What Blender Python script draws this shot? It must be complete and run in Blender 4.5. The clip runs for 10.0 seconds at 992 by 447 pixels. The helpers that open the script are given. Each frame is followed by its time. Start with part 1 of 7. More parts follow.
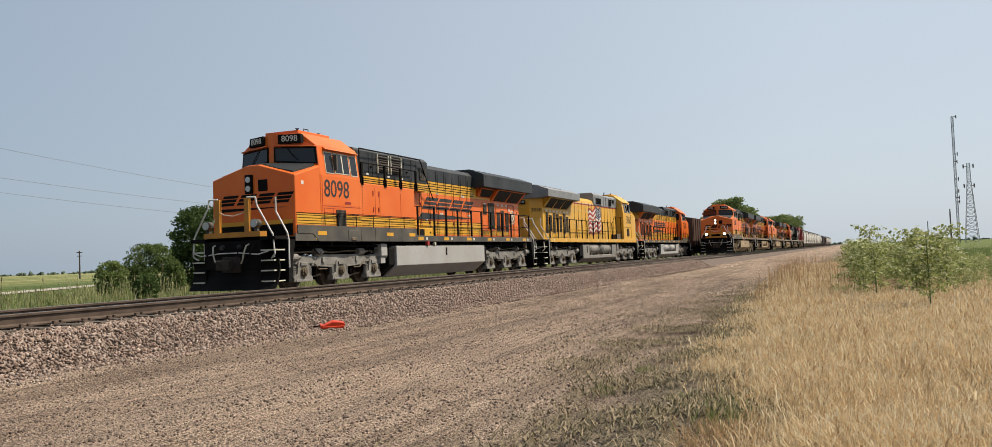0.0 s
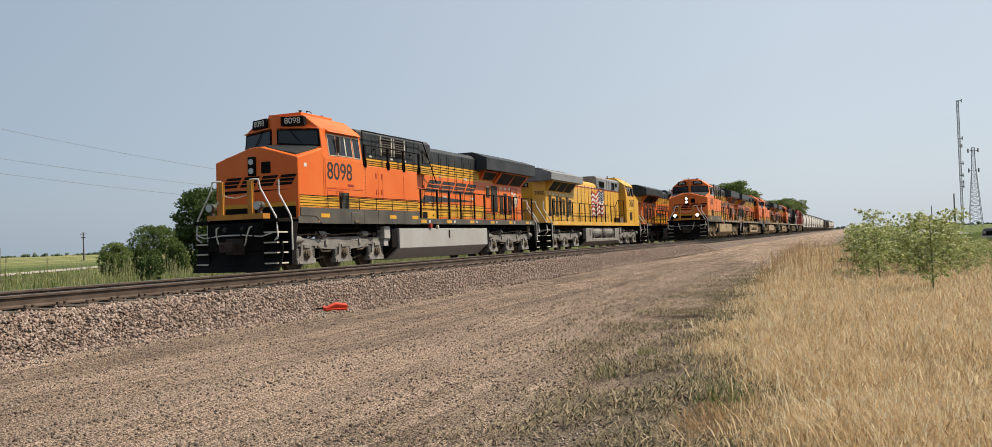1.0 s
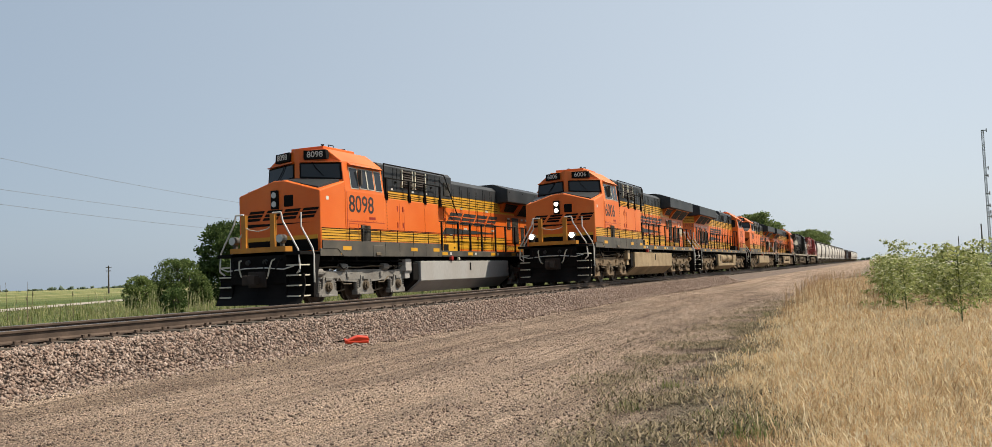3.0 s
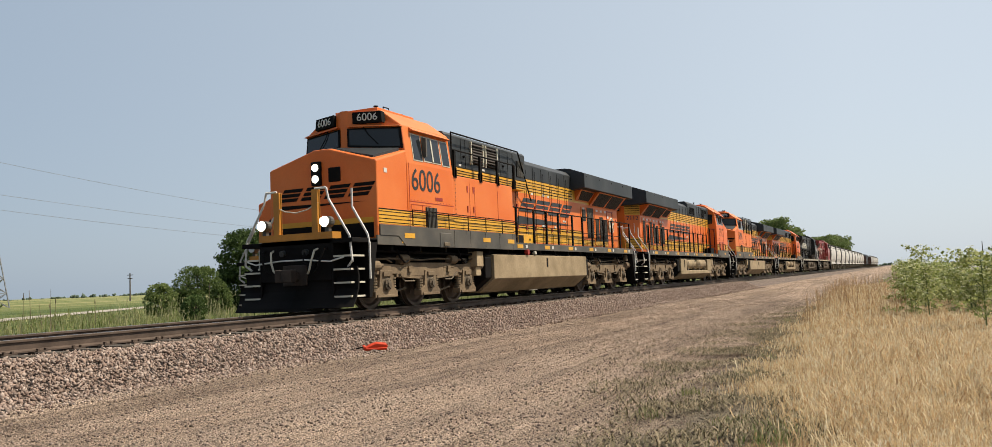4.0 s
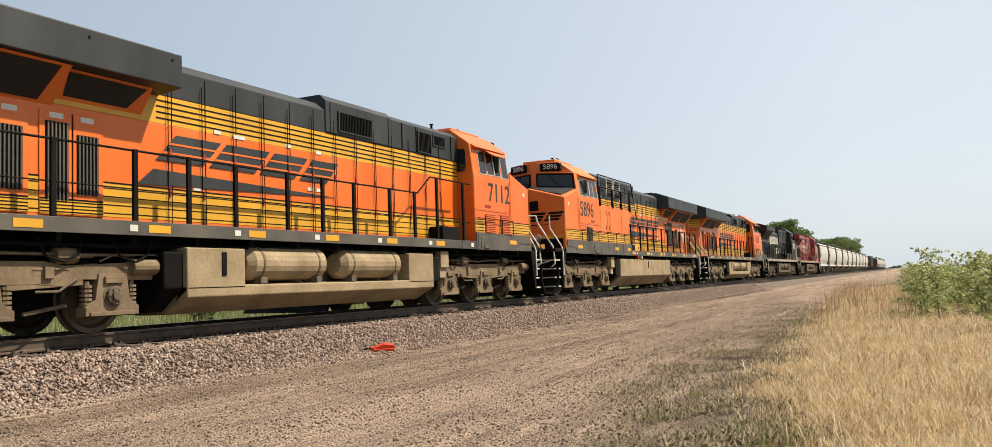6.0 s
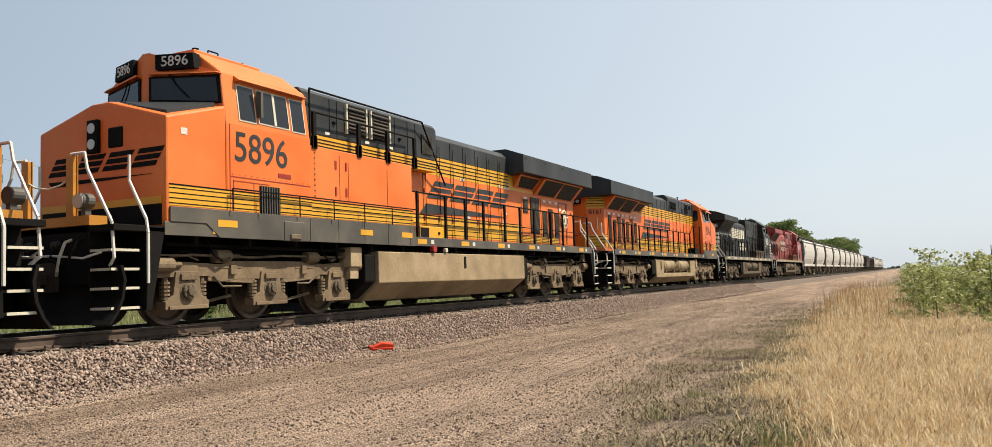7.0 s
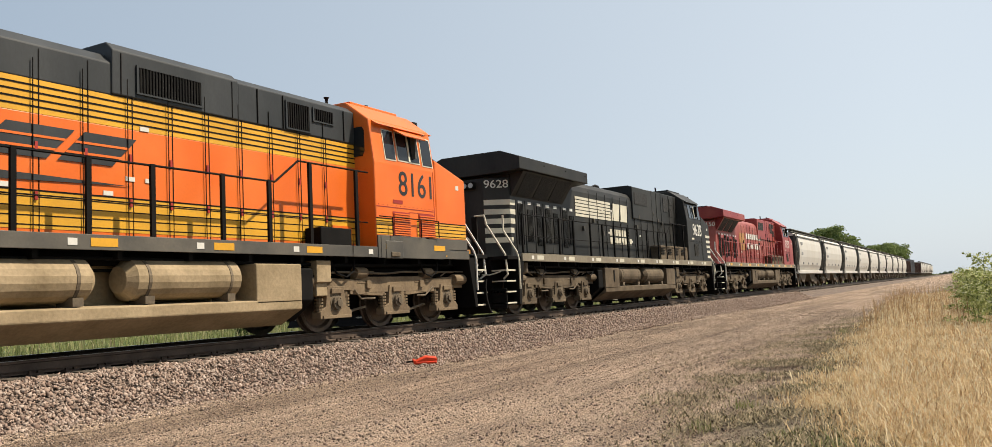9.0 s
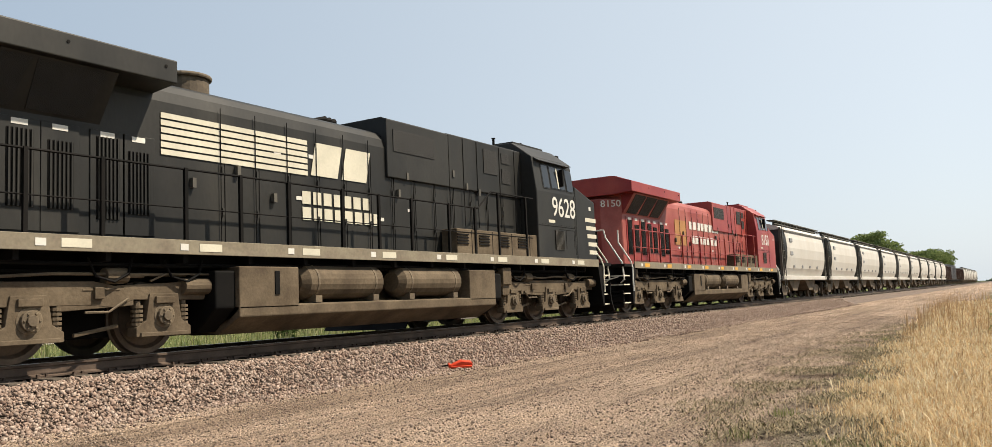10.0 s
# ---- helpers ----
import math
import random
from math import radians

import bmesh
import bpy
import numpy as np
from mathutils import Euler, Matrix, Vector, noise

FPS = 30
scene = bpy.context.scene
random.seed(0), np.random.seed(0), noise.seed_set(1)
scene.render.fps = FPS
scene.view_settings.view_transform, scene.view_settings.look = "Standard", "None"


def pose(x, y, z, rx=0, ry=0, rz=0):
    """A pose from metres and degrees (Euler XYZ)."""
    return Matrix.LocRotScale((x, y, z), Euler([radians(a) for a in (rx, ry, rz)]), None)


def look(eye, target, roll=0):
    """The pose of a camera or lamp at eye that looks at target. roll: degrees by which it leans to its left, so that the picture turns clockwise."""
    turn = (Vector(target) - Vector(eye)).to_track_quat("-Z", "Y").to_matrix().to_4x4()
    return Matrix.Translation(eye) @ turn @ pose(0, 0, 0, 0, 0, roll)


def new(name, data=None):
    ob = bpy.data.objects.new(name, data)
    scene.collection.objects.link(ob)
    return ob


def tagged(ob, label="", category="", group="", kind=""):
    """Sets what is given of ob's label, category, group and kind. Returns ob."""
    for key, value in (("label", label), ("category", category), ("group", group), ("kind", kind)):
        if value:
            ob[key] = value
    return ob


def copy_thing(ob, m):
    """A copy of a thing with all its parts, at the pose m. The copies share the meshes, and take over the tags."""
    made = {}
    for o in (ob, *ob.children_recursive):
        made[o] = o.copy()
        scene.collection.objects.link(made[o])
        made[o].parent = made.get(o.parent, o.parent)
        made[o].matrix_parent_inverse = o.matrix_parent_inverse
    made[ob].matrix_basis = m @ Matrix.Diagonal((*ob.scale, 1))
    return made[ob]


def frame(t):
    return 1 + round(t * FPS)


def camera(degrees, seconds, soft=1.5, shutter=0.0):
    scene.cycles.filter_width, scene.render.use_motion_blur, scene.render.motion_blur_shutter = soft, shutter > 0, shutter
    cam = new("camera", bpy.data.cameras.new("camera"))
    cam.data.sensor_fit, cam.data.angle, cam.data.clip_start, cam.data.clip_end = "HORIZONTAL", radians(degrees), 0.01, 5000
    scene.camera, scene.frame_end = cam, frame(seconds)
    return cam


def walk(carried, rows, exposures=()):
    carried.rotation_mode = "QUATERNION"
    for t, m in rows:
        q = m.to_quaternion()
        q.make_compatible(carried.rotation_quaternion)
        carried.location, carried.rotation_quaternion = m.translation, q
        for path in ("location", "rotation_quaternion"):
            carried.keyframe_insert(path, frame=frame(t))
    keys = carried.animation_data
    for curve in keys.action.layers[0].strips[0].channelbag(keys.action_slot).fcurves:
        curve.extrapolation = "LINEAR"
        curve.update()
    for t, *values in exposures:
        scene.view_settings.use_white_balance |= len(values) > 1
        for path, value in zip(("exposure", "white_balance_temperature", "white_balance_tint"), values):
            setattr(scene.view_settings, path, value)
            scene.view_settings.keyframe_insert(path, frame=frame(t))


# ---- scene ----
from math import sin, cos, tan, pi, hypot

EYE = 0.557                     # height of the eye over the rail heads (z = 0)
cam = camera(61.05, 10.0, soft=0.4)
# t, heading from +x towards +y, pitch, roll
ROWS = [
    (0.0, 22.78, 2.27, -2.16), (0.5, 23.03, 2.25, -1.87), (1.0, 23.02, 1.12, -1.96), (1.5, 24.09, 3.17, -2.22), (2.0, 24.12, 3.32, -2.29),
    (2.5, 24.22, 3.29, -2.15), (4.0, 25.57, 3.85, -2.28), (4.2, 26.05, 3.79, -2.26), (4.5, 26.08, 3.78, -2.21), (5.0, 25.96, 3.85, -2.38),
    (5.5, 26.08, 3.95, -2.23), (7.0, 26.03, 3.91, -1.91), (7.5, 26.09, 4.21, -2.24), (8.0, 26.18, 4.52, -2.61), (8.5, 26.64, 4.67, -2.33),
    (9.0, 28.78, 4.87, -2.82), (9.5, 30.97, 5.07, -2.75), (10.0, 31.19, 5.29, -2.46)]


def aim(h, p, r):
    h, p = radians(h), radians(p)
    e = Vector((0, 0, EYE))
    return look(e, e + Vector((cos(p) * cos(h), cos(p) * sin(h), sin(p))) * 10, r)


walk(cam, [(t, aim(h, p, r)) for t, h, p, r in ROWS], [(0.0, 0.48, 6780, 10), (2.5, 0.56, 6800, 10), (4.0, 0.58, 6850, 10), (4.5, 0.66, 6900, 10), (5.5, 0.78, 7050, 10), (7.5, 0.74, 7000, 10), (9.0, 0.71, 7000, 10), (10.0, 0.84, 7080, 10)])

# ---- light ----
SUN_AZ, SUN_EL = -57.0, 54.0     # degrees from +x towards +y; elevation
world = bpy.data.worlds.new("world")
scene.world = world
world.use_nodes = True
wn = world.node_tree.nodes
sky = wn.new("ShaderNodeTexSky")
sky.sky_type = 'NISHITA'
sky.sun_disc = False
sky.sun_elevation = radians(SUN_EL)
sky.sun_rotation = radians(90 - SUN_AZ)
sky.altitude = 300
sky.air_density, sky.dust_density, sky.ozone_density = 1.0, 2.4, 1.5
haze = wn.new("ShaderNodeMix")
haze.data_type = 'RGBA'
haze.inputs[0].default_value = 0.87
haze.inputs[7].default_value = (2.85, 3.15, 3.55, 1)        # thin summer haze over the blue
wn["Background"].inputs[1].default_value = 0.13
# the haze is brighter towards the sun's side of the sky
tco, dot, ramp = wn.new("ShaderNodeTexCoord"), wn.new("ShaderNodeVectorMath"), wn.new("ShaderNodeMapRange")
dot.operation = 'DOT_PRODUCT'
dot.inputs[1].default_value = (cos(radians(SUN_AZ)), sin(radians(SUN_AZ)), 0)
world.node_tree.links.new(tco.outputs["Generated"], dot.inputs[0])
ramp.inputs[1].default_value, ramp.inputs[2].default_value = -0.7, 0.5
ramp.inputs[3].default_value, ramp.inputs[4].default_value = 0.0, 1.0
world.node_tree.links.new(dot.outputs["Value"], ramp.inputs[0])
tint = wn.new("ShaderNodeMix")
tint.data_type = 'RGBA'
tint.inputs[6].default_value = (1.47, 1.96, 2.62, 1)
tint.inputs[7].default_value = (3.08, 3.56, 4.10, 1)
world.node_tree.links.new(ramp.outputs[0], tint.inputs[0])
world.node_tree.links.new(tint.outputs[2], haze.inputs[7])
world.node_tree.links.new(sky.outputs[0], haze.inputs[6])
world.node_tree.links.new(haze.outputs[2], wn["Background"].inputs[0])
sun = new("sun", bpy.data.lights.new("sun", 'SUN'))
sun.data.energy, sun.data.angle, sun.data.color = 5.0, radians(0.8), (1.0, 0.92, 0.80)
sd = Vector((cos(radians(SUN_EL)) * cos(radians(SUN_AZ)), cos(radians(SUN_EL)) * sin(radians(SUN_AZ)), sin(radians(SUN_EL))))
sun.matrix_world = look(sd * 100, (0, 0, 0))


# ---- materials ----
TONE = 0.67


def mat(name, col, rough=0.5, metal=0.0, var=0.15, scale=1.5, fine=40.0, bump=0.0, col2=None, amount=0.5, emit=0.0, streak=1.0, gloss=0.4):
    col = tuple(c * TONE for c in col)
    col2 = col2 and tuple(c * TONE for c in col2)
    m = bpy.data.materials.new(name)
    m.use_nodes = True
    nt, N = m.node_tree, m.node_tree.nodes
    L = nt.links.new
    b = N["Principled BSDF"]
    b.inputs["Roughness"].default_value = rough
    b.inputs["Metallic"].default_value = metal
    b.inputs["Specular IOR Level"].default_value = gloss
    tc = N.new("ShaderNodeTexCoord")
    mp = N.new("ShaderNodeMapping")
    mp.inputs["Scale"].default_value = (1, 1, streak)
    L(tc.outputs["Object"], mp.inputs[0])
    n1, n2 = N.new("ShaderNodeTexNoise"), N.new("ShaderNodeTexNoise")
    n1.inputs["Scale"].default_value, n1.inputs["Detail"].default_value = scale, 6
    n2.inputs["Scale"].default_value, n2.inputs["Detail"].default_value = fine, 4
    L(mp.outputs[0], n1.inputs["Vector"]), L(mp.outputs[0], n2.inputs["Vector"])
    r1 = N.new("ShaderNodeValToRGB")
    r1.color_ramp.elements[0].position, r1.color_ramp.elements[1].position = 0.35, 0.68
    c2 = col2 or tuple(min(1, c * (1 + var)) for c in col)
    r1.color_ramp.elements[0].color = (*[c * (1 - var) for c in col], 1)
    r1.color_ramp.elements[1].color = (*[a + (q - a) * amount * 2 if col2 else q for a, q in zip(col, c2)], 1)
    L(n1.outputs[0], r1.inputs[0])
    mx = N.new("ShaderNodeMix")
    mx.data_type, mx.blend_type = 'RGBA', 'MULTIPLY'
    mx.inputs[0].default_value = 1.0
    r2 = N.new("ShaderNodeValToRGB")
    r2.color_ramp.elements[0].position, r2.color_ramp.elements[1].position = 0.3, 0.7
    r2.color_ramp.elements[0].color = (1 - var, 1 - var, 1 - var, 1)
    r2.color_ramp.elements[1].color = (1, 1, 1, 1)
    L(n2.outputs[0], r2.inputs[0])
    L(r1.outputs[0], mx.inputs[6]), L(r2.outputs[0], mx.inputs[7])
    L(mx.outputs[2], b.inputs["Base Color"])
    if bump:
        bp = N.new("ShaderNodeBump")
        bp.inputs["Strength"].default_value, bp.inputs["Distance"].default_value = bump, 0.02
        L(n2.outputs[0], bp.inputs["Height"]), L(bp.outputs[0], b.inputs["Normal"])
    if emit:
        b.inputs["Emission Color"].default_value = (1, 0.93, 0.78, 1)
        b.inputs["Emission Strength"].default_value = emit
    return m


ORANGE = mat("orange_paint", (0.94, 0.168, 0.012), 0.42, 0, 0.08, 0.7, 30, col2=(0.93, 0.210, 0.032))
ORANGE2 = mat("faded_orange_paint", (0.92, 0.190, 0.022), 0.5, 0, 0.08, 0.8, 30, col2=(0.91, 0.245, 0.052))
YELLOW = mat("yellow_stripe_paint", (0.83, 0.42, 0.03), 0.45, 0, 0.1, 1.2, 30)
CREAM = mat("yellow_body_paint", (0.93, 0.48, 0.036), 0.45, 0, 0.1, 0.8, 30, col2=(0.80, 0.46, 0.09))
DARKGREY = mat("dark_grey_paint", (0.028, 0.033, 0.037), 0.5, 0, 0.18, 1, 30, col2=(0.056, 0.060, 0.063), gloss=0.3, streak=0.4)
SILLGREY = mat("dusty_grey_sill", (0.085, 0.08, 0.07), 0.6, 0, 0.15, 1.5, 30, col2=(0.14, 0.125, 0.10))
BLACK = mat("black_paint", (0.005, 0.005, 0.005), 0.8, 0, 0.3, 1, 30, col2=(0.014, 0.012, 0.011), gloss=0.12)
NSBLACK = mat("weathered_black_paint", (0.015, 0.016, 0.016), 0.55, 0, 0.25, 0.9, 20, col2=(0.040, 0.038, 0.033), gloss=0.28, streak=0.4)
CPRED = mat("red_paint", (0.34, 0.022, 0.025), 0.45, 0, 0.15, 0.8, 20, col2=(0.42, 0.07, 0.05))
PINKRED = mat("faded_red_paint", (0.37, 0.055, 0.048), 0.55, 0, 0.15, 1.2, 20, col2=(0.44, 0.12, 0.095))
WHITE = mat("white_paint", (0.78, 0.76, 0.70), 0.5, 0, 0.08, 2, 30)
CREAMW = mat("aged_white_paint", (0.72, 0.68, 0.55), 0.55, 0, 0.1, 2, 30)
TAN = mat("dust_coated_steel", (0.42, 0.315, 0.185), 0.75, 0, 0.22, 1.4, 18, bump=0.25, col2=(0.52, 0.40, 0.25), gloss=0.2)
TRUCKTAN = mat("brown_dust_on_castings", (0.40, 0.295, 0.185), 0.8, 0, 0.25, 2.2, 16, bump=0.35, col2=(0.20, 0.145, 0.095), gloss=0.15)
TANDARK = mat("brown_grime", (0.16, 0.12, 0.08), 0.8, 0, 0.3, 2, 20, bump=0.3, col2=(0.25, 0.19, 0.12))
GREYTRUCK = mat("grey_dusty_casting", (0.46, 0.44, 0.40), 0.65, 0, 0.25, 2, 20, bump=0.3, col2=(0.22, 0.20, 0.175))
NSTRUCK = mat("dull_brown_grey_casting", (0.145, 0.108, 0.072), 0.8, 0, 0.25, 2, 20, bump=0.3, col2=(0.20, 0.155, 0.105), gloss=0.15)
SILVER = mat("pale_grey_tank_paint", (0.56, 0.555, 0.54), 0.6, 0, 0.12, 1.2, 20, col2=(0.44, 0.42, 0.39), streak=0.3)
GLASS = mat("dark_window_glass", (0.018, 0.022, 0.026), 0.06, 0, 0.05)
SCREEN = mat("black_mesh_screen", (0.012, 0.011, 0.010), 0.7, 0, 0.3, 3, 90, bump=0.6)
LENS = mat("lit_lamp_lens", (0.9, 0.88, 0.8), 0.2, 0, 0.02, emit=3.5)
LENSOFF = mat("unlit_lamp_lens", (0.62, 0.62, 0.58), 0.12, 0.3, 0.1)
STEEL = mat("rail_side_steel", (0.11, 0.075, 0.055), 0.65, 0.3, 0.2, 3, 30, col2=(0.17, 0.12, 0.09))
SHINE = mat("polished_rail_head", (0.42, 0.40, 0.38), 0.28, 0.9, 0.1, 3, 30)
WHEEL = mat("worn_wheel_steel", (0.10, 0.075, 0.055), 0.55, 0.4, 0.2, 3, 30, col2=(0.2, 0.15, 0.11))
DIRTSILL = mat("dirty_cream_sill", (0.40, 0.35, 0.25), 0.7, 0, 0.25, 2, 20, col2=(0.22, 0.18, 0.13))
GOLD = mat("faded_gold_emblem", (0.46, 0.22, 0.07), 0.6)
RED = mat("dull_red_label", (0.42, 0.03, 0.02), 0.5)
BLUE = mat("dark_blue_label", (0.03, 0.045, 0.11), 0.5)
HOPPER = mat("off_white_hopper_paint", (0.74, 0.72, 0.67), 0.55, 0, 0.08, 0.8, 12, col2=(0.62, 0.58, 0.52), streak=0.35)
BROWNCAR = mat("brown_boxcar_paint", (0.10, 0.05, 0.035), 0.65, 0, 0.2, 1, 20)
GREYCAR = mat("grey_car_paint", (0.28, 0.29, 0.30), 0.6, 0, 0.2, 1, 20)


# ---- mesh helper ----
RISE = 1.0        # height of a vehicle's body against its drawing


class Geo:
    """Collects shapes of one part."""
    def __init__(self):
        self.v, self.f = [], []

    def add(self, v, f):
        n = len(self.v)
        self.v += [tuple(p) for p in v]
        self.f += [tuple(i + n for i in q) for q in f]
        return self

    def box(self, x0, x1, y0, y1, z0, z1):
        return self.add([(x, y, z) for z in (z0, z1) for y in (y0, y1) for x in (x0, x1)],
                        [(0, 2, 3, 1), (4, 5, 7, 6), (0, 1, 5, 4), (2, 6, 7, 3), (0, 4, 6, 2), (1, 3, 7, 5)])

    def prism(self, prof, axis, a, b, prof2=None):
        """prof: points in the two other axes, extruded along axis from a to b; prof2: another outline at b."""
        put = {"x": lambda s, p: (s, p[0], p[1]), "y": lambda s, p: (p[0], s, p[1]), "z": lambda s, p: (p[0], p[1], s)}[axis]
        n = len(prof)
        v = [put(a, p) for p in prof] + [put(b, p) for p in (prof2 or prof)]
        return self.add(v, [tuple(range(n))[::-1], tuple(range(n, 2 * n))] + [(i, (i + 1) % n, n + (i + 1) % n, n + i) for i in range(n)])

    def cyl(self, p, q, r, n=12, r2=None):
        p, q = Vector(p), Vector(q)
        d = (q - p).normalized()
        a = d.orthogonal().normalized()
        b = d.cross(a)
        r2 = r if r2 is None else r2
        v = [p + (a * cos(2 * pi * i / n) + b * sin(2 * pi * i / n)) * r for i in range(n)]
        v += [q + (a * cos(2 * pi * i / n) + b * sin(2 * pi * i / n)) * r2 for i in range(n)]
        return self.add(v, [tuple(range(n))[::-1], tuple(range(n, 2 * n))] + [(i, (i + 1) % n, n + (i + 1) % n, n + i) for i in range(n)])

    def tube(self, pts, r=0.02, n=6):
        for p, q in zip(pts, pts[1:]):
            self.cyl(p, q, r, n)
        return self

    def lathe(self, prof, c, n=24):
        """prof: (radius, y) about the y axis through c."""
        k = len(prof)
        v = [(c[0] + r * cos(2 * pi * i / n), c[1] + y, c[2] + r * sin(2 * pi * i / n)) for i in range(n) for r, y in prof]
        f = [(i * k + j, ((i + 1) % n) * k + j, ((i + 1) % n) * k + j + 1, i * k + j + 1) for i in range(n) for j in range(k - 1)]
        return self.add(v, f)

    def mirror(self):
        """Adds the same shapes on the other side (y to -y)."""
        v, f = list(self.v), list(self.f)
        return self.add([(x, -y, z) for x, y, z in v], [q[::-1] for q in f])

    def mesh(self, name, material, bevel=0.0, smooth=False):
        me = bpy.data.meshes.new(name)
        me.from_pydata([(x, y, z * RISE) for x, y, z in self.v], [], self.f)
        bm = bmesh.new()
        bm.from_mesh(me)
        bmesh.ops.recalc_face_normals(bm, faces=bm.faces)
        if bevel:
            es = [e for e in bm.edges if len(e.link_faces) == 2 and e.calc_face_angle(0) > 0.5]
            bmesh.ops.bevel(bm, geom=es, offset=bevel, segments=2, profile=0.5, affect='EDGES', clamp_overlap=True)
        bm.to_mesh(me)
        bm.free()
        if smooth:
            me.polygons.foreach_set("use_smooth", [True] * len(me.polygons))
        me.materials.append(material)
        return me


def part(name, geo, material, parent=None, label="", bevel=0.0, smooth=False):
    ob = new(name, geo.mesh(name, material, bevel, smooth))
    ob.parent = parent
    return tagged(ob, label) if label else ob


def share(ob, parent, x, y, z, turn=0):
    """Another part on the same mesh."""
    o = new(ob.name.split(".")[0], ob.data)
    o.parent = parent
    o.matrix_basis = pose(x, y, z, 0, 0, turn)
    return o


def text(s, size, material, parent, m, name="number", squeeze=1.0):
    cu = bpy.data.curves.new(name, 'FONT')
    cu.body, cu.size, cu.extrude, cu.align_x, cu.align_y = s, size, 0.004, 'CENTER', 'CENTER'
    cu.offset = size * 0.004
    tmp = bpy.data.objects.new("t", cu)
    me = bpy.data.meshes.new_from_object(tmp)
    bpy.data.objects.remove(tmp)
    me.materials.append(material)
    me.transform(Matrix.Diagonal((squeeze, 1, 1, 1)))
    me.transform(Matrix.Diagonal((1, 1, RISE, 1)) @ m)
    o = new(name, me)
    o.parent = parent
    return o


def side_pose(x, y, z, flip):
    """For writing on a side: near side (y negative) or, flipped, the other one."""
    return Matrix.Translation((x, y, z)) @ (Euler((pi / 2, 0, pi if flip else 0)).to_matrix().to_4x4())


# ---- ground, track bed and rails ----
YB_, YA_ = 11.81, 16.2


def grass_edge(x):
    """The line where the dry grass begins beside the dirt road."""
    return float(np.interp(x, [0, 5, 6.6, 9, 11, 15.5, 24, 40, 52, 115, 300], [0.1, 0.29, 0.65, 1.37, 1.8, 2.17, 2.58, 3.17, 3.6, 5.1, 5.1]))


def ground_z(x, y):
    base = float(np.interp(y, [-400, -60, -8, 0, 4, 7.5, 9.3, 9.8, 19.5, 20.1, 22.5, 27, 60, 400], [-1.35, -1.05, -0.92, -0.93, -0.93, -0.82, -0.68, -0.64, -0.68, -0.74, -0.98, -1.02, -1.06, -1.35]))
    return base


def node_mix(N, L, a, b, fac, mode='MIX'):
    m = N.new("ShaderNodeMix")
    m.data_type, m.blend_type = 'RGBA', mode
    for sock, val in ((m.inputs[0], fac), (m.inputs[6], a), (m.inputs[7], b)):
        if hasattr(val, "is_output"):
            L(val, sock)
        elif isinstance(val, tuple):
            sock.default_value = (*val, 1)
        else:
            sock.default_value = val
    return m.outputs[2]


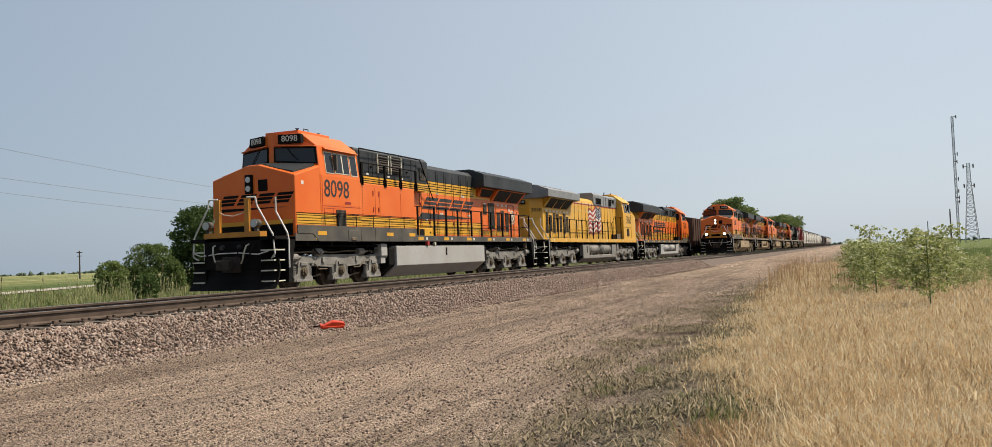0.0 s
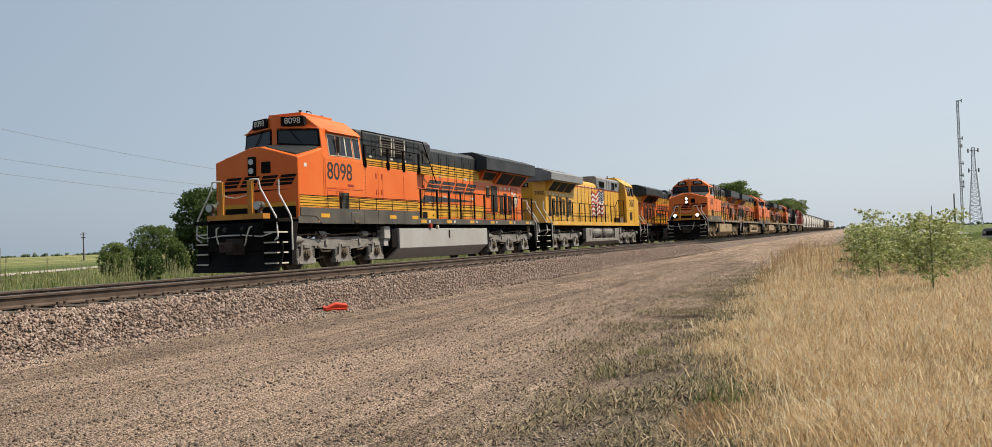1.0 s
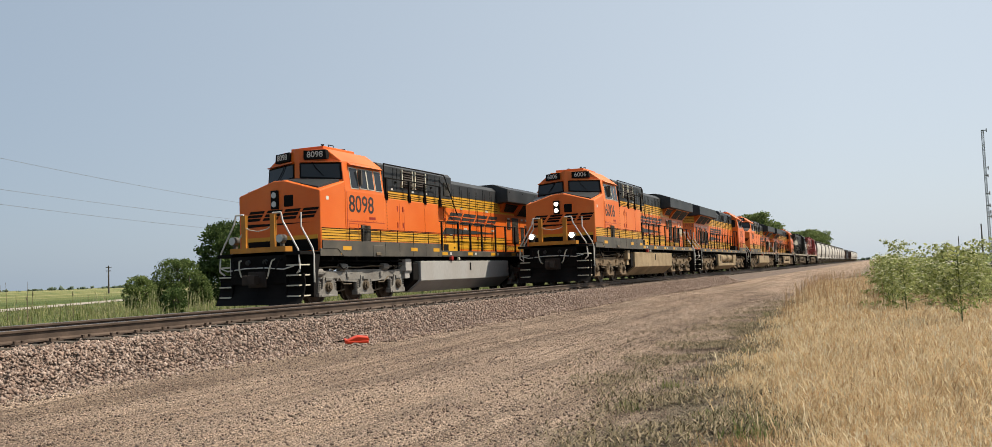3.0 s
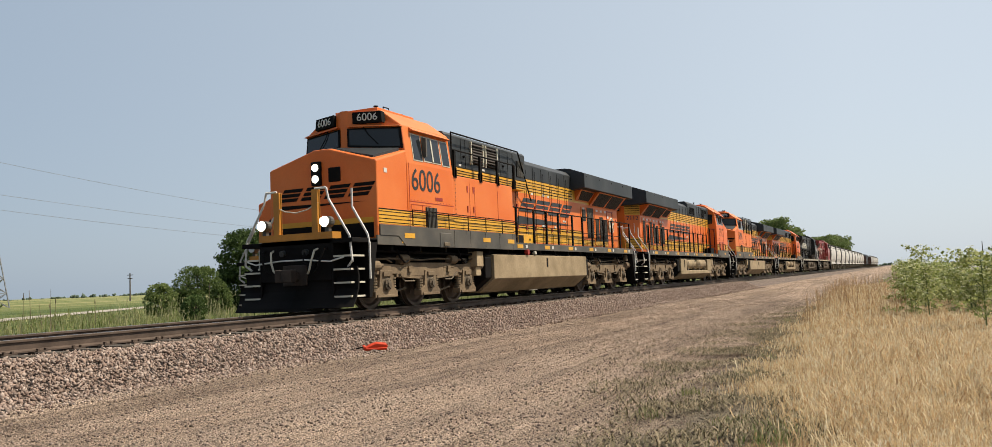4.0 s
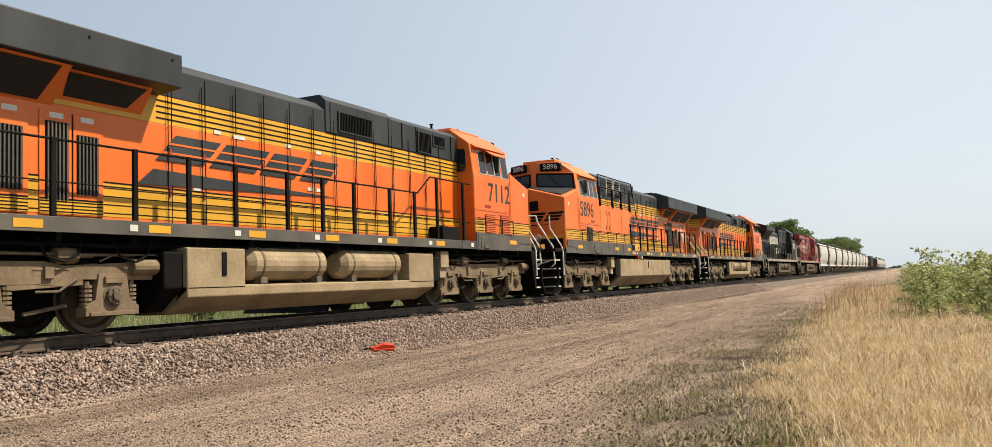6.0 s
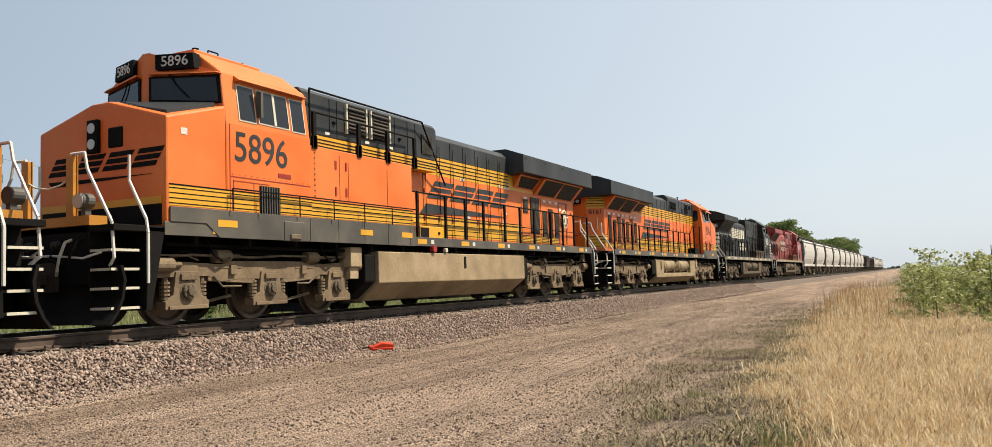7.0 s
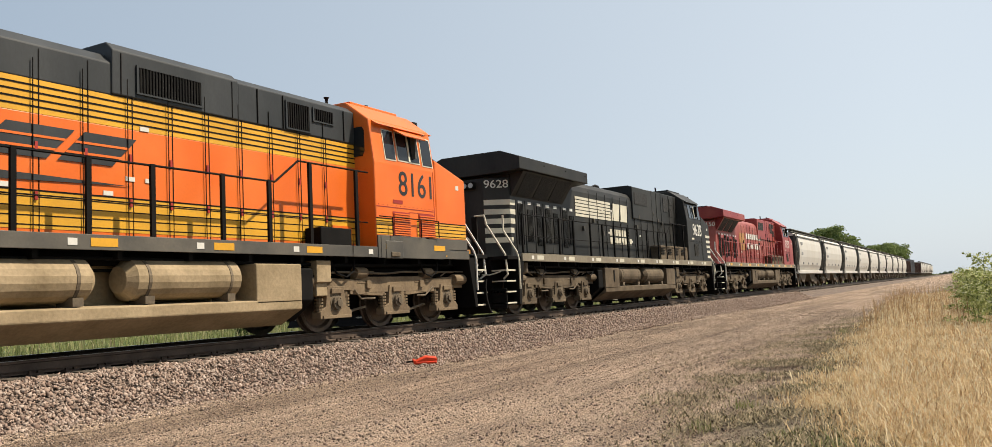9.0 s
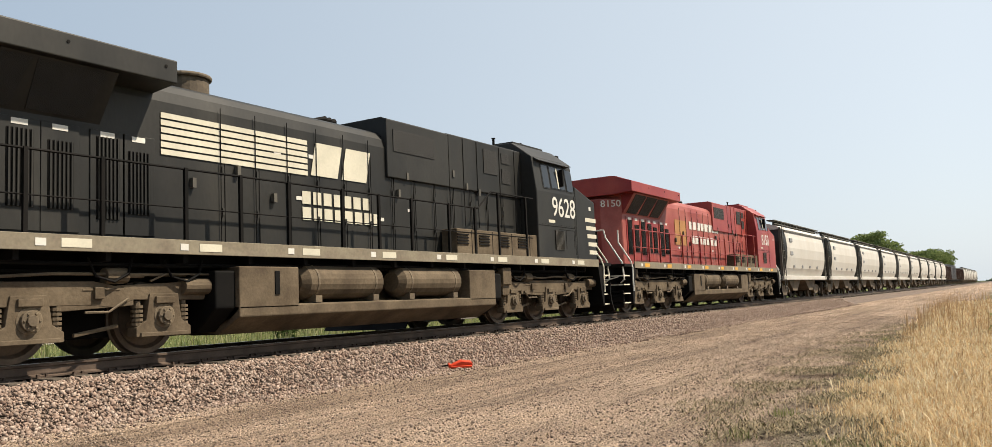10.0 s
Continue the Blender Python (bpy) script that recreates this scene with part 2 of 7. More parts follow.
def ground_material():
    """Dirt and fine gravel by the line, straw-littered soil under the dry grass, green crops beyond."""
    m = bpy.data.materials.new("ground_soil")
    m.use_nodes = True
    nt, N = m.node_tree, m.node_tree.nodes
    L = nt.links.new
    b = N["Principled BSDF"]
    b.inputs["Roughness"].default_value = 0.95
    b.inputs["Specular IOR Level"].default_value = 0.15
    ge = N.new("ShaderNodeNewGeometry")
    sp = N.new("ShaderNodeSeparateXYZ")
    L(ge.outputs["Position"], sp.inputs[0])

    def noise_(scale, detail=5, stretch=None):
        n = N.new("ShaderNodeTexNoise")
        n.inputs["Scale"].default_value, n.inputs["Detail"].default_value = scale, detail
        if stretch:
            mp = N.new("ShaderNodeMapping")
            mp.inputs["Scale"].default_value = stretch
            mp.inputs["Rotation"].default_value = (0, 0, radians(-3))
            L(ge.outputs["Position"], mp.inputs[0]), L(mp.outputs[0], n.inputs["Vector"])
        else:
            L(ge.outputs["Position"], n.inputs["Vector"])
        return n.outputs[0]

    def ramp(src, *stops):
        r = N.new("ShaderNodeValToRGB")
        e = r.color_ramp.elements
        while len(e) < len(stops):
            e.new(0.5)
        for k, (p, c) in enumerate(stops):
            e[k].position, e[k].color = p, (*c, 1)
        L(src, r.inputs[0])
        return r.outputs[0]

    def mathn(op, a, c, clamp=False):
        n = N.new("ShaderNodeMath")
        n.operation, n.use_clamp = op, clamp
        for s, v in zip(n.inputs, (a, c)):
            if hasattr(v, "is_output"):
                L(v, s)
            else:
                s.default_value = v
        return n.outputs[0]
    # dirt: broad patches, wheel ruts along the line, gravel grain
    dirt = ramp(noise_(0.5), (0.3, (0.262, 0.200, 0.156)), (0.7, (0.375, 0.293, 0.227)))
    ruts = ramp(noise_(1.0, 3, (0.06, 1.5, 1)), (0.40, (0.62, 0.60, 0.58)), (0.48, (0.95, 0.95, 0.95)), (0.58, (1.0, 0.98, 0.95)), (0.66, (0.78, 0.76, 0.75)))
    dirt = node_mix(N, L, dirt, ruts, 0.8, 'MULTIPLY')
    grit = ramp(noise_(38, 3), (0.38, (0.25, 0.23, 0.22)), (0.47, (0.9, 0.89, 0.88)), (0.66, (1.2, 1.17, 1.14)))
    dirt = node_mix(N, L, dirt, grit, 0.9, 'MULTIPLY')
    lines = ramp(noise_(1.0, 5, (0.05, 4.6, 1)), (0.455, (1, 1, 1)), (0.485, (0.55, 0.52, 0.5)), (0.515, (1, 1, 1)))
    dirt = node_mix(N, L, dirt, lines, 0.85, 'MULTIPLY')
    fine = ramp(noise_(85, 2), (0.38, (0.25, 0.24, 0.23)), (0.48, (0.95, 0.95, 0.95)), (0.62, (1.5, 1.46, 1.42)))
    dirt = node_mix(N, L, dirt, fine, 0.85, 'MULTIPLY')
    fleck = ramp(noise_(13, 4), (0.30, (0.55, 0.52, 0.5)), (0.42, (1, 1, 1)))
    dirt = node_mix(N, L, dirt, fleck, 0.6, 'MULTIPLY')
    # straw soil, its colour darkened to deepen the shade between the blades
    straw = ramp(noise_(9, 6), (0.3, (0.07, 0.047, 0.027)), (0.7, (0.22, 0.155, 0.08)))
    green = ramp(noise_(0.35, 6), (0.3, (0.05, 0.08, 0.02)), (0.7, (0.13, 0.145, 0.05)))
    crop = ramp(noise_(1.0, 4, (0.004, 0.03, 1)), (0.35, (0.055, 0.085, 0.025)), (0.5, (0.15, 0.16, 0.06)), (0.62, (0.24, 0.22, 0.11)))
    wob = mathn('MULTIPLY', mathn('SUBTRACT', noise_(1.2), 0.5), 2.2)
    yy = mathn('ADD', sp.outputs[1], wob)
    # verge between dirt and grass: grey-green litter
    litter = ramp(noise_(6, 6), (0.35, (0.066, 0.06, 0.04)), (0.65, (0.165, 0.14, 0.095)))
    f1 = mathn('MULTIPLY', mathn('SUBTRACT', 2.9, yy), 0.8, True)
    col = node_mix(N, L, dirt, litter, mathn('MULTIPLY', f1, 0.75))
    f2 = mathn('MULTIPLY', mathn('SUBTRACT', 1.6, yy), 1.2, True)
    col = node_mix(N, L, col, straw, f2)
    f3 = mathn('MULTIPLY', mathn('SUBTRACT', -9.0, yy), 0.3, True)
    col = node_mix(N, L, col, green, f3)
    f4 = mathn('MULTIPLY', mathn('SUBTRACT', yy, 19.8), 0.8, True)
    col = node_mix(N, L, col, green, f4)
    f5 = mathn('MULTIPLY', mathn('SUBTRACT', yy, 75.0), 0.05, True)
    col = node_mix(N, L, col, crop, f5)
    L(col, b.inputs["Base Color"])
    bp = N.new("ShaderNodeBump")
    bp.inputs["Strength"].default_value, bp.inputs["Distance"].default_value = 1.0, 0.075
    h = mathn('ADD', noise_(38, 3), mathn('MULTIPLY', noise_(1.0, 3, (0.06, 1.5, 1)), 1.2))
    L(h, bp.inputs["Height"]), L(bp.outputs[0], b.inputs["Normal"])
    return m


def make_ground():
    xs = np.unique(np.concatenate([np.linspace(-3000, -60, 10), np.linspace(-60, 0, 13), np.arange(0, 60, 0.5), np.linspace(60, 200, 40), np.linspace(200, 4000, 25)]))
    ys = np.unique(np.concatenate([np.linspace(-3000, -60, 10), np.linspace(-60, -4, 15), np.arange(-4, 10, 0.25), np.arange(10, 30, 0.5), np.linspace(30, 120, 20), np.linspace(120, 4000, 20)]))
    nx, ny = len(xs), len(ys)
    v = []
    for y in ys:
        for x in xs:
            z = ground_z(x, y)
            if -4 < y < 9.2 and 0 < x < 90:
                z += 0.05 * (noise.noise(Vector((x * 0.09, y * 1.3, 0))) + 0.5 * noise.noise(Vector((x * 0.7, y * 0.9, 3))))
            v.append((x, y, z))
    f = [(j * nx + i, j * nx + i + 1, (j + 1) * nx + i + 1, (j + 1) * nx + i) for j in range(ny - 1) for i in range(nx - 1)]
    me = bpy.data.meshes.new("ground")
    me.from_pydata(v, [], f)
    me.polygons.foreach_set("use_smooth", [True] * len(me.polygons))
    me.materials.append(ground_material())
    tagged(new("ground", me), "packed dirt road with gravel, dry verge and green fields", "ground", kind="structure")


make_ground()


def stone_material(name, cols, leaf=0.0):
    m = bpy.data.materials.new(name)
    m.use_nodes = True
    N, L = m.node_tree.nodes, m.node_tree.links.new
    b = N["Principled BSDF"]
    b.inputs["Roughness"].default_value = 0.9
    b.inputs["Specular IOR Level"].default_value = 0.2
    g = N.new("ShaderNodeNewGeometry")
    r = N.new("ShaderNodeValToRGB")
    e = r.color_ramp.elements
    while len(e) < len(cols):
        e.new(0.5)
    for k, c in enumerate(cols):
        e[k].position, e[k].color = k / (len(cols) - 1), (*[v * TONE * 1.05 for v in c], 1)
    L(g.outputs["Random Per Island"], r.inputs[0])
    n = N.new("ShaderNodeTexNoise")
    n.inputs["Scale"].default_value = 45
    t = N.new("ShaderNodeTexCoord")
    L(t.outputs["Object"], n.inputs["Vector"])
    q = N.new("ShaderNodeValToRGB")
    q.color_ramp.elements[0].color, q.color_ramp.elements[1].color = (0.7, 0.7, 0.7, 1), (1.1, 1.1, 1.1, 1)
    L(n.outputs[0], q.inputs[0])
    col = node_mix(N, L, r.outputs[0], q.outputs[0], 1.0, 'MULTIPLY')
    L(col, b.inputs["Base Color"])
    if leaf:
        tr, ms = N.new("ShaderNodeBsdfTranslucent"), N.new("ShaderNodeMixShader")
        ms.inputs[0].default_value = leaf
        L(col, tr.inputs[0]), L(b.outputs[0], ms.inputs[1]), L(tr.outputs[0], ms.inputs[2])
        L(ms.outputs[0], N["Material Output"].inputs[0])
    return m


def cloud(name, unit_v, unit_f, P, S, material, rng, tilt=True, stretch=0.3):
    """Many small copies of one shape, turned and stretched at random, in one mesh."""
    n, k = len(P), len(unit_v)
    U = np.array(unit_v)
    A = rng.normal(size=(n, 4))
    A /= np.linalg.norm(A, axis=1)[:, None]
    if not tilt:
        a = rng.uniform(0, pi, n)
        A = np.stack([np.cos(a), 0 * a, 0 * a, np.sin(a)], 1)
    w, x, y, z = A.T
    R = np.stack([1 - 2 * (y * y + z * z), 2 * (x * y - w * z), 2 * (x * z + w * y), 2 * (x * y + w * z), 1 - 2 * (x * x + z * z), 2 * (y * z - w * x),
                  2 * (x * z - w * y), 2 * (y * z + w * x), 1 - 2 * (x * x + y * y)], 1).reshape(n, 3, 3)
    sc = S[:, None] * (1 + stretch * rng.uniform(-1, 1, (n, 3)))
    V = np.einsum('nij,nkj->nki', R, U[None] * sc[:, None, :] * (1 + 0.25 * rng.uniform(-1, 1, (n, k, 1)))) + P[:, None, :]
    F = np.array(unit_f)
    FF = (F[None] + (np.arange(n) * k)[:, None, None]).reshape(-1, F.shape[1])
    me = bpy.data.meshes.new(name)
    me.vertices.add(n * k)
    me.vertices.foreach_set("co", V.reshape(-1))
    m = F.shape[1]
    me.loops.add(FF.size)
    me.loops.foreach_set("vertex_index", FF.reshape(-1))
    me.polygons.add(len(FF))
    me.polygons.foreach_set("loop_start", np.arange(len(FF)) * m)
    me.polygons.foreach_set("loop_total", np.full(len(FF), m))
    me.update()
    me.validate()
    me.materials.append(material)
    return new(name, me)


OCTA_V = [(1, 0, 0), (-1, 0, 0), (0, 1, 0), (0, -1, 0), (0, 0, 1), (0, 0, -1), (0.6, 0.6, 0.55), (-0.6, -0.6, -0.5)]
SIX_V = [(1, 0, 0), (-1, 0, 0), (0, 1, 0), (0, -1, 0), (0, 0, 1), (0, 0, -1)]
SIX_F = [(0, 2, 4), (2, 1, 4), (1, 3, 4), (3, 0, 4), (2, 0, 5), (1, 2, 5), (3, 1, 5), (0, 3, 5)]
OCTA_F = [(0, 6, 4), (0, 2, 6), (2, 4, 6), (2, 1, 4), (1, 3, 4), (3, 0, 4), (2, 0, 5), (1, 2, 5), (7, 1, 5), (3, 7, 5), (3, 1, 7), (0, 3, 5)]


def bed_z(y):
    """Top of the ballast."""
    return float(np.interp(y, [9.25, 10.2, 10.55, 13.1, 13.7, 14.3, 14.8, 17.6, 18.0, 19.6], [-0.70, -0.28, -0.24, -0.24, -0.44, -0.52, -0.47, -0.47, -0.52, -0.80]))


STONES = stone_material("crushed_granite", [(0.15, 0.095, 0.075), (0.33, 0.235, 0.185), (0.42, 0.305, 0.245), (0.22, 0.165, 0.135), (0.54, 0.43, 0.36), (0.18, 0.12, 0.095)])


def make_bed():
    ys = [9.1, 9.5, 9.85, 10.2, 10.55, 13.1, 13.7, 14.3, 14.8, 17.6, 18.0, 18.8, 19.7]
    xs = [-400, -60] + list(range(-40, 200, 4)) + [300, 600, 1200, 4000]
    v = [(x, y, bed_z(y) - 0.03) for y in ys for x in xs]
    nx = len(xs)
    f = [(j * nx + i, j * nx + i + 1, (j + 1) * nx + i + 1, (j + 1) * nx + i) for j in range(len(ys) - 1) for i in range(nx - 1)]
    me = bpy.data.meshes.new("track_bed")
    me.from_pydata(v, [], f)
    me.materials.append(mat("ballast_bed", (0.17, 0.122, 0.097), 0.95, 0, 0.45, 9, 30, bump=1.0, col2=(0.30, 0.22, 0.175)))
    tagged(new("track_bed", me), "pinkish-brown crushed stone ballast bed", "ballast", kind="structure")
    rng = np.random.default_rng(3)
    # near slope, dense
    n = 100000
    x = 2.5 + 60 * rng.uniform(0, 1, n) ** 1.7
    y = rng.uniform(8.7, 10.75, n)
    keep = (y > 9.15) | (rng.uniform(0, 1, n) < np.clip((y - 8.6) / 0.9, 0, 1) ** 1.6)
    x, y = x[keep], y[keep]
    z = np.array([max(bed_z(b), ground_z(0, b)) for b in y]) + rng.uniform(-0.015, 0.025, len(y))
    s = 0.012 + 0.024 * rng.uniform(0, 1, len(y)) ** 1.6
    tagged(cloud("ballast_stones", SIX_V, SIX_F, np.stack([x, y, z], 1), s, STONES, rng, stretch=0.45), "pinkish crushed granite ballast stones", "ballast", kind="stuff")
    n = 16000
    x = 2.5 + 90 * rng.uniform(0, 1, n) ** 1.5
    y = np.where(rng.uniform(0, 1, n) < 0.6, rng.uniform(10.75, 15.2, n), rng.uniform(17.5, 19.6, n))
    z = np.array([bed_z(b) for b in y]) + rng.uniform(-0.02, 0.02, n)
    tagged(cloud("ballast_stones", OCTA_V, OCTA_F, np.stack([x, y, z], 1), rng.uniform(0.03, 0.05, n), STONES, rng), "crushed granite ballast between the tracks", "ballast", kind="stuff")
    # loose gravel on the dirt road
    n = 60000
    x = 3 + 40 * rng.uniform(0, 1, n) ** 1.6
    y = rng.uniform(0.5, 9.2, n)
    z = np.array([ground_z(0, b) for b in y]) + 0.0
    z += np.array([0.05 * (noise.noise(Vector((a * 0.09, b * 1.3, 0))) + 0.5 * noise.noise(Vector((a * 0.7, b * 0.9, 3)))) for a, b in zip(x, y)])
    s = 0.005 + 0.017 * rng.uniform(0, 1, n) ** 3
    tagged(cloud("loose_gravel", SIX_V, SIX_F, np.stack([x, y, z + 0.004], 1), s, stone_material("road_pebbles", [(0.09, 0.065, 0.05), (0.26, 0.20, 0.155), (0.50, 0.40, 0.32), (0.16, 0.115, 0.095), (0.36, 0.26, 0.20)]), rng),
           "loose pebbles on the dirt road", "gravel", kind="stuff")


make_bed()


def make_track(y, name, zt=0.0):
    th = tagged(new(name), "steel rails on dark wooden ties", "railway track", "railway tracks", "structure")
    th.matrix_basis = pose(0, y, zt)
    prof = [(-0.075, -0.185), (0.075, -0.185), (0.075, -0.165), (0.012, -0.14), (0.012, -0.045), (0.037, -0.035), (0.037, -0.006), (0.03, 0.0), (-0.03, 0.0), (-0.037, -0.006), (-0.037, -0.035), (-0.012, -0.045), (-0.012, -0.14), (-0.075, -0.165)]
    for s in (-1, 1):
        r = part("rail", Geo().prism([(s * 0.755 + a, z) for a, z in prof], "x", -300, 3000), STEEL, th)
        part("rail_head", Geo().box(-300, 3000, s * 0.755 - 0.03, s * 0.755 + 0.03, 0.0, 0.003), SHINE, r)
    tie_m = mat("creosoted_tie_" + name, (0.075, 0.058, 0.045), 0.9, 0, 0.35, 6, 40, bump=0.6, col2=(0.16, 0.13, 0.10))
    tie = Geo().box(-0.115, 0.115, -1.3, 1.3, -0.37, -0.19).mesh("tie", tie_m, 0.01)
    plate = Geo()
    for s in (-1, 1):
        plate.box(-0.1, 0.1, s * 0.755 - 0.18, s * 0.755 + 0.18, -0.19, -0.175)
        for a in (-0.12, 0.12):
            for b in (-0.06, 0.06):
                plate.box(b - 0.014, b + 0.014, s * 0.755 + a - 0.02, s * 0.755 + a + 0.02, -0.175, -0.14)
    plate = plate.mesh("tie_plate", STEEL)
    for i in range(240):
        x = -30 + 0.52 * i
        o = put_(tie, th, "tie", pose(x, random.uniform(-0.04, 0.04), random.uniform(-0.008, 0.004), 0, 0, random.uniform(-0.8, 0.8)))
        if 2 < x < 50:
            put_(plate, o, "tie_plate", pose(0, 0, 0))
    g = Geo()
    for i in range(900):
        g.box(-30 + 0.52 * (240 + i) - 0.115, -30 + 0.52 * (240 + i) + 0.115, -1.3, 1.3, -0.37, -0.19)
    tagged(part("distant_ties", g, tie_m, th), kind="stuff")


def put_(mesh, parent, name, m):
    o = new(name, mesh)
    o.parent, o.matrix_basis = parent, m
    return o


make_track(YB_, "track_near")
make_track(YA_, "track_far", -0.23)


# ---- distance: fields road, woods, masts, pylon, poles, wires ----
def ribbon(name, pts, width, z, material, label):
    v, f = [], []
    for i, p in enumerate(pts):
        a, b = Vector(pts[max(0, i - 1)]), Vector(pts[min(len(pts) - 1, i + 1)])
        d = (b - a).normalized()
        n = Vector((-d.y, d.x)) * width / 2
        for s in (1, -1):
            q = Vector(p) + n * s
            v.append((q.x, q.y, ground_z(q.x, q.y) + z))
    f = [(2 * i, 2 * i + 1, 2 * i + 3, 2 * i + 2) for i in range(len(pts) - 1)]
    me = bpy.data.meshes.new(name)
    me.from_pydata(v, [], f)
    me.materials.append(material)
    return tagged(new(name, me), label, "road", kind="structure")


PALE = mat("pale_gravel", (0.46, 0.41, 0.34), 0.95, 0, 0.15, 0.8, 12)
ribbon("field_road", [(-40, 20 + 6), (0, 38), (21, 49.6), (49.2, 67.6), (76.3, 84.8), (101.4, 101.6), (141.5, 126.3), (221.5, 168), (401, 238.5)], 4.2, 0.05, PALE, "pale gravel field road beyond the line")
ribbon("side_road", [(40, -12), (70, -11.4), (120, -11.8), (250, -16.5), (500, -34)], 8.0, 0.06, mat("grey_road_surface", (0.30, 0.29, 0.27), 0.9, 0, 0.1, 0.5, 20), "pale grey side road behind the weeds")

LEAF_V = [(-0.5, 0, 0), (0.5, 0, 0.15), (0.55, 0.9, 0.1), (-0.45, 1.0, -0.1)]
LEAF_F = [(0, 1, 2, 3)]
GREEN = stone_material("tree_leaves", [(0.05, 0.085, 0.025), (0.085, 0.135, 0.04), (0.12, 0.175, 0.055), (0.065, 0.11, 0.03)], 0.35)
BUSHGREEN = stone_material("bush_leaves", [(0.085, 0.13, 0.04), (0.14, 0.20, 0.06), (0.21, 0.27, 0.09), (0.10, 0.155, 0.045)], 0.4)
PALEGREEN = stone_material("light_green_leaves", [(0.14, 0.20, 0.06), (0.22, 0.29, 0.09), (0.30, 0.36, 0.14), (0.18, 0.25, 0.08)], 0.4)
MIDGREEN = stone_material("sunlit_tree_leaves", [(0.13, 0.19, 0.065), (0.22, 0.29, 0.10), (0.32, 0.38, 0.15), (0.10, 0.15, 0.05)], 0.4)
# distance haze is mixed into these greyed greens, no haze in the air
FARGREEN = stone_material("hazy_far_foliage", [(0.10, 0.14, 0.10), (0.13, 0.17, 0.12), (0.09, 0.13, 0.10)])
BARK = mat("grey_brown_bark", (0.12, 0.095, 0.07), 0.9, 0, 0.3, 6, 30, bump=0.6)


def tree(x, y, height, width, seed, label, leaf=GREEN, flat=0.5, low=0.25, size=0.32, n=5200):
    rng = np.random.default_rng(seed)
    z0 = ground_z(x, y)
    th = tagged(new("tree"), label, "tree", "trees")
    th.matrix_basis = pose(x, y, z0)
    g = Geo()
    g.cyl((0, 0, -0.2), (0.1, 0, height * 0.45), width * 0.04, 10, width * 0.024)
    tips = []
    for k in range(11):
        a = k * 2.4 + rng.uniform(-0.4, 0.4)
        r = width * 0.5 * rng.uniform(0.45, 0.9)
        b = Vector((0.06, 0, height * rng.uniform(0.2, 0.45)))
        e = Vector((cos(a) * r, sin(a) * r, height * rng.uniform(max(0.45, low + 0.15), 0.86)))
        m = (b + e) / 2 + Vector((0, 0, height * 0.06))
        g.cyl(b, m, width * 0.016, 7, width * 0.011).cyl(m, e, width * 0.011, 7, width * 0.004)
        tips += [e, m]
    part("trunk", g, BARK, th)
    # clumps of leaves, uneven and with gaps
    C = []
    for k in range(90 if low > 0.1 else 260):
        a, q = rng.uniform(0, 2 * pi), rng.uniform(0, 1) ** (0.5 if low > 0.1 else 0.4)
        zz = low + (1 - low) * rng.uniform(0, 1)
        prof = (1 - abs((zz - (low + 0.45 * (1 - low))) / (0.62 * (1 - low))) ** (2.2 if flat > 0.5 else 1.8))
        rr = width * 0.5 * q * max(0.1, prof) ** 0.5
        C.append((cos(a) * rr, sin(a) * rr, height * zz * 0.96))
    C = np.array(C)
    k = rng.integers(0, len(C), n)
    d = rng.normal(size=(n, 3))
    d /= np.linalg.norm(d, axis=1)[:, None]
    P = C[k] + d * (rng.uniform(0.3, 1, n) ** 0.5)[:, None] * np.array([width * 0.105, width * 0.105, height * 0.07]) * rng.uniform(0.7, 1.25, (n, 1))
    P[:, 2] = np.clip(P[:, 2], 0.05, None)
    o = cloud("crown", LEAF_V, LEAF_F, P, rng.uniform(0.6, 1.2, n) * size, leaf, rng)
    o.parent = th
    return th


def at(az, dist):
    return dist * cos(radians(az)), dist * sin(radians(az))


tree(*at(41.71, 72), 6.65, 5.6, 1, "dark green leafy tree beside the field road", low=0.04, size=0.14, n=24000)
tree(*at(45.19, 66), 3.5, 3.6, 2, "round green bush in the verge", BUSHGREEN, low=0.02, size=0.085, n=15000)
tree(*at(47.43, 64), 2.3, 2.2, 3, "pale green bush in the verge", PALEGREEN, low=0.02, size=0.075, n=9000)
tree(*at(43.84, 64), 2.1, 1.6, 4, "small dark bush in the verge", BUSHGREEN, low=0.02, size=0.10, n=4500)
tree(*at(45.39, 47), 1.45, 1.3, 14, "low dark green shrub in tall grass", low=0.02, size=0.09, n=1100)
tree(*at(7.2, 232), 14.6, 17.0, 5, "broad green tree behind the railway", MIDGREEN, low=0.3, size=0.36, n=14000)
tree(*at(8.74, 225), 8.2, 6, 15, "small green tree behind the railway", MIDGREEN, low=0.2, size=0.38, n=3000)
tree(*at(4.0, 480), 18.4, 25.0, 6, "broad flat-topped tree behind the railway", MIDGREEN, low=0.58, size=0.5, n=14000)
tree(*at(2.65, 640), 7.2, 13, 7, "distant green tree behind the railway", MIDGREEN, low=0.15, size=0.65, n=3500)
tree(*at(59.57, 120), 4.05, 5, 8, "green bush beyond the field road", low=0.02, size=0.2, n=3500)
tree(*at(57.24, 110), 2.9, 4, 9, "green bush beyond the field road", low=0.02, size=0.2, n=2500)


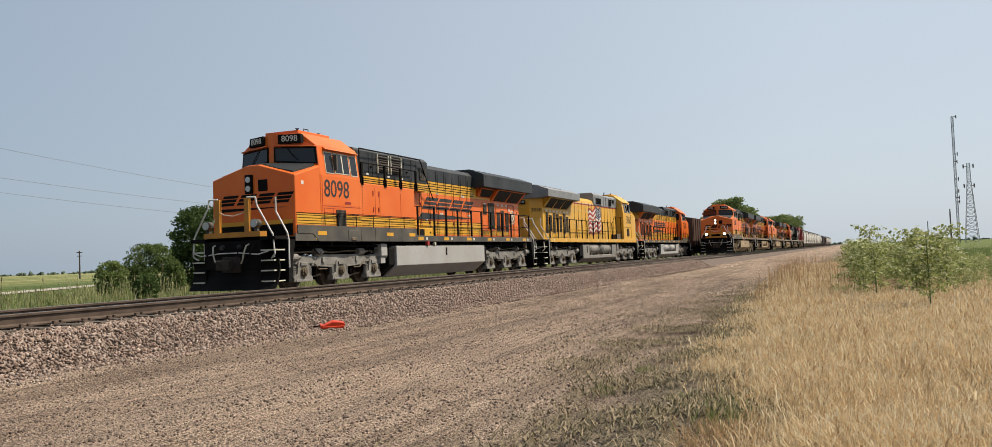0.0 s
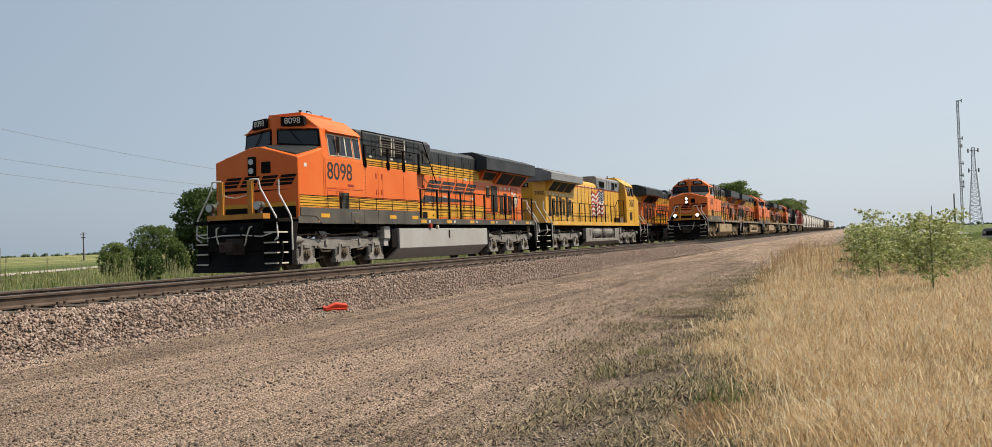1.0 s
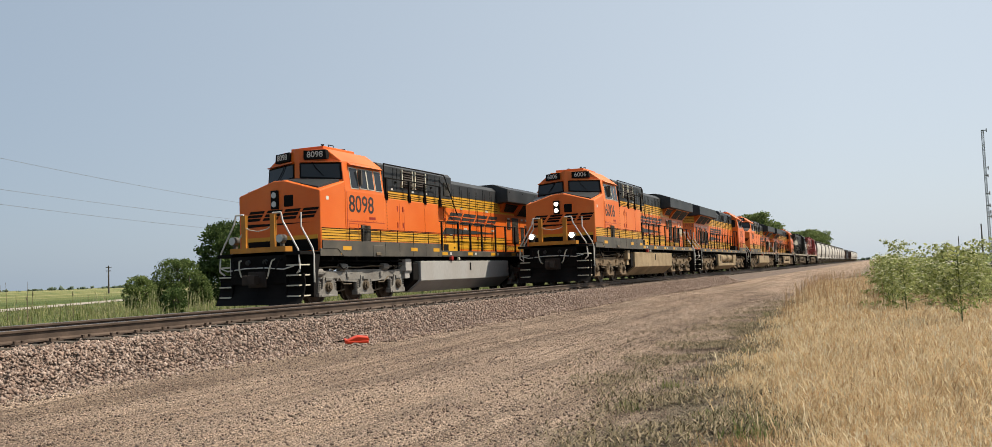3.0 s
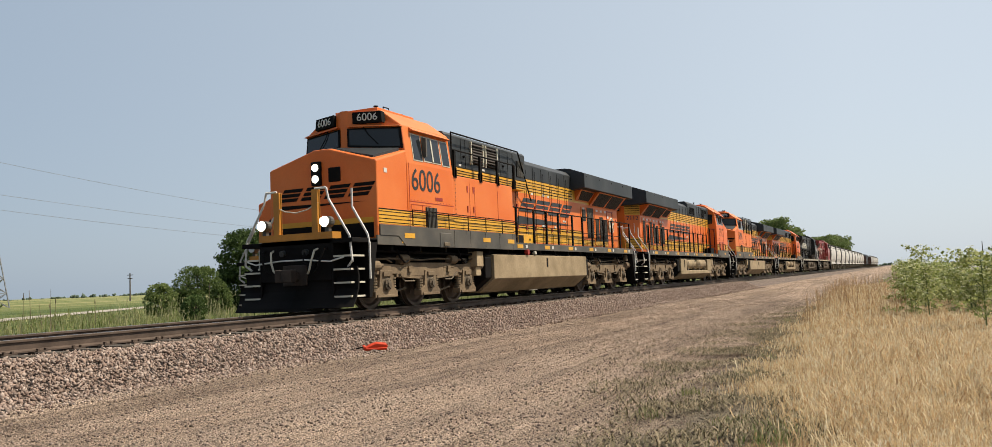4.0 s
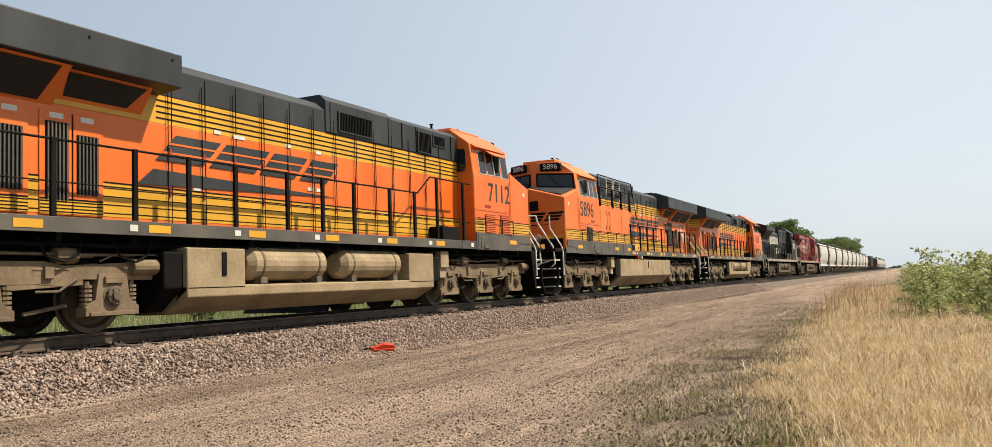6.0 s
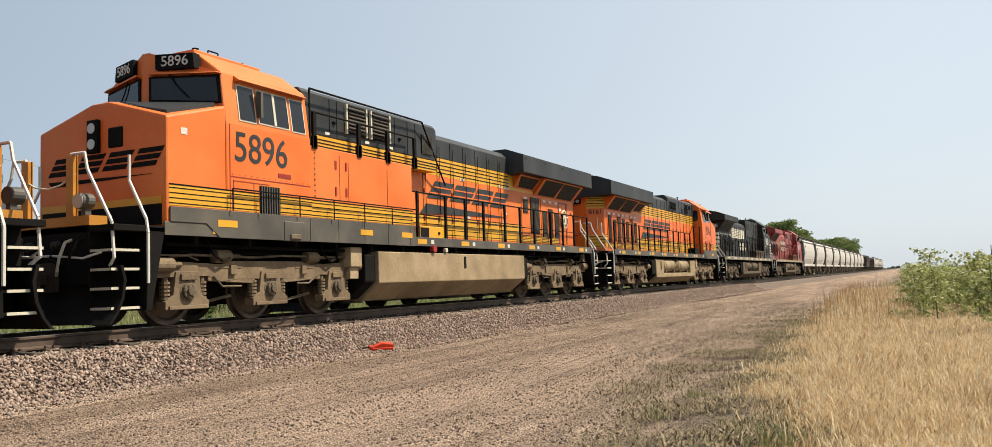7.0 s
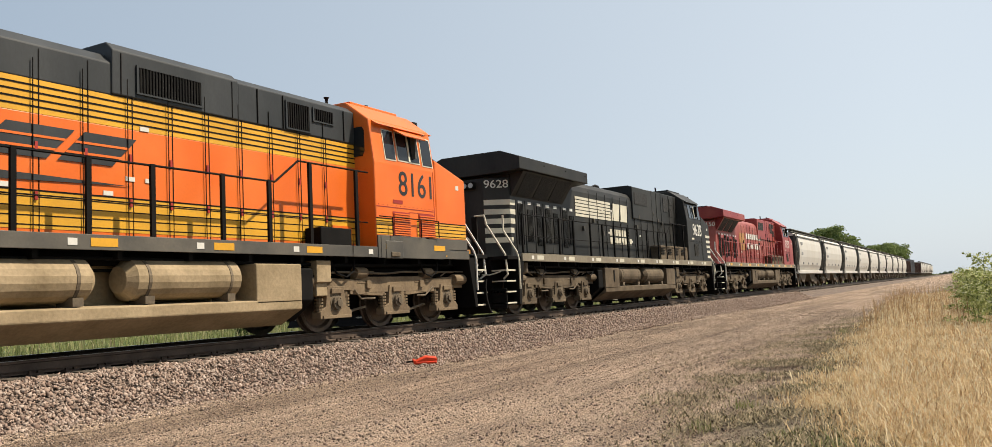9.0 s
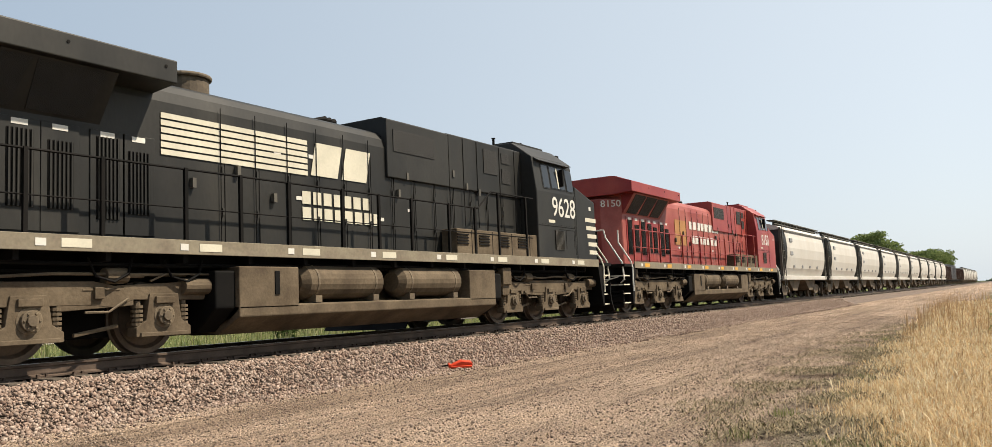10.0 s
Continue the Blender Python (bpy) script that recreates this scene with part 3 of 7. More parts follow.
def stalks(name, n, az, dist, h, seed, material, label):
    """Thin upright stems standing among the bushes and along the far verge."""
    rng = np.random.default_rng(seed)
    g = Geo()
    for k in range(n):
        x, y = at(rng.uniform(*az), rng.uniform(*dist))
        z, t = ground_z(x, y), rng.uniform(*h)
        dx, dy = rng.normal() * 0.12 * t, rng.normal() * 0.12 * t
        g.cyl((x, y, z - 0.05), (x + dx, y + dy, z + t), 0.013, 4, 0.006)
        if k % 3 == 0:
            g.cyl((x + dx * 0.96, y + dy * 0.96, z + t * 0.9), (x + dx * 1.05, y + dy * 1.05, z + t * 1.06), 0.028, 5, 0.012)
    o = part(name, g, material, None)
    tagged(o, label, "weed stalks", kind="stuff")


stalks("pale_stalks", 130, (43.5, 50), (53, 61), (0.6, 1.35), 61, mat("pale_green_stems", (0.42, 0.42, 0.20), 0.8, 0, 0.25), "pale upright stems in front of the bushes")
stalks("dark_stalks", 24, (41, 64), (32, 50), (0.9, 2.0), 62, mat("brown_stems", (0.20, 0.16, 0.09), 0.8, 0, 0.25), "tall thin brown stems along the far verge")


def far_woods():
    rng = np.random.default_rng(11)
    P, S = [], []
    az = -14.0
    while az < 75:
        d = rng.uniform(1500, 2100)
        h = rng.uniform(3, 7) * (1.0 if rng.uniform() < 0.7 else 0.35)
        for k in range(5):
            x, y = at(az + rng.uniform(-0.12, 0.12), d)
            P.append((x, y, -3 + h * rng.uniform(0.1, 0.8)))
            S.append(h * rng.uniform(0.35, 0.6))
        az += rng.uniform(0.1, 0.3)
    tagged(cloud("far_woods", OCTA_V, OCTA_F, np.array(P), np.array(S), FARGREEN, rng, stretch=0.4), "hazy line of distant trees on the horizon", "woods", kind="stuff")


far_woods()
GALV = mat("galvanised_steel", (0.30, 0.31, 0.32), 0.5, 0.5, 0.1)
POLEWOOD = mat("weathered_pole_wood", (0.13, 0.11, 0.09), 0.9, 0, 0.25, 3, 30)


def lattice(g, w0, w1, z0, z1, n, r):
    """Four-legged lattice between two heights."""
    for k in range(n):
        a, b = z0 + (z1 - z0) * k / n, z0 + (z1 - z0) * (k + 1) / n
        wa, wb = w0 + (w1 - w0) * k / n, w0 + (w1 - w0) * (k + 1) / n
        ca = [Vector((sx * wa / 2, sy * wa / 2, a)) for sx, sy in ((-1, -1), (1, -1), (1, 1), (-1, 1))]
        cb = [Vector((sx * wb / 2, sy * wb / 2, b)) for sx, sy in ((-1, -1), (1, -1), (1, 1), (-1, 1))]
        for i in range(4):
            g.cyl(ca[i], cb[i], r, 4)
            g.cyl(ca[i], cb[(i + 1) % 4], r * 0.6, 4)
            g.cyl(ca[(i + 1) % 4], cb[i], r * 0.6, 4)
            g.cyl(cb[i], cb[(i + 1) % 4], r * 0.6, 4)


def mast():
    x, y = at(-5.99, 440)
    th = tagged(new("radio_mast"), "tall slender grey radio mast with antennas", "radio mast")
    th.matrix_basis = pose(x, y, -1.2)
    g = Geo()
    lattice(g, 0.9, 0.9, 0, 58.4, 50, 0.09)
    part("lattice_shaft", g, GALV, th)
    for z, s in ((58.2, 1.6), (41, 1.3), (37.5, 1.0), (29.5, 1.2), (24, 1.0), (21, 1.1), (19, 1.1)):
        part("antenna", Geo().box(-0.4, 0.4, -s, s * 0.3, z - 0.15, z + 0.15).cyl((0, -s, z - 0.8), (0, -s, z + 0.8), 0.22, 8), GALV if z > 40 else POLEWOOD, th)
    x, y = at(-6.68, 440)
    th = tagged(new("lattice_tower"), "tapering grey lattice communication tower", "lattice tower")
    th.matrix_basis = pose(x, y, -1.2)
    g = Geo()
    lattice(g, 5.4, 1.6, 0, 28, 14, 0.10)
    lattice(g, 1.6, 1.2, 28, 36.4, 6, 0.08)
    part("lattice_frame", g, GALV, th)
    for z in (35, 26):
        for s in (-1, 1):
            part("antenna", Geo().cyl((0, s * 2.0, z - 0.9), (0, s * 2.0, z + 0.9), 0.28, 8).box(-0.1, 0.1, min(0, s * 2.0), max(0, s * 2.0), z - 0.1, z + 0.1), POLEWOOD, th)


mast()


def pylon(x, y, h, name="power_pylon"):
    th = tagged(new(name), "grey steel lattice power pylon with cross arms", "power pylon", "power pylons")
    th.matrix_basis = pose(x, y, ground_z(x, y))
    g = Geo()
    lattice(g, 7.5, 2.4, 0, h * 0.62, 7, 0.13)
    lattice(g, 2.4, 1.2, h * 0.62, h, 7, 0.10)
    part("lattice_frame", g, GALV, th)
    for z in (0.66, 0.78, 0.90):
        g = Geo()
        for s in (-1, 1):
            g.cyl((0, 0, h * z + 1.2), (0, s * 4.2, h * z), 0.09, 4).cyl((0.9, 0, h * z), (0, s * 4.2, h * z), 0.09, 4).cyl((-0.9, 0, h * z), (0, s * 4.2, h * z), 0.09, 4)
            g.cyl((0, s * 4.2, h * z), (0, s * 4.2, h * z - 1.6), 0.08, 5)
        part("cross_arm", g, GALV, th)
    return th


pylon(109.7, 170.0, 34.2)
pylon(424.0, 170.0, 34.2)


def wires():
    for z0, z1, z2 in ((29.9, 24.5, 28.8), (22.9, 19.2, 22.4), (19.7, 15.8, 19.5)):
        th = tagged(new("power_line"), "thin grey overhead power line", "power line", "power lines")
        pts = []
        for k in range(33):
            x = 109.7 + 314 * k / 32
            u = (x - 109.7) / 314
            sag = z0 + (z2 - z0) * u - 4 * (z0 - z1) * 1.35 * u * (1 - u)
            pts.append((x, 170.0, sag))
        part("wire", Geo().tube(pts, 0.045, 4), GALV, th)
        pts = [(109.7 - 12 * k, 170.0, z0 - 0.5 * k * (1 - k / 16)) for k in range(10)]
        part("wire", Geo().tube(pts, 0.045, 4), GALV, th)


wires()


def pole(az, dist, h):
    x, y = at(az, dist)
    th = tagged(new("utility_pole"), "weathered wooden utility pole in a field", "utility pole", "utility poles")
    th.matrix_basis = pose(x, y, ground_z(x, y) - 0.1)
    part("pole_shaft", Geo().cyl((0, 0, 0), (0, 0, h), 0.22, 8, 0.15), POLEWOOD, th)
    if az > 40:
        part("cross_arm", Geo().box(-0.08, 0.08, -1.1, 1.1, h - 0.6, h - 0.42).box(-0.08, 0.08, -0.9, 0.9, h - 1.6, h - 1.42), POLEWOOD, th)


pole(-5.59, 255, 9.8)
pole(-4.37, 400, 9.8)
pole(-3.62, 590, 10.0)
pole(49.17, 260, 7.9)
pole(43.65, 300, 6.3)


# ---- railway vehicles: front towards -x, rail heads at z = 0 ----
ROLLERS = []      # wheelsets that turn while their train runs


def truck_kit(m_frame, m_dark):
    """Meshes of one three-axle truck side, its wheelset and its cross parts."""
    g = Geo()
    g.prism([(-2.75, 0.93), (-2.55, 1.06), (-1.2, 1.0), (-0.9, 1.06), (0.9, 1.06), (1.2, 1.0), (2.55, 1.06), (2.75, 0.93), (2.72, 0.78),
             (1.5, 0.80), (1.2, 0.70), (0.8, 0.74), (-0.8, 0.74), (-1.2, 0.70), (-1.5, 0.80), (-2.72, 0.78)], "y", -1.24, -1.08)
    for ax in (-1.98, 0, 1.98):
        g.prism([(ax - 0.24, 0.88), (ax + 0.24, 0.88), (ax + 0.30, 0.50), (ax + 0.46, 0.40), (ax + 0.46, 0.27), (ax - 0.46, 0.27),
                 (ax - 0.46, 0.40), (ax - 0.30, 0.50)], "y", -1.27, -1.06)
        g.box(ax - 0.16, ax + 0.16, -1.31, -1.2, 0.74, 0.84)
        g.box(ax - 0.40, ax + 0.40, -1.30, -1.05, 0.27, 0.33)
    for x in (-2.62, 2.45):
        g.cyl((x - 0.15, -1.24, 0.98), (x + 0.32, -1.24, 0.98), 0.125, 14)
        g.cyl((x + 0.32, -1.24, 0.98), (x + 0.52, -1.24, 0.99), 0.05, 8)
    for x in (-0.95, 0.95):
        g.box(x - 0.07, x + 0.07, -1.29, -1.23, 0.82, 0.98)
    for x, d in ((-1.35, 1), (1.05, 1)):
        g.cyl((x, -1.22, 1.14), (x + 0.34 * d, -1.22, 1.14), 0.11, 14).cyl((x + 0.34 * d, -1.22, 1.14), (x + 0.62 * d, -1.22, 1.14), 0.035, 8)
        g.box(x + 0.02, x + 0.30, -1.24, -1.1, 1.02, 1.1)
    g.prism([(-1.5, 0.98), (-0.42, 0.98), (-0.36, 0.66), (-1.5, 0.72)], "y", -1.235, -1.09).prism([(0.42, 0.98), (1.5, 0.98), (1.5, 0.72), (0.36, 0.66)], "y", -1.235, -1.09)
    for x in (-1.0, 1.0):
        g.box(x - 0.28, x + 0.28, -1.25, -1.235, 0.93, 0.96)
    side = g.mesh("sideframe", m_frame, 0.012)
    caps = Geo().cyl((0, -1.2, 0.56), (0, -1.278, 0.56), 0.175, 18)
    for ax in (0,):
        caps.cyl((ax, -1.26, 0.56), (ax, -1.335, 0.56), 0.135, 16)
        caps.cyl((ax, -1.33, 0.56), (ax, -1.37, 0.56), 0.075, 10)
        for k in range(6):
            a = k * pi / 3
            caps.cyl((ax + 0.1 * cos(a), -1.33, 0.56 + 0.1 * sin(a)), (ax + 0.1 * cos(a), -1.35, 0.56 + 0.1 * sin(a)), 0.018, 6)
    caps = caps.mesh("bearing_cap", m_dark, 0.008)
    spr = Geo()
    for k in range(5):
        spr.cyl((0, -1.17, 0.43 + 0.062 * k), (0, -1.17, 0.47 + 0.062 * k), 0.085, 10)
    spr.cyl((0, -1.17, 0.4), (0, -1.17, 0.78), 0.05, 8)
    spr = spr.mesh("coil_spring", m_frame)
    rods = [Geo().tube(p, r).mesh("brake_rod", m_dark) for p, r in (
        ([(-2.3, -1.2, 1.12), (-1.9, -1.28, 1.15), (-0.4, -1.28, 1.12), (0.3, -1.26, 1.16), (2.4, -1.22, 1.15)], 0.022),
        ([(-1.4, -1.0, 0.36), (-0.75, -1.0, 0.46)], 0.03), ([(0.75, -1.0, 0.34), (1.4, -1.0, 0.44)], 0.03),
        ([(-1.4, -1.26, 0.8), (-1.2, -1.26, 0.62), (-0.75, -1.26, 0.62)], 0.018), ([(0.75, -1.26, 0.64), (1.1, -1.26, 0.64), (1.4, -1.26, 0.82)], 0.018),
        ([(-2.85, -1.26, 1.0), (-2.8, -1.27, 1.14), (-2.0, -1.27, 1.14), (-1.75, -1.27, 1.06)], 0.016), ([(1.75, -1.27, 1.06), (2.0, -1.27, 1.16), (2.8, -1.27, 1.16), (2.85, -1.26, 1.0)], 0.016))]
    w = Geo()
    prof = [(0.001, -0.10), (0.13, -0.10), (0.16, -0.05), (0.40, -0.02), (0.45, -0.065), (0.525, -0.065), (0.53, 0.03), (0.555, 0.045),
            (0.555, 0.07), (0.45, 0.075), (0.40, 0.03), (0.12, 0.06), (0.001, 0.06)]
    w.lathe(prof, (0, -0.75, 0), 28)
    w.lathe([(r, -y) for r, y in prof], (0, 0.75, 0), 28)
    w.cyl((0, -1.2, 0), (0, 1.2, 0), 0.09, 12)
    for k in range(3):
        a = k * 2 * pi / 3
        for s in (-1, 1):
            w.cyl((0.27 * cos(a), s * 0.79, 0.27 * sin(a)), (0.27 * cos(a), s * 0.80, 0.27 * sin(a)), 0.05, 8)
    wheel = w.mesh("wheelset", WHEEL)
    c = Geo()
    c.box(-2.5, 2.5, -0.5, 0.5, 0.62, 1.0)
    for ax in (-1.62, -0.3 + 0.62, 2.1):
        c.box(ax, ax + 0.95 if ax < 2 else ax + 0.5, -0.6, 0.6, 0.28, 0.8)
    cross = c.mesh("traction_motors", BLACK)
    return side, caps, spr, rods, wheel, cross


KITS = {"tan": truck_kit(TRUCKTAN, TANDARK), "grey": truck_kit(GREYTRUCK, TANDARK), "ns": truck_kit(NSTRUCK, TANDARK)}


def put(name, mesh, parent, m=None, label=""):
    o = new(name, mesh)
    o.parent = parent
    if m is not None:
        o.matrix_basis = m
    return tagged(o, label) if label else o


def add_truck(thing, x, kit, rolling, turn):
    side, caps, spr, rods, wheel, cross = KITS[kit]
    t = put("truck", cross, thing, pose(x, 0, 0), "three-axle truck with coil springs")
    for rz in (0, 180):
        m = pose(0, 0, 0, 0, 0, rz)
        put("sideframe", side, t, m)
        for r in rods:
            put("brake_rod", r, t, m)
        for ax in (-1.98, 0, 1.98):
            put("bearing_cap", caps, t, m @ pose(ax, 0, 0))
            for s in (-0.385, 0.385):
                put("coil_spring", spr, t, m @ pose(ax + s, 0, 0))
    for ax in (-1.98, 0, 1.98):
        w = put("wheelset", wheel, t, pose(ax, 0, 0.535))
        if rolling:
            ROLLERS.append((w, ax, 0.535, 0.53, turn))


def end_set(thing, s, xh, rail_mat, post_mat, lit, front):
    """Steps, grab rails, coupler, hoses and lamps of one end; s = -1 front end, 1 rear end; xh: hood or nose face."""
    xe = 10.62 * s

    def X(a, b):
        return (min(a, b), max(a, b))
    g = Geo()
    g.box(*X(xh, xe), -1.5, 1.5, 1.52, 1.62)
    g.box(*X(xe - 0.06 * s, xe), -0.95, 0.95, 0.72, 1.62)
    for y in (-1, 1):
        g.prism([(xe - 0.68 * s, 0.30), (xe - 0.95 * s, 1.60), (xe - 0.62 * s, 1.60), (xe - 0.58 * s, 0.30)], "y", y * 1.02, y * 1.5)
        g.box(*X(xe - 0.55 * s, xe), *X(y * 0.95, y * 0.99), 0.30, 1.6)
    part("end_frame", g, BLACK, thing, bevel=0.01)
    for y in (-1, 1):
        for k, z in enumerate((0.36, 0.66, 0.95, 1.24)):
            st = part("step", Geo().box(*X(xe - 0.56 * s, xe - 0.02 * s), *X(y * 1.0, y * 1.43), z - 0.03, z + 0.005), BLACK, thing)
            part("step_edge", Geo().box(*X(xe - 0.5 * s, xe), *X(y * 1.425, y * 1.445), z - 0.028, z + 0.012).box(*X(xe - 0.025 * s, xe), *X(y * 1.0, y * 1.44), z - 0.028, z + 0.012), CREAMW, st)
    g = Geo()
    for y in (-1, 1):
        g.tube([(xe - 0.05 * s, y * 0.52, 2.76), (xe - 0.05 * s, y * 0.82, 2.76), (xe - 0.05 * s, y * 0.88, 2.5), (xe - 0.05 * s, y * 1.40, 1.66), (xe - 0.05 * s, y * 1.45, 1.12), (xe - 0.1 * s, y * 1.3, 1.0)], 0.026)
        part("grab_rail", g, rail_mat, thing)
        g = Geo()
        g.tube([(xe - 0.66 * s, y * 1.05, 2.78), (xe - 0.66 * s, y * 1.05, 2.36), (xe - 0.62 * s, y * 1.46, 1.72), (xe - 0.60 * s, y * 1.52, 1.5), (xe - 0.60 * s, y * 1.52, 0.72)], 0.026)
        part("grab_rail", g, rail_mat, thing)
        g = Geo()
    for y in (-0.52, 0.52):
        part("end_post", Geo().box(*X(xe - 0.08 * s, xe - 0.02 * s), y - 0.08, y + 0.08, 1.62, 2.74).box(*X(xe - 0.1 * s, xe - 0.08 * s), y - 0.1, y - 0.06, 1.62, 2.74), post_mat, thing, bevel=0.008)
    g = Geo()
    for y in (-1, 1):
        g.tube([(xe - 0.05 * s, y * 0.6, 2.45), (xe - 0.05 * s, y * 0.3, 2.3), (xe - 0.05 * s, 0, 2.25)], 0.014)
    part("safety_chain", g, CREAMW if front else BLACK, thing)
    # coupler
    g = Geo()
    g.box(*X(xe - 0.1 * s, xe + 0.22 * s), -0.11, 0.11, 0.74, 0.93)
    g.prism([(xe + 0.18 * s, -0.16), (xe + 0.4 * s, -0.2), (xe + 0.52 * s, -0.04), (xe + 0.42 * s, 0.03), (xe + 0.5 * s, 0.17), (xe + 0.22 * s, 0.18)], "z", 0.70, 0.98)
    part("coupler", g, COUPLER, thing, "rusty knuckle coupler", bevel=0.02)
    for y in (-0.85, -0.6, 0.6, 0.85):
        h = Geo().tube([(xe, y, 1.42), (xe + 0.1 * s, y * 0.98, 1.38), (xe + 0.16 * s, y * 0.9, 1.15), (xe + 0.15 * s, y * 0.8, 0.95), (xe + 0.1 * s, y * 0.66, 0.88)], 0.024)
        part("air_hose", h, BLACK if abs(y) > 0.7 else CREAMW, thing)
    for y in (-0.3, 0.32):
        part("cable_socket", Geo().cyl((xe - 0.02 * s, y, 1.36), (xe + 0.08 * s, y, 1.34), 0.07, 10), DARKGREY, thing)
    part("draft_pocket", Geo().box(*X(xe - 0.02 * s, xe + 0.05 * s), -0.32, 0.32, 0.62, 1.08), COUPLER, thing, bevel=0.02)
    part("cable", Geo().tube([(xe + 0.06 * s, -0.3, 1.34), (xe + 0.14 * s, -0.32, 1.12), (xe + 0.12 * s, -0.55, 1.02), (xe + 0.1 * s, -0.7, 1.2)], 0.03), BLACK, thing)
    part("cut_lever", Geo().tube([(xe + 0.05 * s, -1.3, 1.2), (xe + 0.12 * s, -1.0, 1.12), (xe + 0.12 * s, -0.35, 1.18), (xe + 0.12 * s, 0.35, 1.18), (xe + 0.12 * s, 1.0, 1.12), (xe + 0.05 * s, 1.3, 1.2)], 0.018), rail_mat, thing)
    # plough
    g = Geo()
    if front:
        arc = [(xe - 0.10 * s, 1.0), (xe - 0.16 * s, 0.78), (xe - 0.12 * s, 0.5), (xe - 0.02 * s, 0.28), (xe + 0.10 * s, 0.12)]
        for y0, y1, k in ((-1.52, 0.0, 1), (0.0, 1.52, -1)):
            back = [(x - 0.05 * s, z) for x, z in reversed(arc)]
            side = arc + back
            mid = [(x + 0.14 * s, z) for x, z in side]
            g.prism(side if k > 0 else mid, "y", y0, y1, mid if k > 0 else side)
        part("snow_plough", g, BLACK, thing, "curved black steel pilot plough")
        part("front_stripe", Geo().box(*X(xe - 0.3 * s, xe + 0.012 * s), -1.0, 1.0, 1.63, 1.78), mats_post, thing)
    else:
        g.box(*X(xe - 0.05 * s, xe + 0.0 * s), -1.42, 1.42, 0.2, 0.75)
        part("pilot", g, BLACK, thing, bevel=0.02)
    # ditch lamps
    if front:
        for y in (-0.85, 0.85):
            part("ditch_lamp", Geo().cyl((xe - 0.12 * s, y, 2.0), (xe + 0.08 * s, y, 2.0), 0.125, 16).box(*X(xe - 0.1 * s, xe), y - 0.05, y + 0.05, 1.76, 1.9), SILLGREY, thing)
            part("lamp_lens", Geo().cyl((xe + 0.075 * s, y, 2.0), (xe + 0.095 * s, y, 2.0), 0.115, 16), LENS if lit else LENSOFF, thing)


def slats(g, x0, x1, y, z0, z1, s, step=0.07):
    """Upright slats on a side at y (s: outward sign)."""
    n = max(2, int((x1 - x0) / step))
    for i in range(n):
        x = x0 + (i + 0.5) * (x1 - x0) / n
        g.box(x - 0.012, x + 0.012, *sorted((y, y + 0.02 * s)), z0, z1)


def slanted(g, x0, x1, z0, z1, y, s, lean, notch=None):
    """A leaning block of an emblem on a side."""
    pr = [(x0, z0), (x1, z0), (x1 + lean, z1), (x0 + lean, z1)]
    g.prism(pr, "y", y, y + 0.006 * s)
    return g


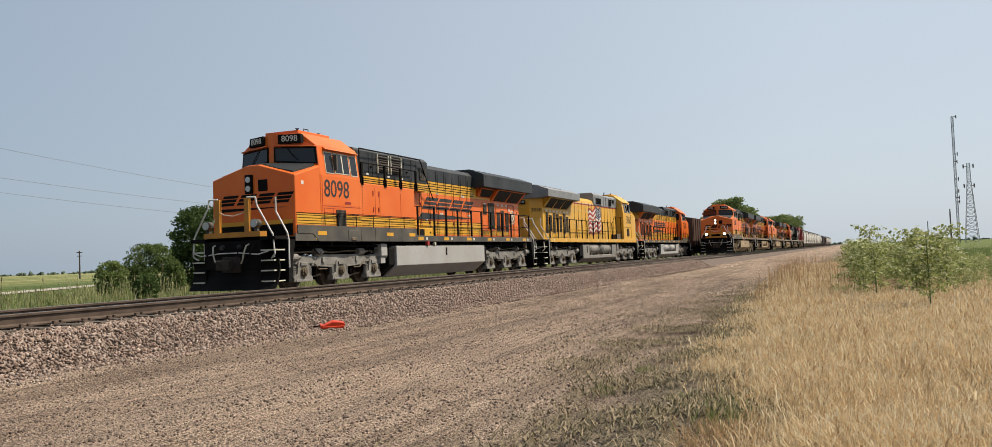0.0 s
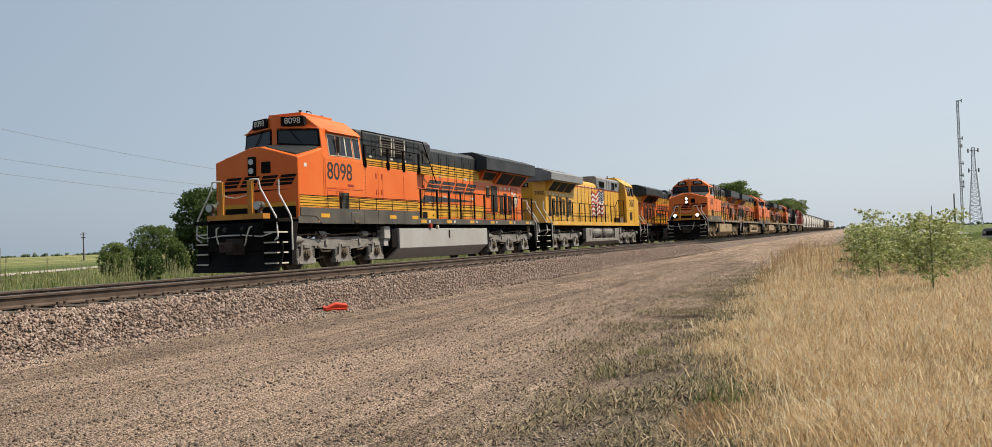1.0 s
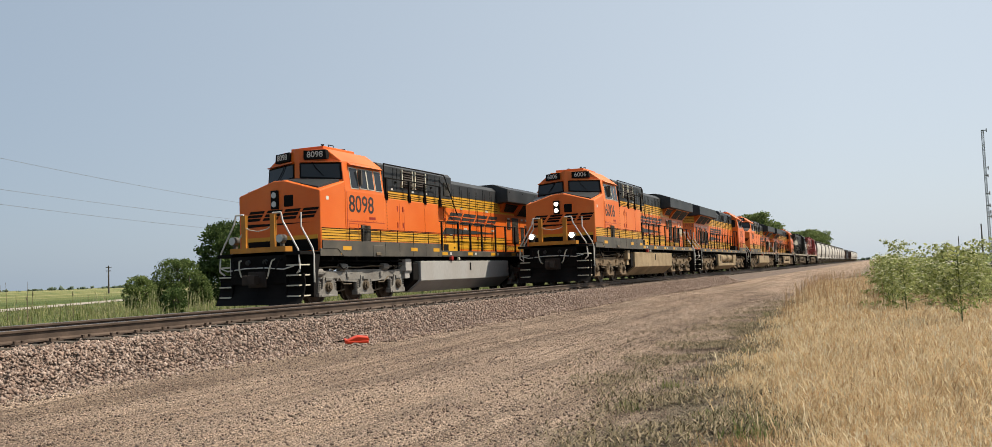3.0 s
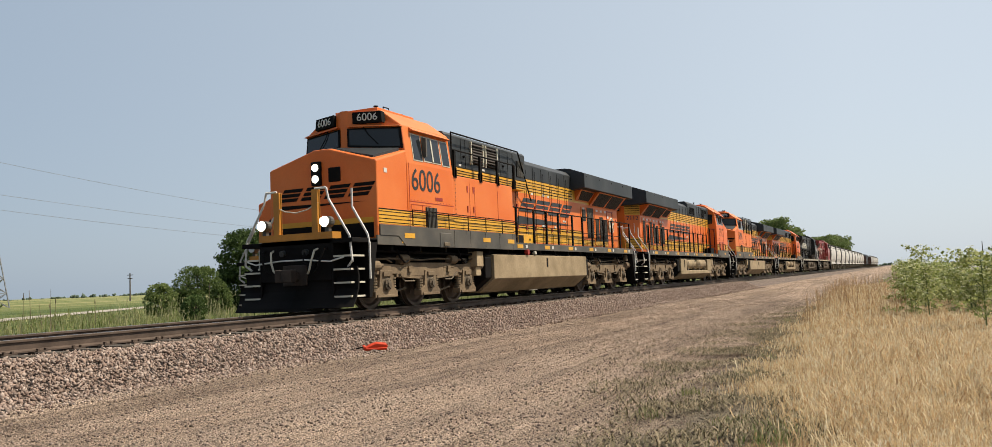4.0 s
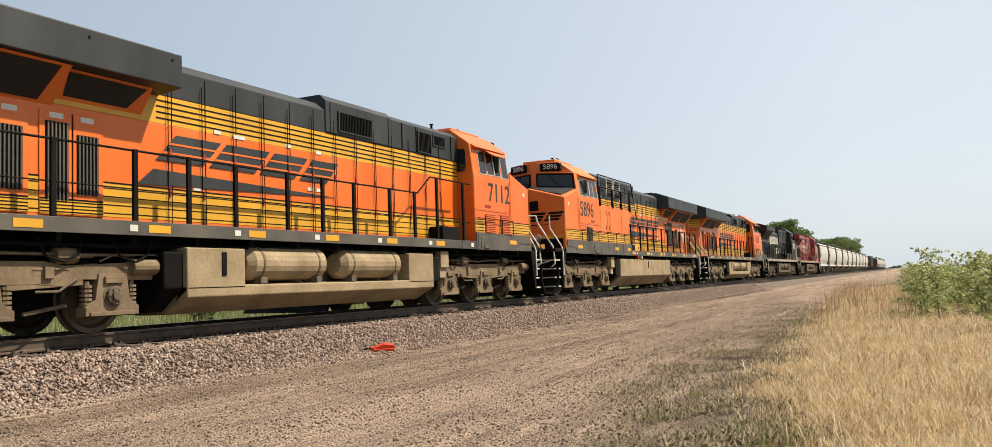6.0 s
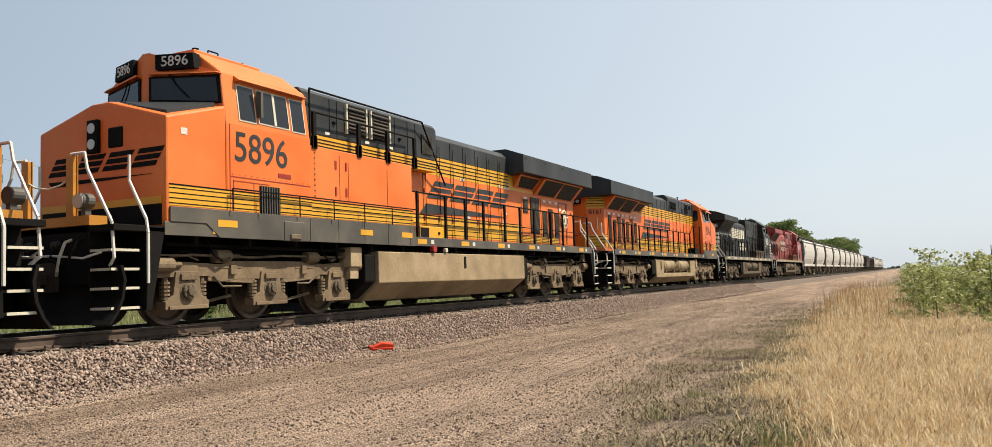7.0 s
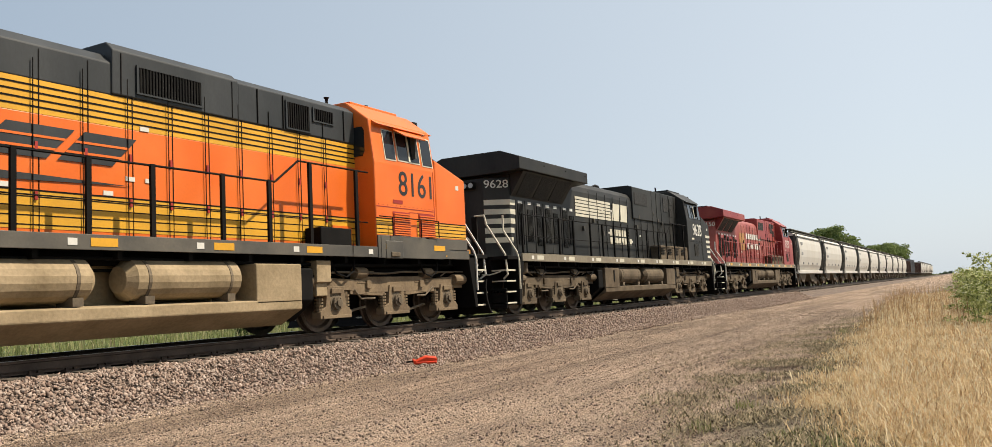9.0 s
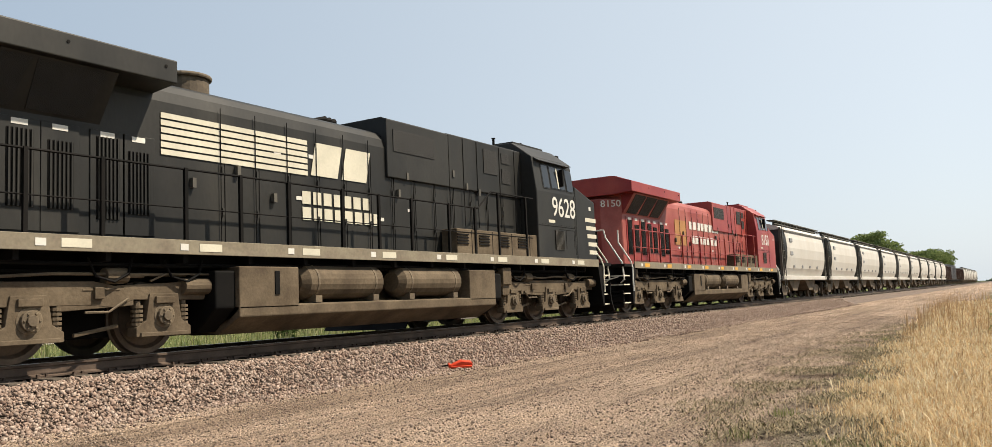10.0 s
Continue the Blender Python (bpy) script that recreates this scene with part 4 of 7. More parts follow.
def locomotive(name, label, number, style, x, y, reverse, kit, rolling, lit=False, tank_mat=TAN, fade=False):
    """A six-axle road diesel; style: orange, black, red or yellow."""
    th = new(name)
    tagged(th, label, "locomotive", "diesel locomotives")
    th.matrix_basis = pose(x, y, -0.23 if y > 14 else 0.0, 0, 0, 180 if reverse else 0)
    body = {"orange": ORANGE2 if fade else ORANGE, "black": NSBLACK, "red": CPRED, "yellow": CREAM}[style]
    roof = {"orange": DARKGREY, "black": NSBLACK, "red": CPRED, "yellow": GREYCAR}[style]
    sill = {"orange": SILLGREY, "black": DIRTSILL, "red": DIRTSILL, "yellow": CREAM}[style]
    rails = {"orange": WHITE, "black": CREAMW, "red": WHITE, "yellow": WHITE}[style]
    post = {"orange": mats_post, "black": BLACK, "red": BLACK, "yellow": CREAM}[style]
    old = style in ("black", "red")           # older, rounder engine hood
    num_mat = {"orange": DARKGREY, "black": WHITE, "red": WHITE, "yellow": DARKGREY}[style]
    # underframe, walkway, side sills
    part("underframe", Geo().box(-10.2, 10.2, -0.75, 0.75, 1.12, 1.52).box(-5, 5, -1.1, 1.1, 1.3, 1.5), BLACK, th)
    part("walkway", Geo().box(-9.7, 9.8, -1.48, 1.48, 1.52, 1.62), BLACK, th)
    for s in (-1, 1):
        part("side_sill", Geo().box(-9.7, 9.8, *sorted((s * 1.48, s * 1.52)), 1.48, 1.70), sill, th, bevel=0.006)
    g = Geo()
    for i in range(15):
        xx = -9.0 + i * 1.25
        for s in (-1, 1):
            g.box(xx, xx + 0.08, *sorted((s * 0.7, s * 1.42)), 1.36, 1.52)
    tagged(part("walkway_support", g, BLACK, th), kind="stuff")
    for s in (-1, 1):
        part("pipe", Geo().tube([(-9.4, s * 1.2, 1.36), (-5, s * 1.25, 1.32), (0, s * 1.3, 1.38), (5, s * 1.25, 1.32), (9.4, s * 1.2, 1.36)], 0.03), BLACK, th)
        part("pipe", Geo().tube([(-9.0, s * 1.05, 1.25), (-4, s * 1.0, 1.22), (4, s * 1.0, 1.22), (9.0, s * 1.05, 1.25)], 0.025), BLACK, th)
        for q in range(6):
            x0 = (-8.6, -5.6, -4.6, 4.4, 5.6, 8.0)[q]
            part("cable", Geo().tube([(x0, s * 1.3, 1.44), (x0 + 0.08, s * 1.34, 1.2), (x0 + 0.3, s * 1.34, 1.08), (x0 + 0.55, s * 1.3, 1.16), (x0 + 0.62, s * 1.22, 1.42)], 0.02), BLACK, th)
        part("valve_box", Geo().box(-4.75, -4.35, *sorted((s * 1.1, s * 1.42)), 0.98, 1.4).box(-4.7, -4.4, *sorted((s * 1.0, s * 1.36)), 0.72, 0.98), tank_mat, th, bevel=0.015)
        part("sand_trap", Geo().cyl((9.3, s * 1.3, 1.18), (9.3, s * 1.3, 1.45), 0.1, 12), TANDARK, th)
    # reflective yellow and white plates along the sills
    for s in (-1, 1):
        for i in range(9):
            xx = -8.7 + i * 2.15
            m = YELLOW if style != "black" else CREAMW
            part("reflector", Geo().box(xx, xx + 0.42, *sorted((s * 1.52, s * 1.526)), 1.53, 1.65), m, th)
            part("sill_plate", Geo().box(xx + 0.62, xx + 0.76, *sorted((s * 1.52, s * 1.526)), 1.54, 1.64), WHITE, th)
    # trucks, tank
    turn = -1 if reverse else 1
    add_truck(th, -7.03, kit, rolling, turn)
    add_truck(th, 7.03, kit, rolling, turn)
    left = [(-1.5, 0.62), (-1.5, 1.32), (-0.3, 1.32), (-0.3, 0.22), (-1.0, 0.22)]
    tank = part("fuel_tank", Geo().prism(left, "x", -3.85, 3.85).prism([(-q, z) for q, z in
                ([(-0.3, 0.22), (-1.0, 0.22), (-1.5, 0.5), (-1.5, 0.68), (-0.8, 0.72), (-0.8, 1.32), (-0.3, 1.32)])][::-1], "x", -3.85, 3.85)
                .prism([(-q, z) for q, z in left], "x", -3.85, -2.75).prism([(-q, z) for q, z in left], "x", 2.55, 3.85),
                tank_mat, th, "dusty fuel tank with chamfered lower edge", bevel=0.02)
    part("gauge", Geo().box(0.05, 0.15, -1.515, -1.5, 0.95, 1.25), BLACK, tank)
    part("gauge", Geo().box(3.0, 3.1, 1.5, 1.515, 0.85, 1.25), BLACK, tank)
    part("filler", Geo().cyl((-1.5, -1.45, 1.42), (-1.5, -1.56, 1.42), 0.09, 12), RED, tank)
    part("filler", Geo().cyl((-0.9, -1.45, 1.40), (-0.9, -1.54, 1.40), 0.06, 12), CREAMW, tank)
    ends = [(-1.42, 0.65), (-1.42, 1.25), (1.42, 1.25), (1.42, 0.65), (0.95, 0.27), (-0.95, 0.27)]
    part("tank_end", Geo().prism(ends, "x", -4.25, -3.85), BLACK, tank, bevel=0.03)
    part("tank_end", Geo().prism(ends, "x", 3.85, 4.25), BLACK, tank, bevel=0.03)
    for x0, x1 in ((-2.55, -0.35), (0.15, 2.35)):
        r = Geo().cyl((x0 + 0.12, 1.17, 1.07), (x1 - 0.12, 1.17, 1.07), 0.32, 20)
        r.cyl((x0, 1.17, 1.07), (x0 + 0.12, 1.17, 1.07), 0.2, 20, 0.32).cyl((x1 - 0.12, 1.17, 1.07), (x1, 1.17, 1.07), 0.32, 20, 0.2)
        res = part("air_reservoir", r, tank_mat, th, "dusty cylindrical air reservoir")
        for xx in (x0 + 0.3, x1 - 0.34):
            part("strap", Geo().cyl((xx, 1.17, 1.07), (xx + 0.05, 1.17, 1.07), 0.328, 20).box(xx - 0.06, xx + 0.1, 1.1, 1.46, 0.70, 0.82), TANDARK, res)
    # nose
    fr = [(-1.5, 1.62), (-1.5, 3.42), (-0.2, 3.80), (0.2, 3.80), (1.5, 3.42), (1.5, 1.62)]
    bk = [(-1.5, 1.62), (-1.5, 3.80), (-0.2, 3.98), (0.2, 3.98), (1.5, 3.80), (1.5, 1.62)]
    nose = part("nose", Geo().prism(fr, "x", -9.65, -8.36, bk), body, th, bevel=0.035)
    if style == "orange":
        for s in (-1, 1):
            part("glare_panel", Geo().add([(-9.5, s * 0.03, 3.855), (-9.45, s * 1.3, 3.565), (-8.5, s * 1.38, 3.85), (-8.5, s * 0.03, 4.0),
                                           (-9.5, s * 0.03, 3.78), (-9.45, s * 1.3, 3.48), (-8.5, s * 1.38, 3.76), (-8.5, s * 0.03, 3.92)],
                                          [(0, 1, 2, 3), (7, 6, 5, 4), (0, 4, 5, 1), (1, 5, 6, 2), (2, 6, 7, 3), (3, 7, 4, 0)]), DARKGREY, nose, "matt dark glare panel")
        part("black_band", Geo().box(-9.665, -9.4, -1.4, 1.4, 1.66, 2.0), BLACK, nose)
        part("yellow_band", Geo().box(-9.665, -9.4, -1.4, 1.4, 2.0, 2.12), YELLOW, nose)
        # emblem on the nose: leaning blocks, no letters
        for i in range(4):
            g = Geo()
            yy = 1.25 - i * 0.66
            for off, w, lo_, hi_ in ((0.0, 0.54, 2.85, 2.93), (0.0, 0.54, 2.74, 2.82), (0.0, 0.54, 2.63, 2.71)):
                q = [(off, lo_), (off + w, lo_), (off + w, hi_), (off, hi_)]
                q = [(yy - a - (z - 2.64) * 0.7, z) for a, z in q]
                g.add([(-9.662, a, z) for a, z in q] + [(-9.64, a, z) for a, z in q], [(3, 2, 1, 0), (4, 5, 6, 7), (1, 5, 4, 0), (2, 6, 5, 1), (3, 7, 6, 2), (0, 4, 7, 3)])
            part("emblem_block", g, BLACK, nose)
        part("emblem_wedge", Geo().prism([(1.15, 2.44), (1.25, 2.54), (-1.2, 2.50)], "x", -9.662, -9.64), BLACK, nose)
    if style == "black":
        for i in range(5):
            z = 1.85 + 0.24 * i
            for s in (-1, 1):
                part("nose_stripe", Geo().box(-9.66, -9.15 + 0.05 * i, *sorted((s * 1.3, s * 1.506)), z, z + 0.12), CREAMW, nose)
    lamp = part("headlamp", Geo().box(-9.72, -9.5, -0.02, 0.24, 2.95, 3.52), BLACK, nose, bevel=0.02)
    for z in (3.1, 3.37):
        part("lens", Geo().cyl((-9.725, 0.11, z), (-9.735, 0.11, z), 0.09, 16), LENS if lit else LENSOFF, lamp)
    part("nose_window", Geo().box(-9.67, -9.6, -0.55, -0.2, 3.0, 3.36), BLACK, nose, bevel=0.05)
    part("nose_rail", Geo().tube([(-9.4, -0.75, 3.55), (-9.45, -0.75, 3.68), (-9.4, -0.2, 3.84), (-9.4, -0.1, 3.75)], 0.018), BLACK, nose)
    # cab
    xr = -6.1
    prof = [(-1.5, 1.62), (-1.5, 3.5), (-1.38, 4.44), (-0.8, 4.88), (0.8, 4.88), (1.38, 4.44), (1.5, 3.5), (1.5, 1.62)]
    cab = part("cab", Geo().prism(prof, "x", -8.36, xr), body, th, bevel=0.03)
    # blunt V-shaped front above the nose

    def vee(u, z, out=0.0):
        return (-8.74 + 0.39 * u - out * 0.96, 0.08 + 1.36 * u - out * 0.27 * 0, z)
    lo, hi = [], []
    for s, u in ((-1, 1), (-1, 0), (1, 0), (1, 1)):
        q = vee(u, 0)
        lo.append((q[0], s * q[1], 3.55))
        hi.append((q[0] + 0.03, s * q[1] * (0.93 if u else 1), 4.44 if u else 4.88))
    n4 = [(-8.33, 1.44, 3.55), (-8.33, -1.44, 3.55)]
    n5 = [(-8.33, 1.34, 4.44), (-8.33, -1.34, 4.44)]
    part("cab_front", Geo().add(lo + n4 + hi + n5, [(0, 1, 7, 6), (1, 2, 8, 7), (2, 3, 9, 8), (3, 4, 10, 9), (5, 0, 6, 11), (4, 5, 11, 10), (6, 7, 8, 9, 10, 11), (5, 4, 3, 2, 1, 0)]), body, cab)

    def plate(s, u0, u1, za, zb, zc, zd, out, deep=0.05):
        """A panel on the slanting front: lower edge za to zb, upper edge zc to zd, from the middle outwards."""
        c = [vee(u0, za, out), vee(u1, zb, out), vee(u1, zd, out), vee(u0, zc, out)]
        v = [(x, s * y * (0.965 if (i in (2,)) else 1), z) for i, (x, y, z) in enumerate(c)]
        v += [(x + deep, y, z) for x, y, z in v]
        return Geo().add(v, [(0, 1, 2, 3), (7, 6, 5, 4), (0, 4, 5, 1), (1, 5, 6, 2), (2, 6, 7, 3), (3, 7, 4, 0)])
    part("roof_plate", Geo().box(-8.2, -6.5, -0.62, 0.62, 4.88, 5.0), body, cab, bevel=0.015)
    for xx, yy, hh in ((-8.0, -0.45, 0.06), (-7.45, 0.3, 0.10), (-6.8, -0.4, 0.05), (-6.35, 0.1, 0.12)):
        part("antenna", Geo().cyl((xx, yy, 4.88), (xx, yy, 5.0 + hh), 0.035, 8).cyl((xx, yy, 5.0 + hh), (xx, yy, 5.02 + hh), 0.06, 8), BLACK, cab)
    part("roof_grab", Geo().tube([(-7.75, -0.5, 5.0), (-7.75, -0.5, 5.09), (-7.5, -0.5, 5.09), (-7.5, -0.5, 5.0)], 0.014), BLACK, cab)
    for s in (-1, 1):
        # windscreen panes, number boards
        part("window_frame", plate(s, 0.02, 0.985, 3.97, 3.86, 4.43, 4.38, 0.012), BLACK, cab)
        part("windscreen", plate(s, 0.06, 0.945, 4.01, 3.90, 4.39, 4.34, 0.022), GLASS, cab)
        part("wiper", Geo().tube([(-8.66, s * 0.5, 4.46), (-8.63, s * 0.62, 4.25), (-8.57, s * 0.85, 4.0)], 0.012), BLACK, cab)
        nb = part("number_board", plate(s, 0.14, 0.66, 4.53, 4.52, 4.81, 4.80, 0.07, 0.16), BLACK, cab, "black number board with white digits", bevel=0.006)
        text(number, 0.26, WHITE, nb, Matrix.Translation((-8.656, s * 0.624, 4.665)) @ Euler((pi / 2, 0, -pi / 2 - s * 0.28)).to_matrix().to_4x4(), "number")
        part("visor", plate(s, 0.04, 0.97, 4.455, 4.40, 4.49, 4.43, 0.09, 0.12), body, cab)
        # side windows, leaning with the wall
        def pane(x0, x1, z0, z1, out):
            f = lambda z: s * (1.5 - (z - 3.5) * 0.13 / 1.0 + out)
            q = lambda z: s * (1.5 - (z - 3.5) * 0.13 / 1.0 - 0.05)
            return Geo().add([(x0, f(z0), z0), (x1, f(z0), z0), (x1, f(z1), z1), (x0, f(z1), z1), (x0, q(z0), z0), (x1, q(z0), z0), (x1, q(z1), z1), (x0, q(z1), z1)],
                             [(0, 1, 2, 3), (7, 6, 5, 4), (0, 4, 5, 1), (1, 5, 6, 2), (2, 6, 7, 3), (3, 7, 4, 0)])
        for x0, x1, z0 in ((-8.0, -7.62, 3.62), (-7.5, -6.72, 3.64), (-6.6, -6.26, 3.62)) if s < 0 else ((-8.26, -7.90, 3.62), (-7.76, -6.98, 3.64), (-6.86, -6.52, 3.62)):
            part("window_frame", pane(x0 - 0.03, x1 + 0.03, z0 - 0.03, 4.275, 0.012), CREAMW if style == "orange" else body, cab)
            part("side_window", pane(x0, x1, z0, 4.245, 0.02), GLASS, cab)
        part("sash", pane(-7.13, -7.07, 3.64, 4.245, 0.03) if s < 0 else pane(-7.40, -7.34, 3.64, 4.245, 0.03), CREAMW, cab)
        part("mirror", Geo().box(-7.56, -7.50, *sorted((s * 1.45, s * 1.57)), 3.72, 4.2), BLACK if style != "orange" else SILLGREY, cab)
        part("rain_gutter", Geo().prism([(s * 1.33, 4.30), (s * 1.52, 4.33), (s * 1.36, 4.44)], "x", -8.05, -6.2), body, cab)
        if s > 0 and style == "orange":
            for x0 in (-8.25, -7.3):
                part("cab_louvre", Geo().box(x0, x0 + 0.62, 1.5, 1.512, 1.9, 2.48), RED, cab)
                g = Geo()
                for k in range(11):
                    g.box(x0 + 0.02, x0 + 0.6, 1.512, 1.535, 1.92 + k * 0.05, 1.945 + k * 0.05)
                tagged(part("louvre_slats", g, body, cab), kind="stuff")
            part("awning", Geo().add([(-7.75, 1.44, 4.30), (-6.85, 1.44, 4.30), (-6.75, 1.40, 4.36), (-7.9, 1.40, 4.36), (-7.7, 1.72, 4.12), (-6.9, 1.72, 4.12), (-6.9, 1.73, 4.14), (-7.7, 1.73, 4.14)],
                                     [(0, 1, 2, 3), (4, 7, 6, 5), (0, 4, 5, 1), (3, 2, 6, 7), (0, 3, 7, 4), (1, 5, 6, 2)]), body, cab)
            part("rear_door_window", Geo().prism([(0.95, 3.75), (1.0, 3.65), (1.22, 3.65), (1.27, 3.75), (1.27, 4.2), (1.22, 4.28), (1.0, 4.28), (0.95, 4.2)], "x", xr, xr + 0.015), GLASS, cab)
            part("vent_louvre", Geo().box(-5.9, -5.3, 1.0, 1.02, 1.95, 2.15), ORANGE, cab)
        else:
            part("grille", Geo().box(-7.55, -7.02, *sorted((s * 1.5, s * 1.512)), 1.92, 2.46), BLACK, cab)
            g = Geo()
            slats(g, -7.55, -7.02, s * 1.512, 1.92, 2.46, s, 0.06)
            tagged(part("grille_slats", g, SILLGREY, cab), kind="stuff")
        part("panel_seam", Geo().box(-8.28, -6.12, *sorted((s * 1.5, s * 1.506)), 2.56, 2.575).box(-8.28, -8.265, *sorted((s * 1.5, s * 1.506)), 1.8, 3.5), RED if style == "orange" else BLACK, cab)
        text(number, 0.76, num_mat, cab, side_pose(-7.48 if s < 0 else -7.62, s * 1.503, 3.09, s > 0), "number", 0.93)
        rv = Geo()
        for q in range(14):
            rv.box(-8.22 + q * 0.155, -8.205 + q * 0.155, *sorted((s * 1.5, s * 1.507)), 2.60, 2.615)
        tagged(part("rivets", rv, RED if style == "orange" else BLACK, cab), kind="stuff")
        part("nose_label", Geo().box(-9.35, -9.22, *sorted((s * 1.5, s * 1.506)), 3.16, 3.27), WHITE, cab)
        part("hinge_seam", Geo().box(-8.2, -8.188, *sorted((s * 1.5, s * 1.506)), 1.98, 2.5).box(-7.7, -7.688, *sorted((s * 1.5, s * 1.506)), 1.98, 2.5).box(-8.2, -7.288, *sorted((s * 1.5, s * 1.506)), 2.49, 2.5), RED if style == "orange" else BLACK, cab)
        part("builder_plate", Geo().box(-7.05, -6.7, *sorted((s * 1.5, s * 1.508)), 2.66, 2.74), RED if style == "orange" else CREAMW, cab)
    if style == "orange":
        for s in (-1, 1):
            bands(nose, -9.6, -8.3, s * 1.5, s, 1.97, 2.30)
            bands(cab, -8.3, -7.57, s * 1.5, s, 1.97, 2.30)
            bands(cab, -7.0, xr, s * 1.5, s, 1.97, 2.30)
            xk = -2.35 if s < 0 else xr
            part("skirt", Geo().prism([(-9.6, 1.95), (xk, 1.95), (xk, 1.47), (-8.55, 1.47), (-8.85, 1.70), (-9.6, 1.70)], "y", *sorted((s * 1.505, s * 1.535))), SILLGREY, th, bevel=0.006)
            part("access_box", Geo().box(-6.95, -6.35, *sorted((s * 1.5, s * 1.55)), 1.46, 1.84), SILLGREY, th, bevel=0.015)
            part("jacking_pad", Geo().box(-6.8, -6.5, *sorted((s * 1.3, s * 1.58)), 1.50, 1.60), TANDARK, th, bevel=0.015)
            for q in range(5 if s < 0 else 2):
                part("skirt_seam", Geo().box(-6.2 + q * 0.9, -6.19 + q * 0.9, *sorted((s * 1.535, s * 1.539)), 1.48, 1.94), BLACK, th)
            g = Geo().tube([(-8.3, s * 1.585, 1.95), (-8.3, s * 1.585, 2.34), (xk, s * 1.585, 2.34)], 0.013)
            q = -7.6
            while q < xk:
                g.tube([(q, s * 1.585, 1.93), (q, s * 1.585, 2.34)], 0.013)
                q += 1.05
            part("lower_handrail", g, BLACK, th)
            for xx in (-8.6, -6.8, -4.55, -2.95):
                if s < 0 or xx < -6.2:
                    part("reflector", Geo().box(xx, xx + 0.45, *sorted((s * 1.535, s * 1.541)), 1.66, 1.78), YELLOW, th)
    # cabinet behind the cab: full width on the left, narrow hood on the right
    h0, h1, z_or = 3.44, 3.90, 3.44
    top = [(-1.0, h1), (-1.0, 4.40), (-0.82, 4.57), (0.82, 4.57), (1.0, 4.40), (1.0, h1)]
    if style == "orange":
        c = part("equipment_cabinet", Geo().box(xr, -2.35, -1.47, -0.9, 1.62, 3.42), body, th, bevel=0.02)
        bands(c, xr, -2.35, -1.47, -1, 1.97, 2.30)
        part("panel_seam", Geo().box(-5.15, -5.14, -1.476, -1.47, 2.3, 3.3).box(-4.85, -4.84, -1.476, -1.47, 2.3, 3.2).box(-3.4, -3.39, -1.476, -1.47, 2.3, 3.2).box(-6.0, -2.4, -1.476, -1.47, 2.31, 2.318), RED, c)
        for xx in (-5.3, -4.95):
            for z in (2.55, 3.1):
                part("hinge", Geo().box(xx, xx + 0.05, -1.484, -1.47, z - 0.09, z + 0.09), RED, c)
        for k in range(9):
            part("bolt", Geo().cyl((xr + 0.15, -1.47, 2.4 + 0.11 * k), (xr + 0.15, -1.482, 2.4 + 0.11 * k), 0.016, 6), DARKGREY, c)
        box = part("tool_box", Geo().box(-1.95, -0.75, -1.42, -1.05, 1.63, 1.99), YELLOW, th, "yellow tool box on the walkway", bevel=0.015)
        part("vent", Geo().box(-1.93, -1.55, -1.428, -1.42, 1.66, 1.95), BLACK, box)
        part("latch", Geo().box(-1.1, -1.02, -1.435, -1.42, 1.8, 1.86), BLACK, box)
        part("cabinet_shoulder", Geo().box(xr, -0.9, -1.3, -0.9, 3.42, 3.70), YELLOW, c)
        u = part("upper_cabinet", Geo().prism([(-1.28, 3.72), (-1.28, 4.56), (-1.2, 4.64), (-0.8, 4.66), (-0.8, 3.72)], "x", xr, -0.9), DARKGREY, th, "dark grey blower housing with louvres", bevel=0.015)
        for i, z in enumerate((3.47, 3.54, 3.61)):
            part("pinstripe", Geo().box(xr, -0.9, -1.308, -1.29, z, z + 0.022), BLACK, c)
        for x0, x1 in ((-4.58, -3.98), (-3.68, -3.06)):
            part("louvre_frame", Geo().box(x0 - 0.06, x1 + 0.06, -1.3, -1.28, 3.90, 4.52), BLACK, u)
            for xx in (x0 - 0.09, x1 + 0.03):
                part("louvre_post", Geo().box(xx, xx + 0.05, -1.33, -1.28, 3.88, 4.53), CREAMW, u)
            g = Geo()
            for k in range(7):
                g.prism([(-1.34, 3.93 + 0.082 * k), (-1.30, 3.99 + 0.082 * k), (-1.29, 3.97 + 0.082 * k), (-1.33, 3.91 + 0.082 * k)], "x", x0, x1)
            tagged(part("louvre_slats", g, COUPLER, u), kind="stuff")
        gr = part("side_grille", Geo().box(-1.58, -1.08, -1.295, -1.28, 3.83, 4.33), BLACK, u)
        g = Geo()
        slats(g, -1.58, -1.08, -1.295, 3.83, 4.33, -1, 0.05)
        tagged(part("grille_slats", g, SILLGREY, gr), kind="stuff")
        for xx in (-5.2, -4.95, -2.75, -2.2, -1.85):
            part("panel_seam", Geo().box(xx - 0.006, xx + 0.006, -1.288, -1.28, 3.74, 4.54), BLACK, u)
        for xx in (-5.75, -5.1, -2.6):
            part("latch", Geo().box(xx, xx + 0.09, -1.30, -1.28, 4.02, 4.08).box(xx + 0.02, xx + 0.07, -1.33, -1.30, 4.03, 4.07), BLACK, u)
        for xx in (-5.35, -3.95, -3.0):
            part("notice", Geo().box(xx, xx + 0.16, -1.286, -1.28, 3.76, 3.82), WHITE, u)
        g = Geo()
        g.tube([(xr + 0.05, -1.45, 3.55), (xr + 0.05, -1.45, 4.58), (-1.75, -1.42, 4.58), (-0.2, -1.15, 3.15)], 0.022)
        g.tube([(xr + 0.05, -1.45, 4.12), (-2.2, -1.42, 4.12)], 0.022)
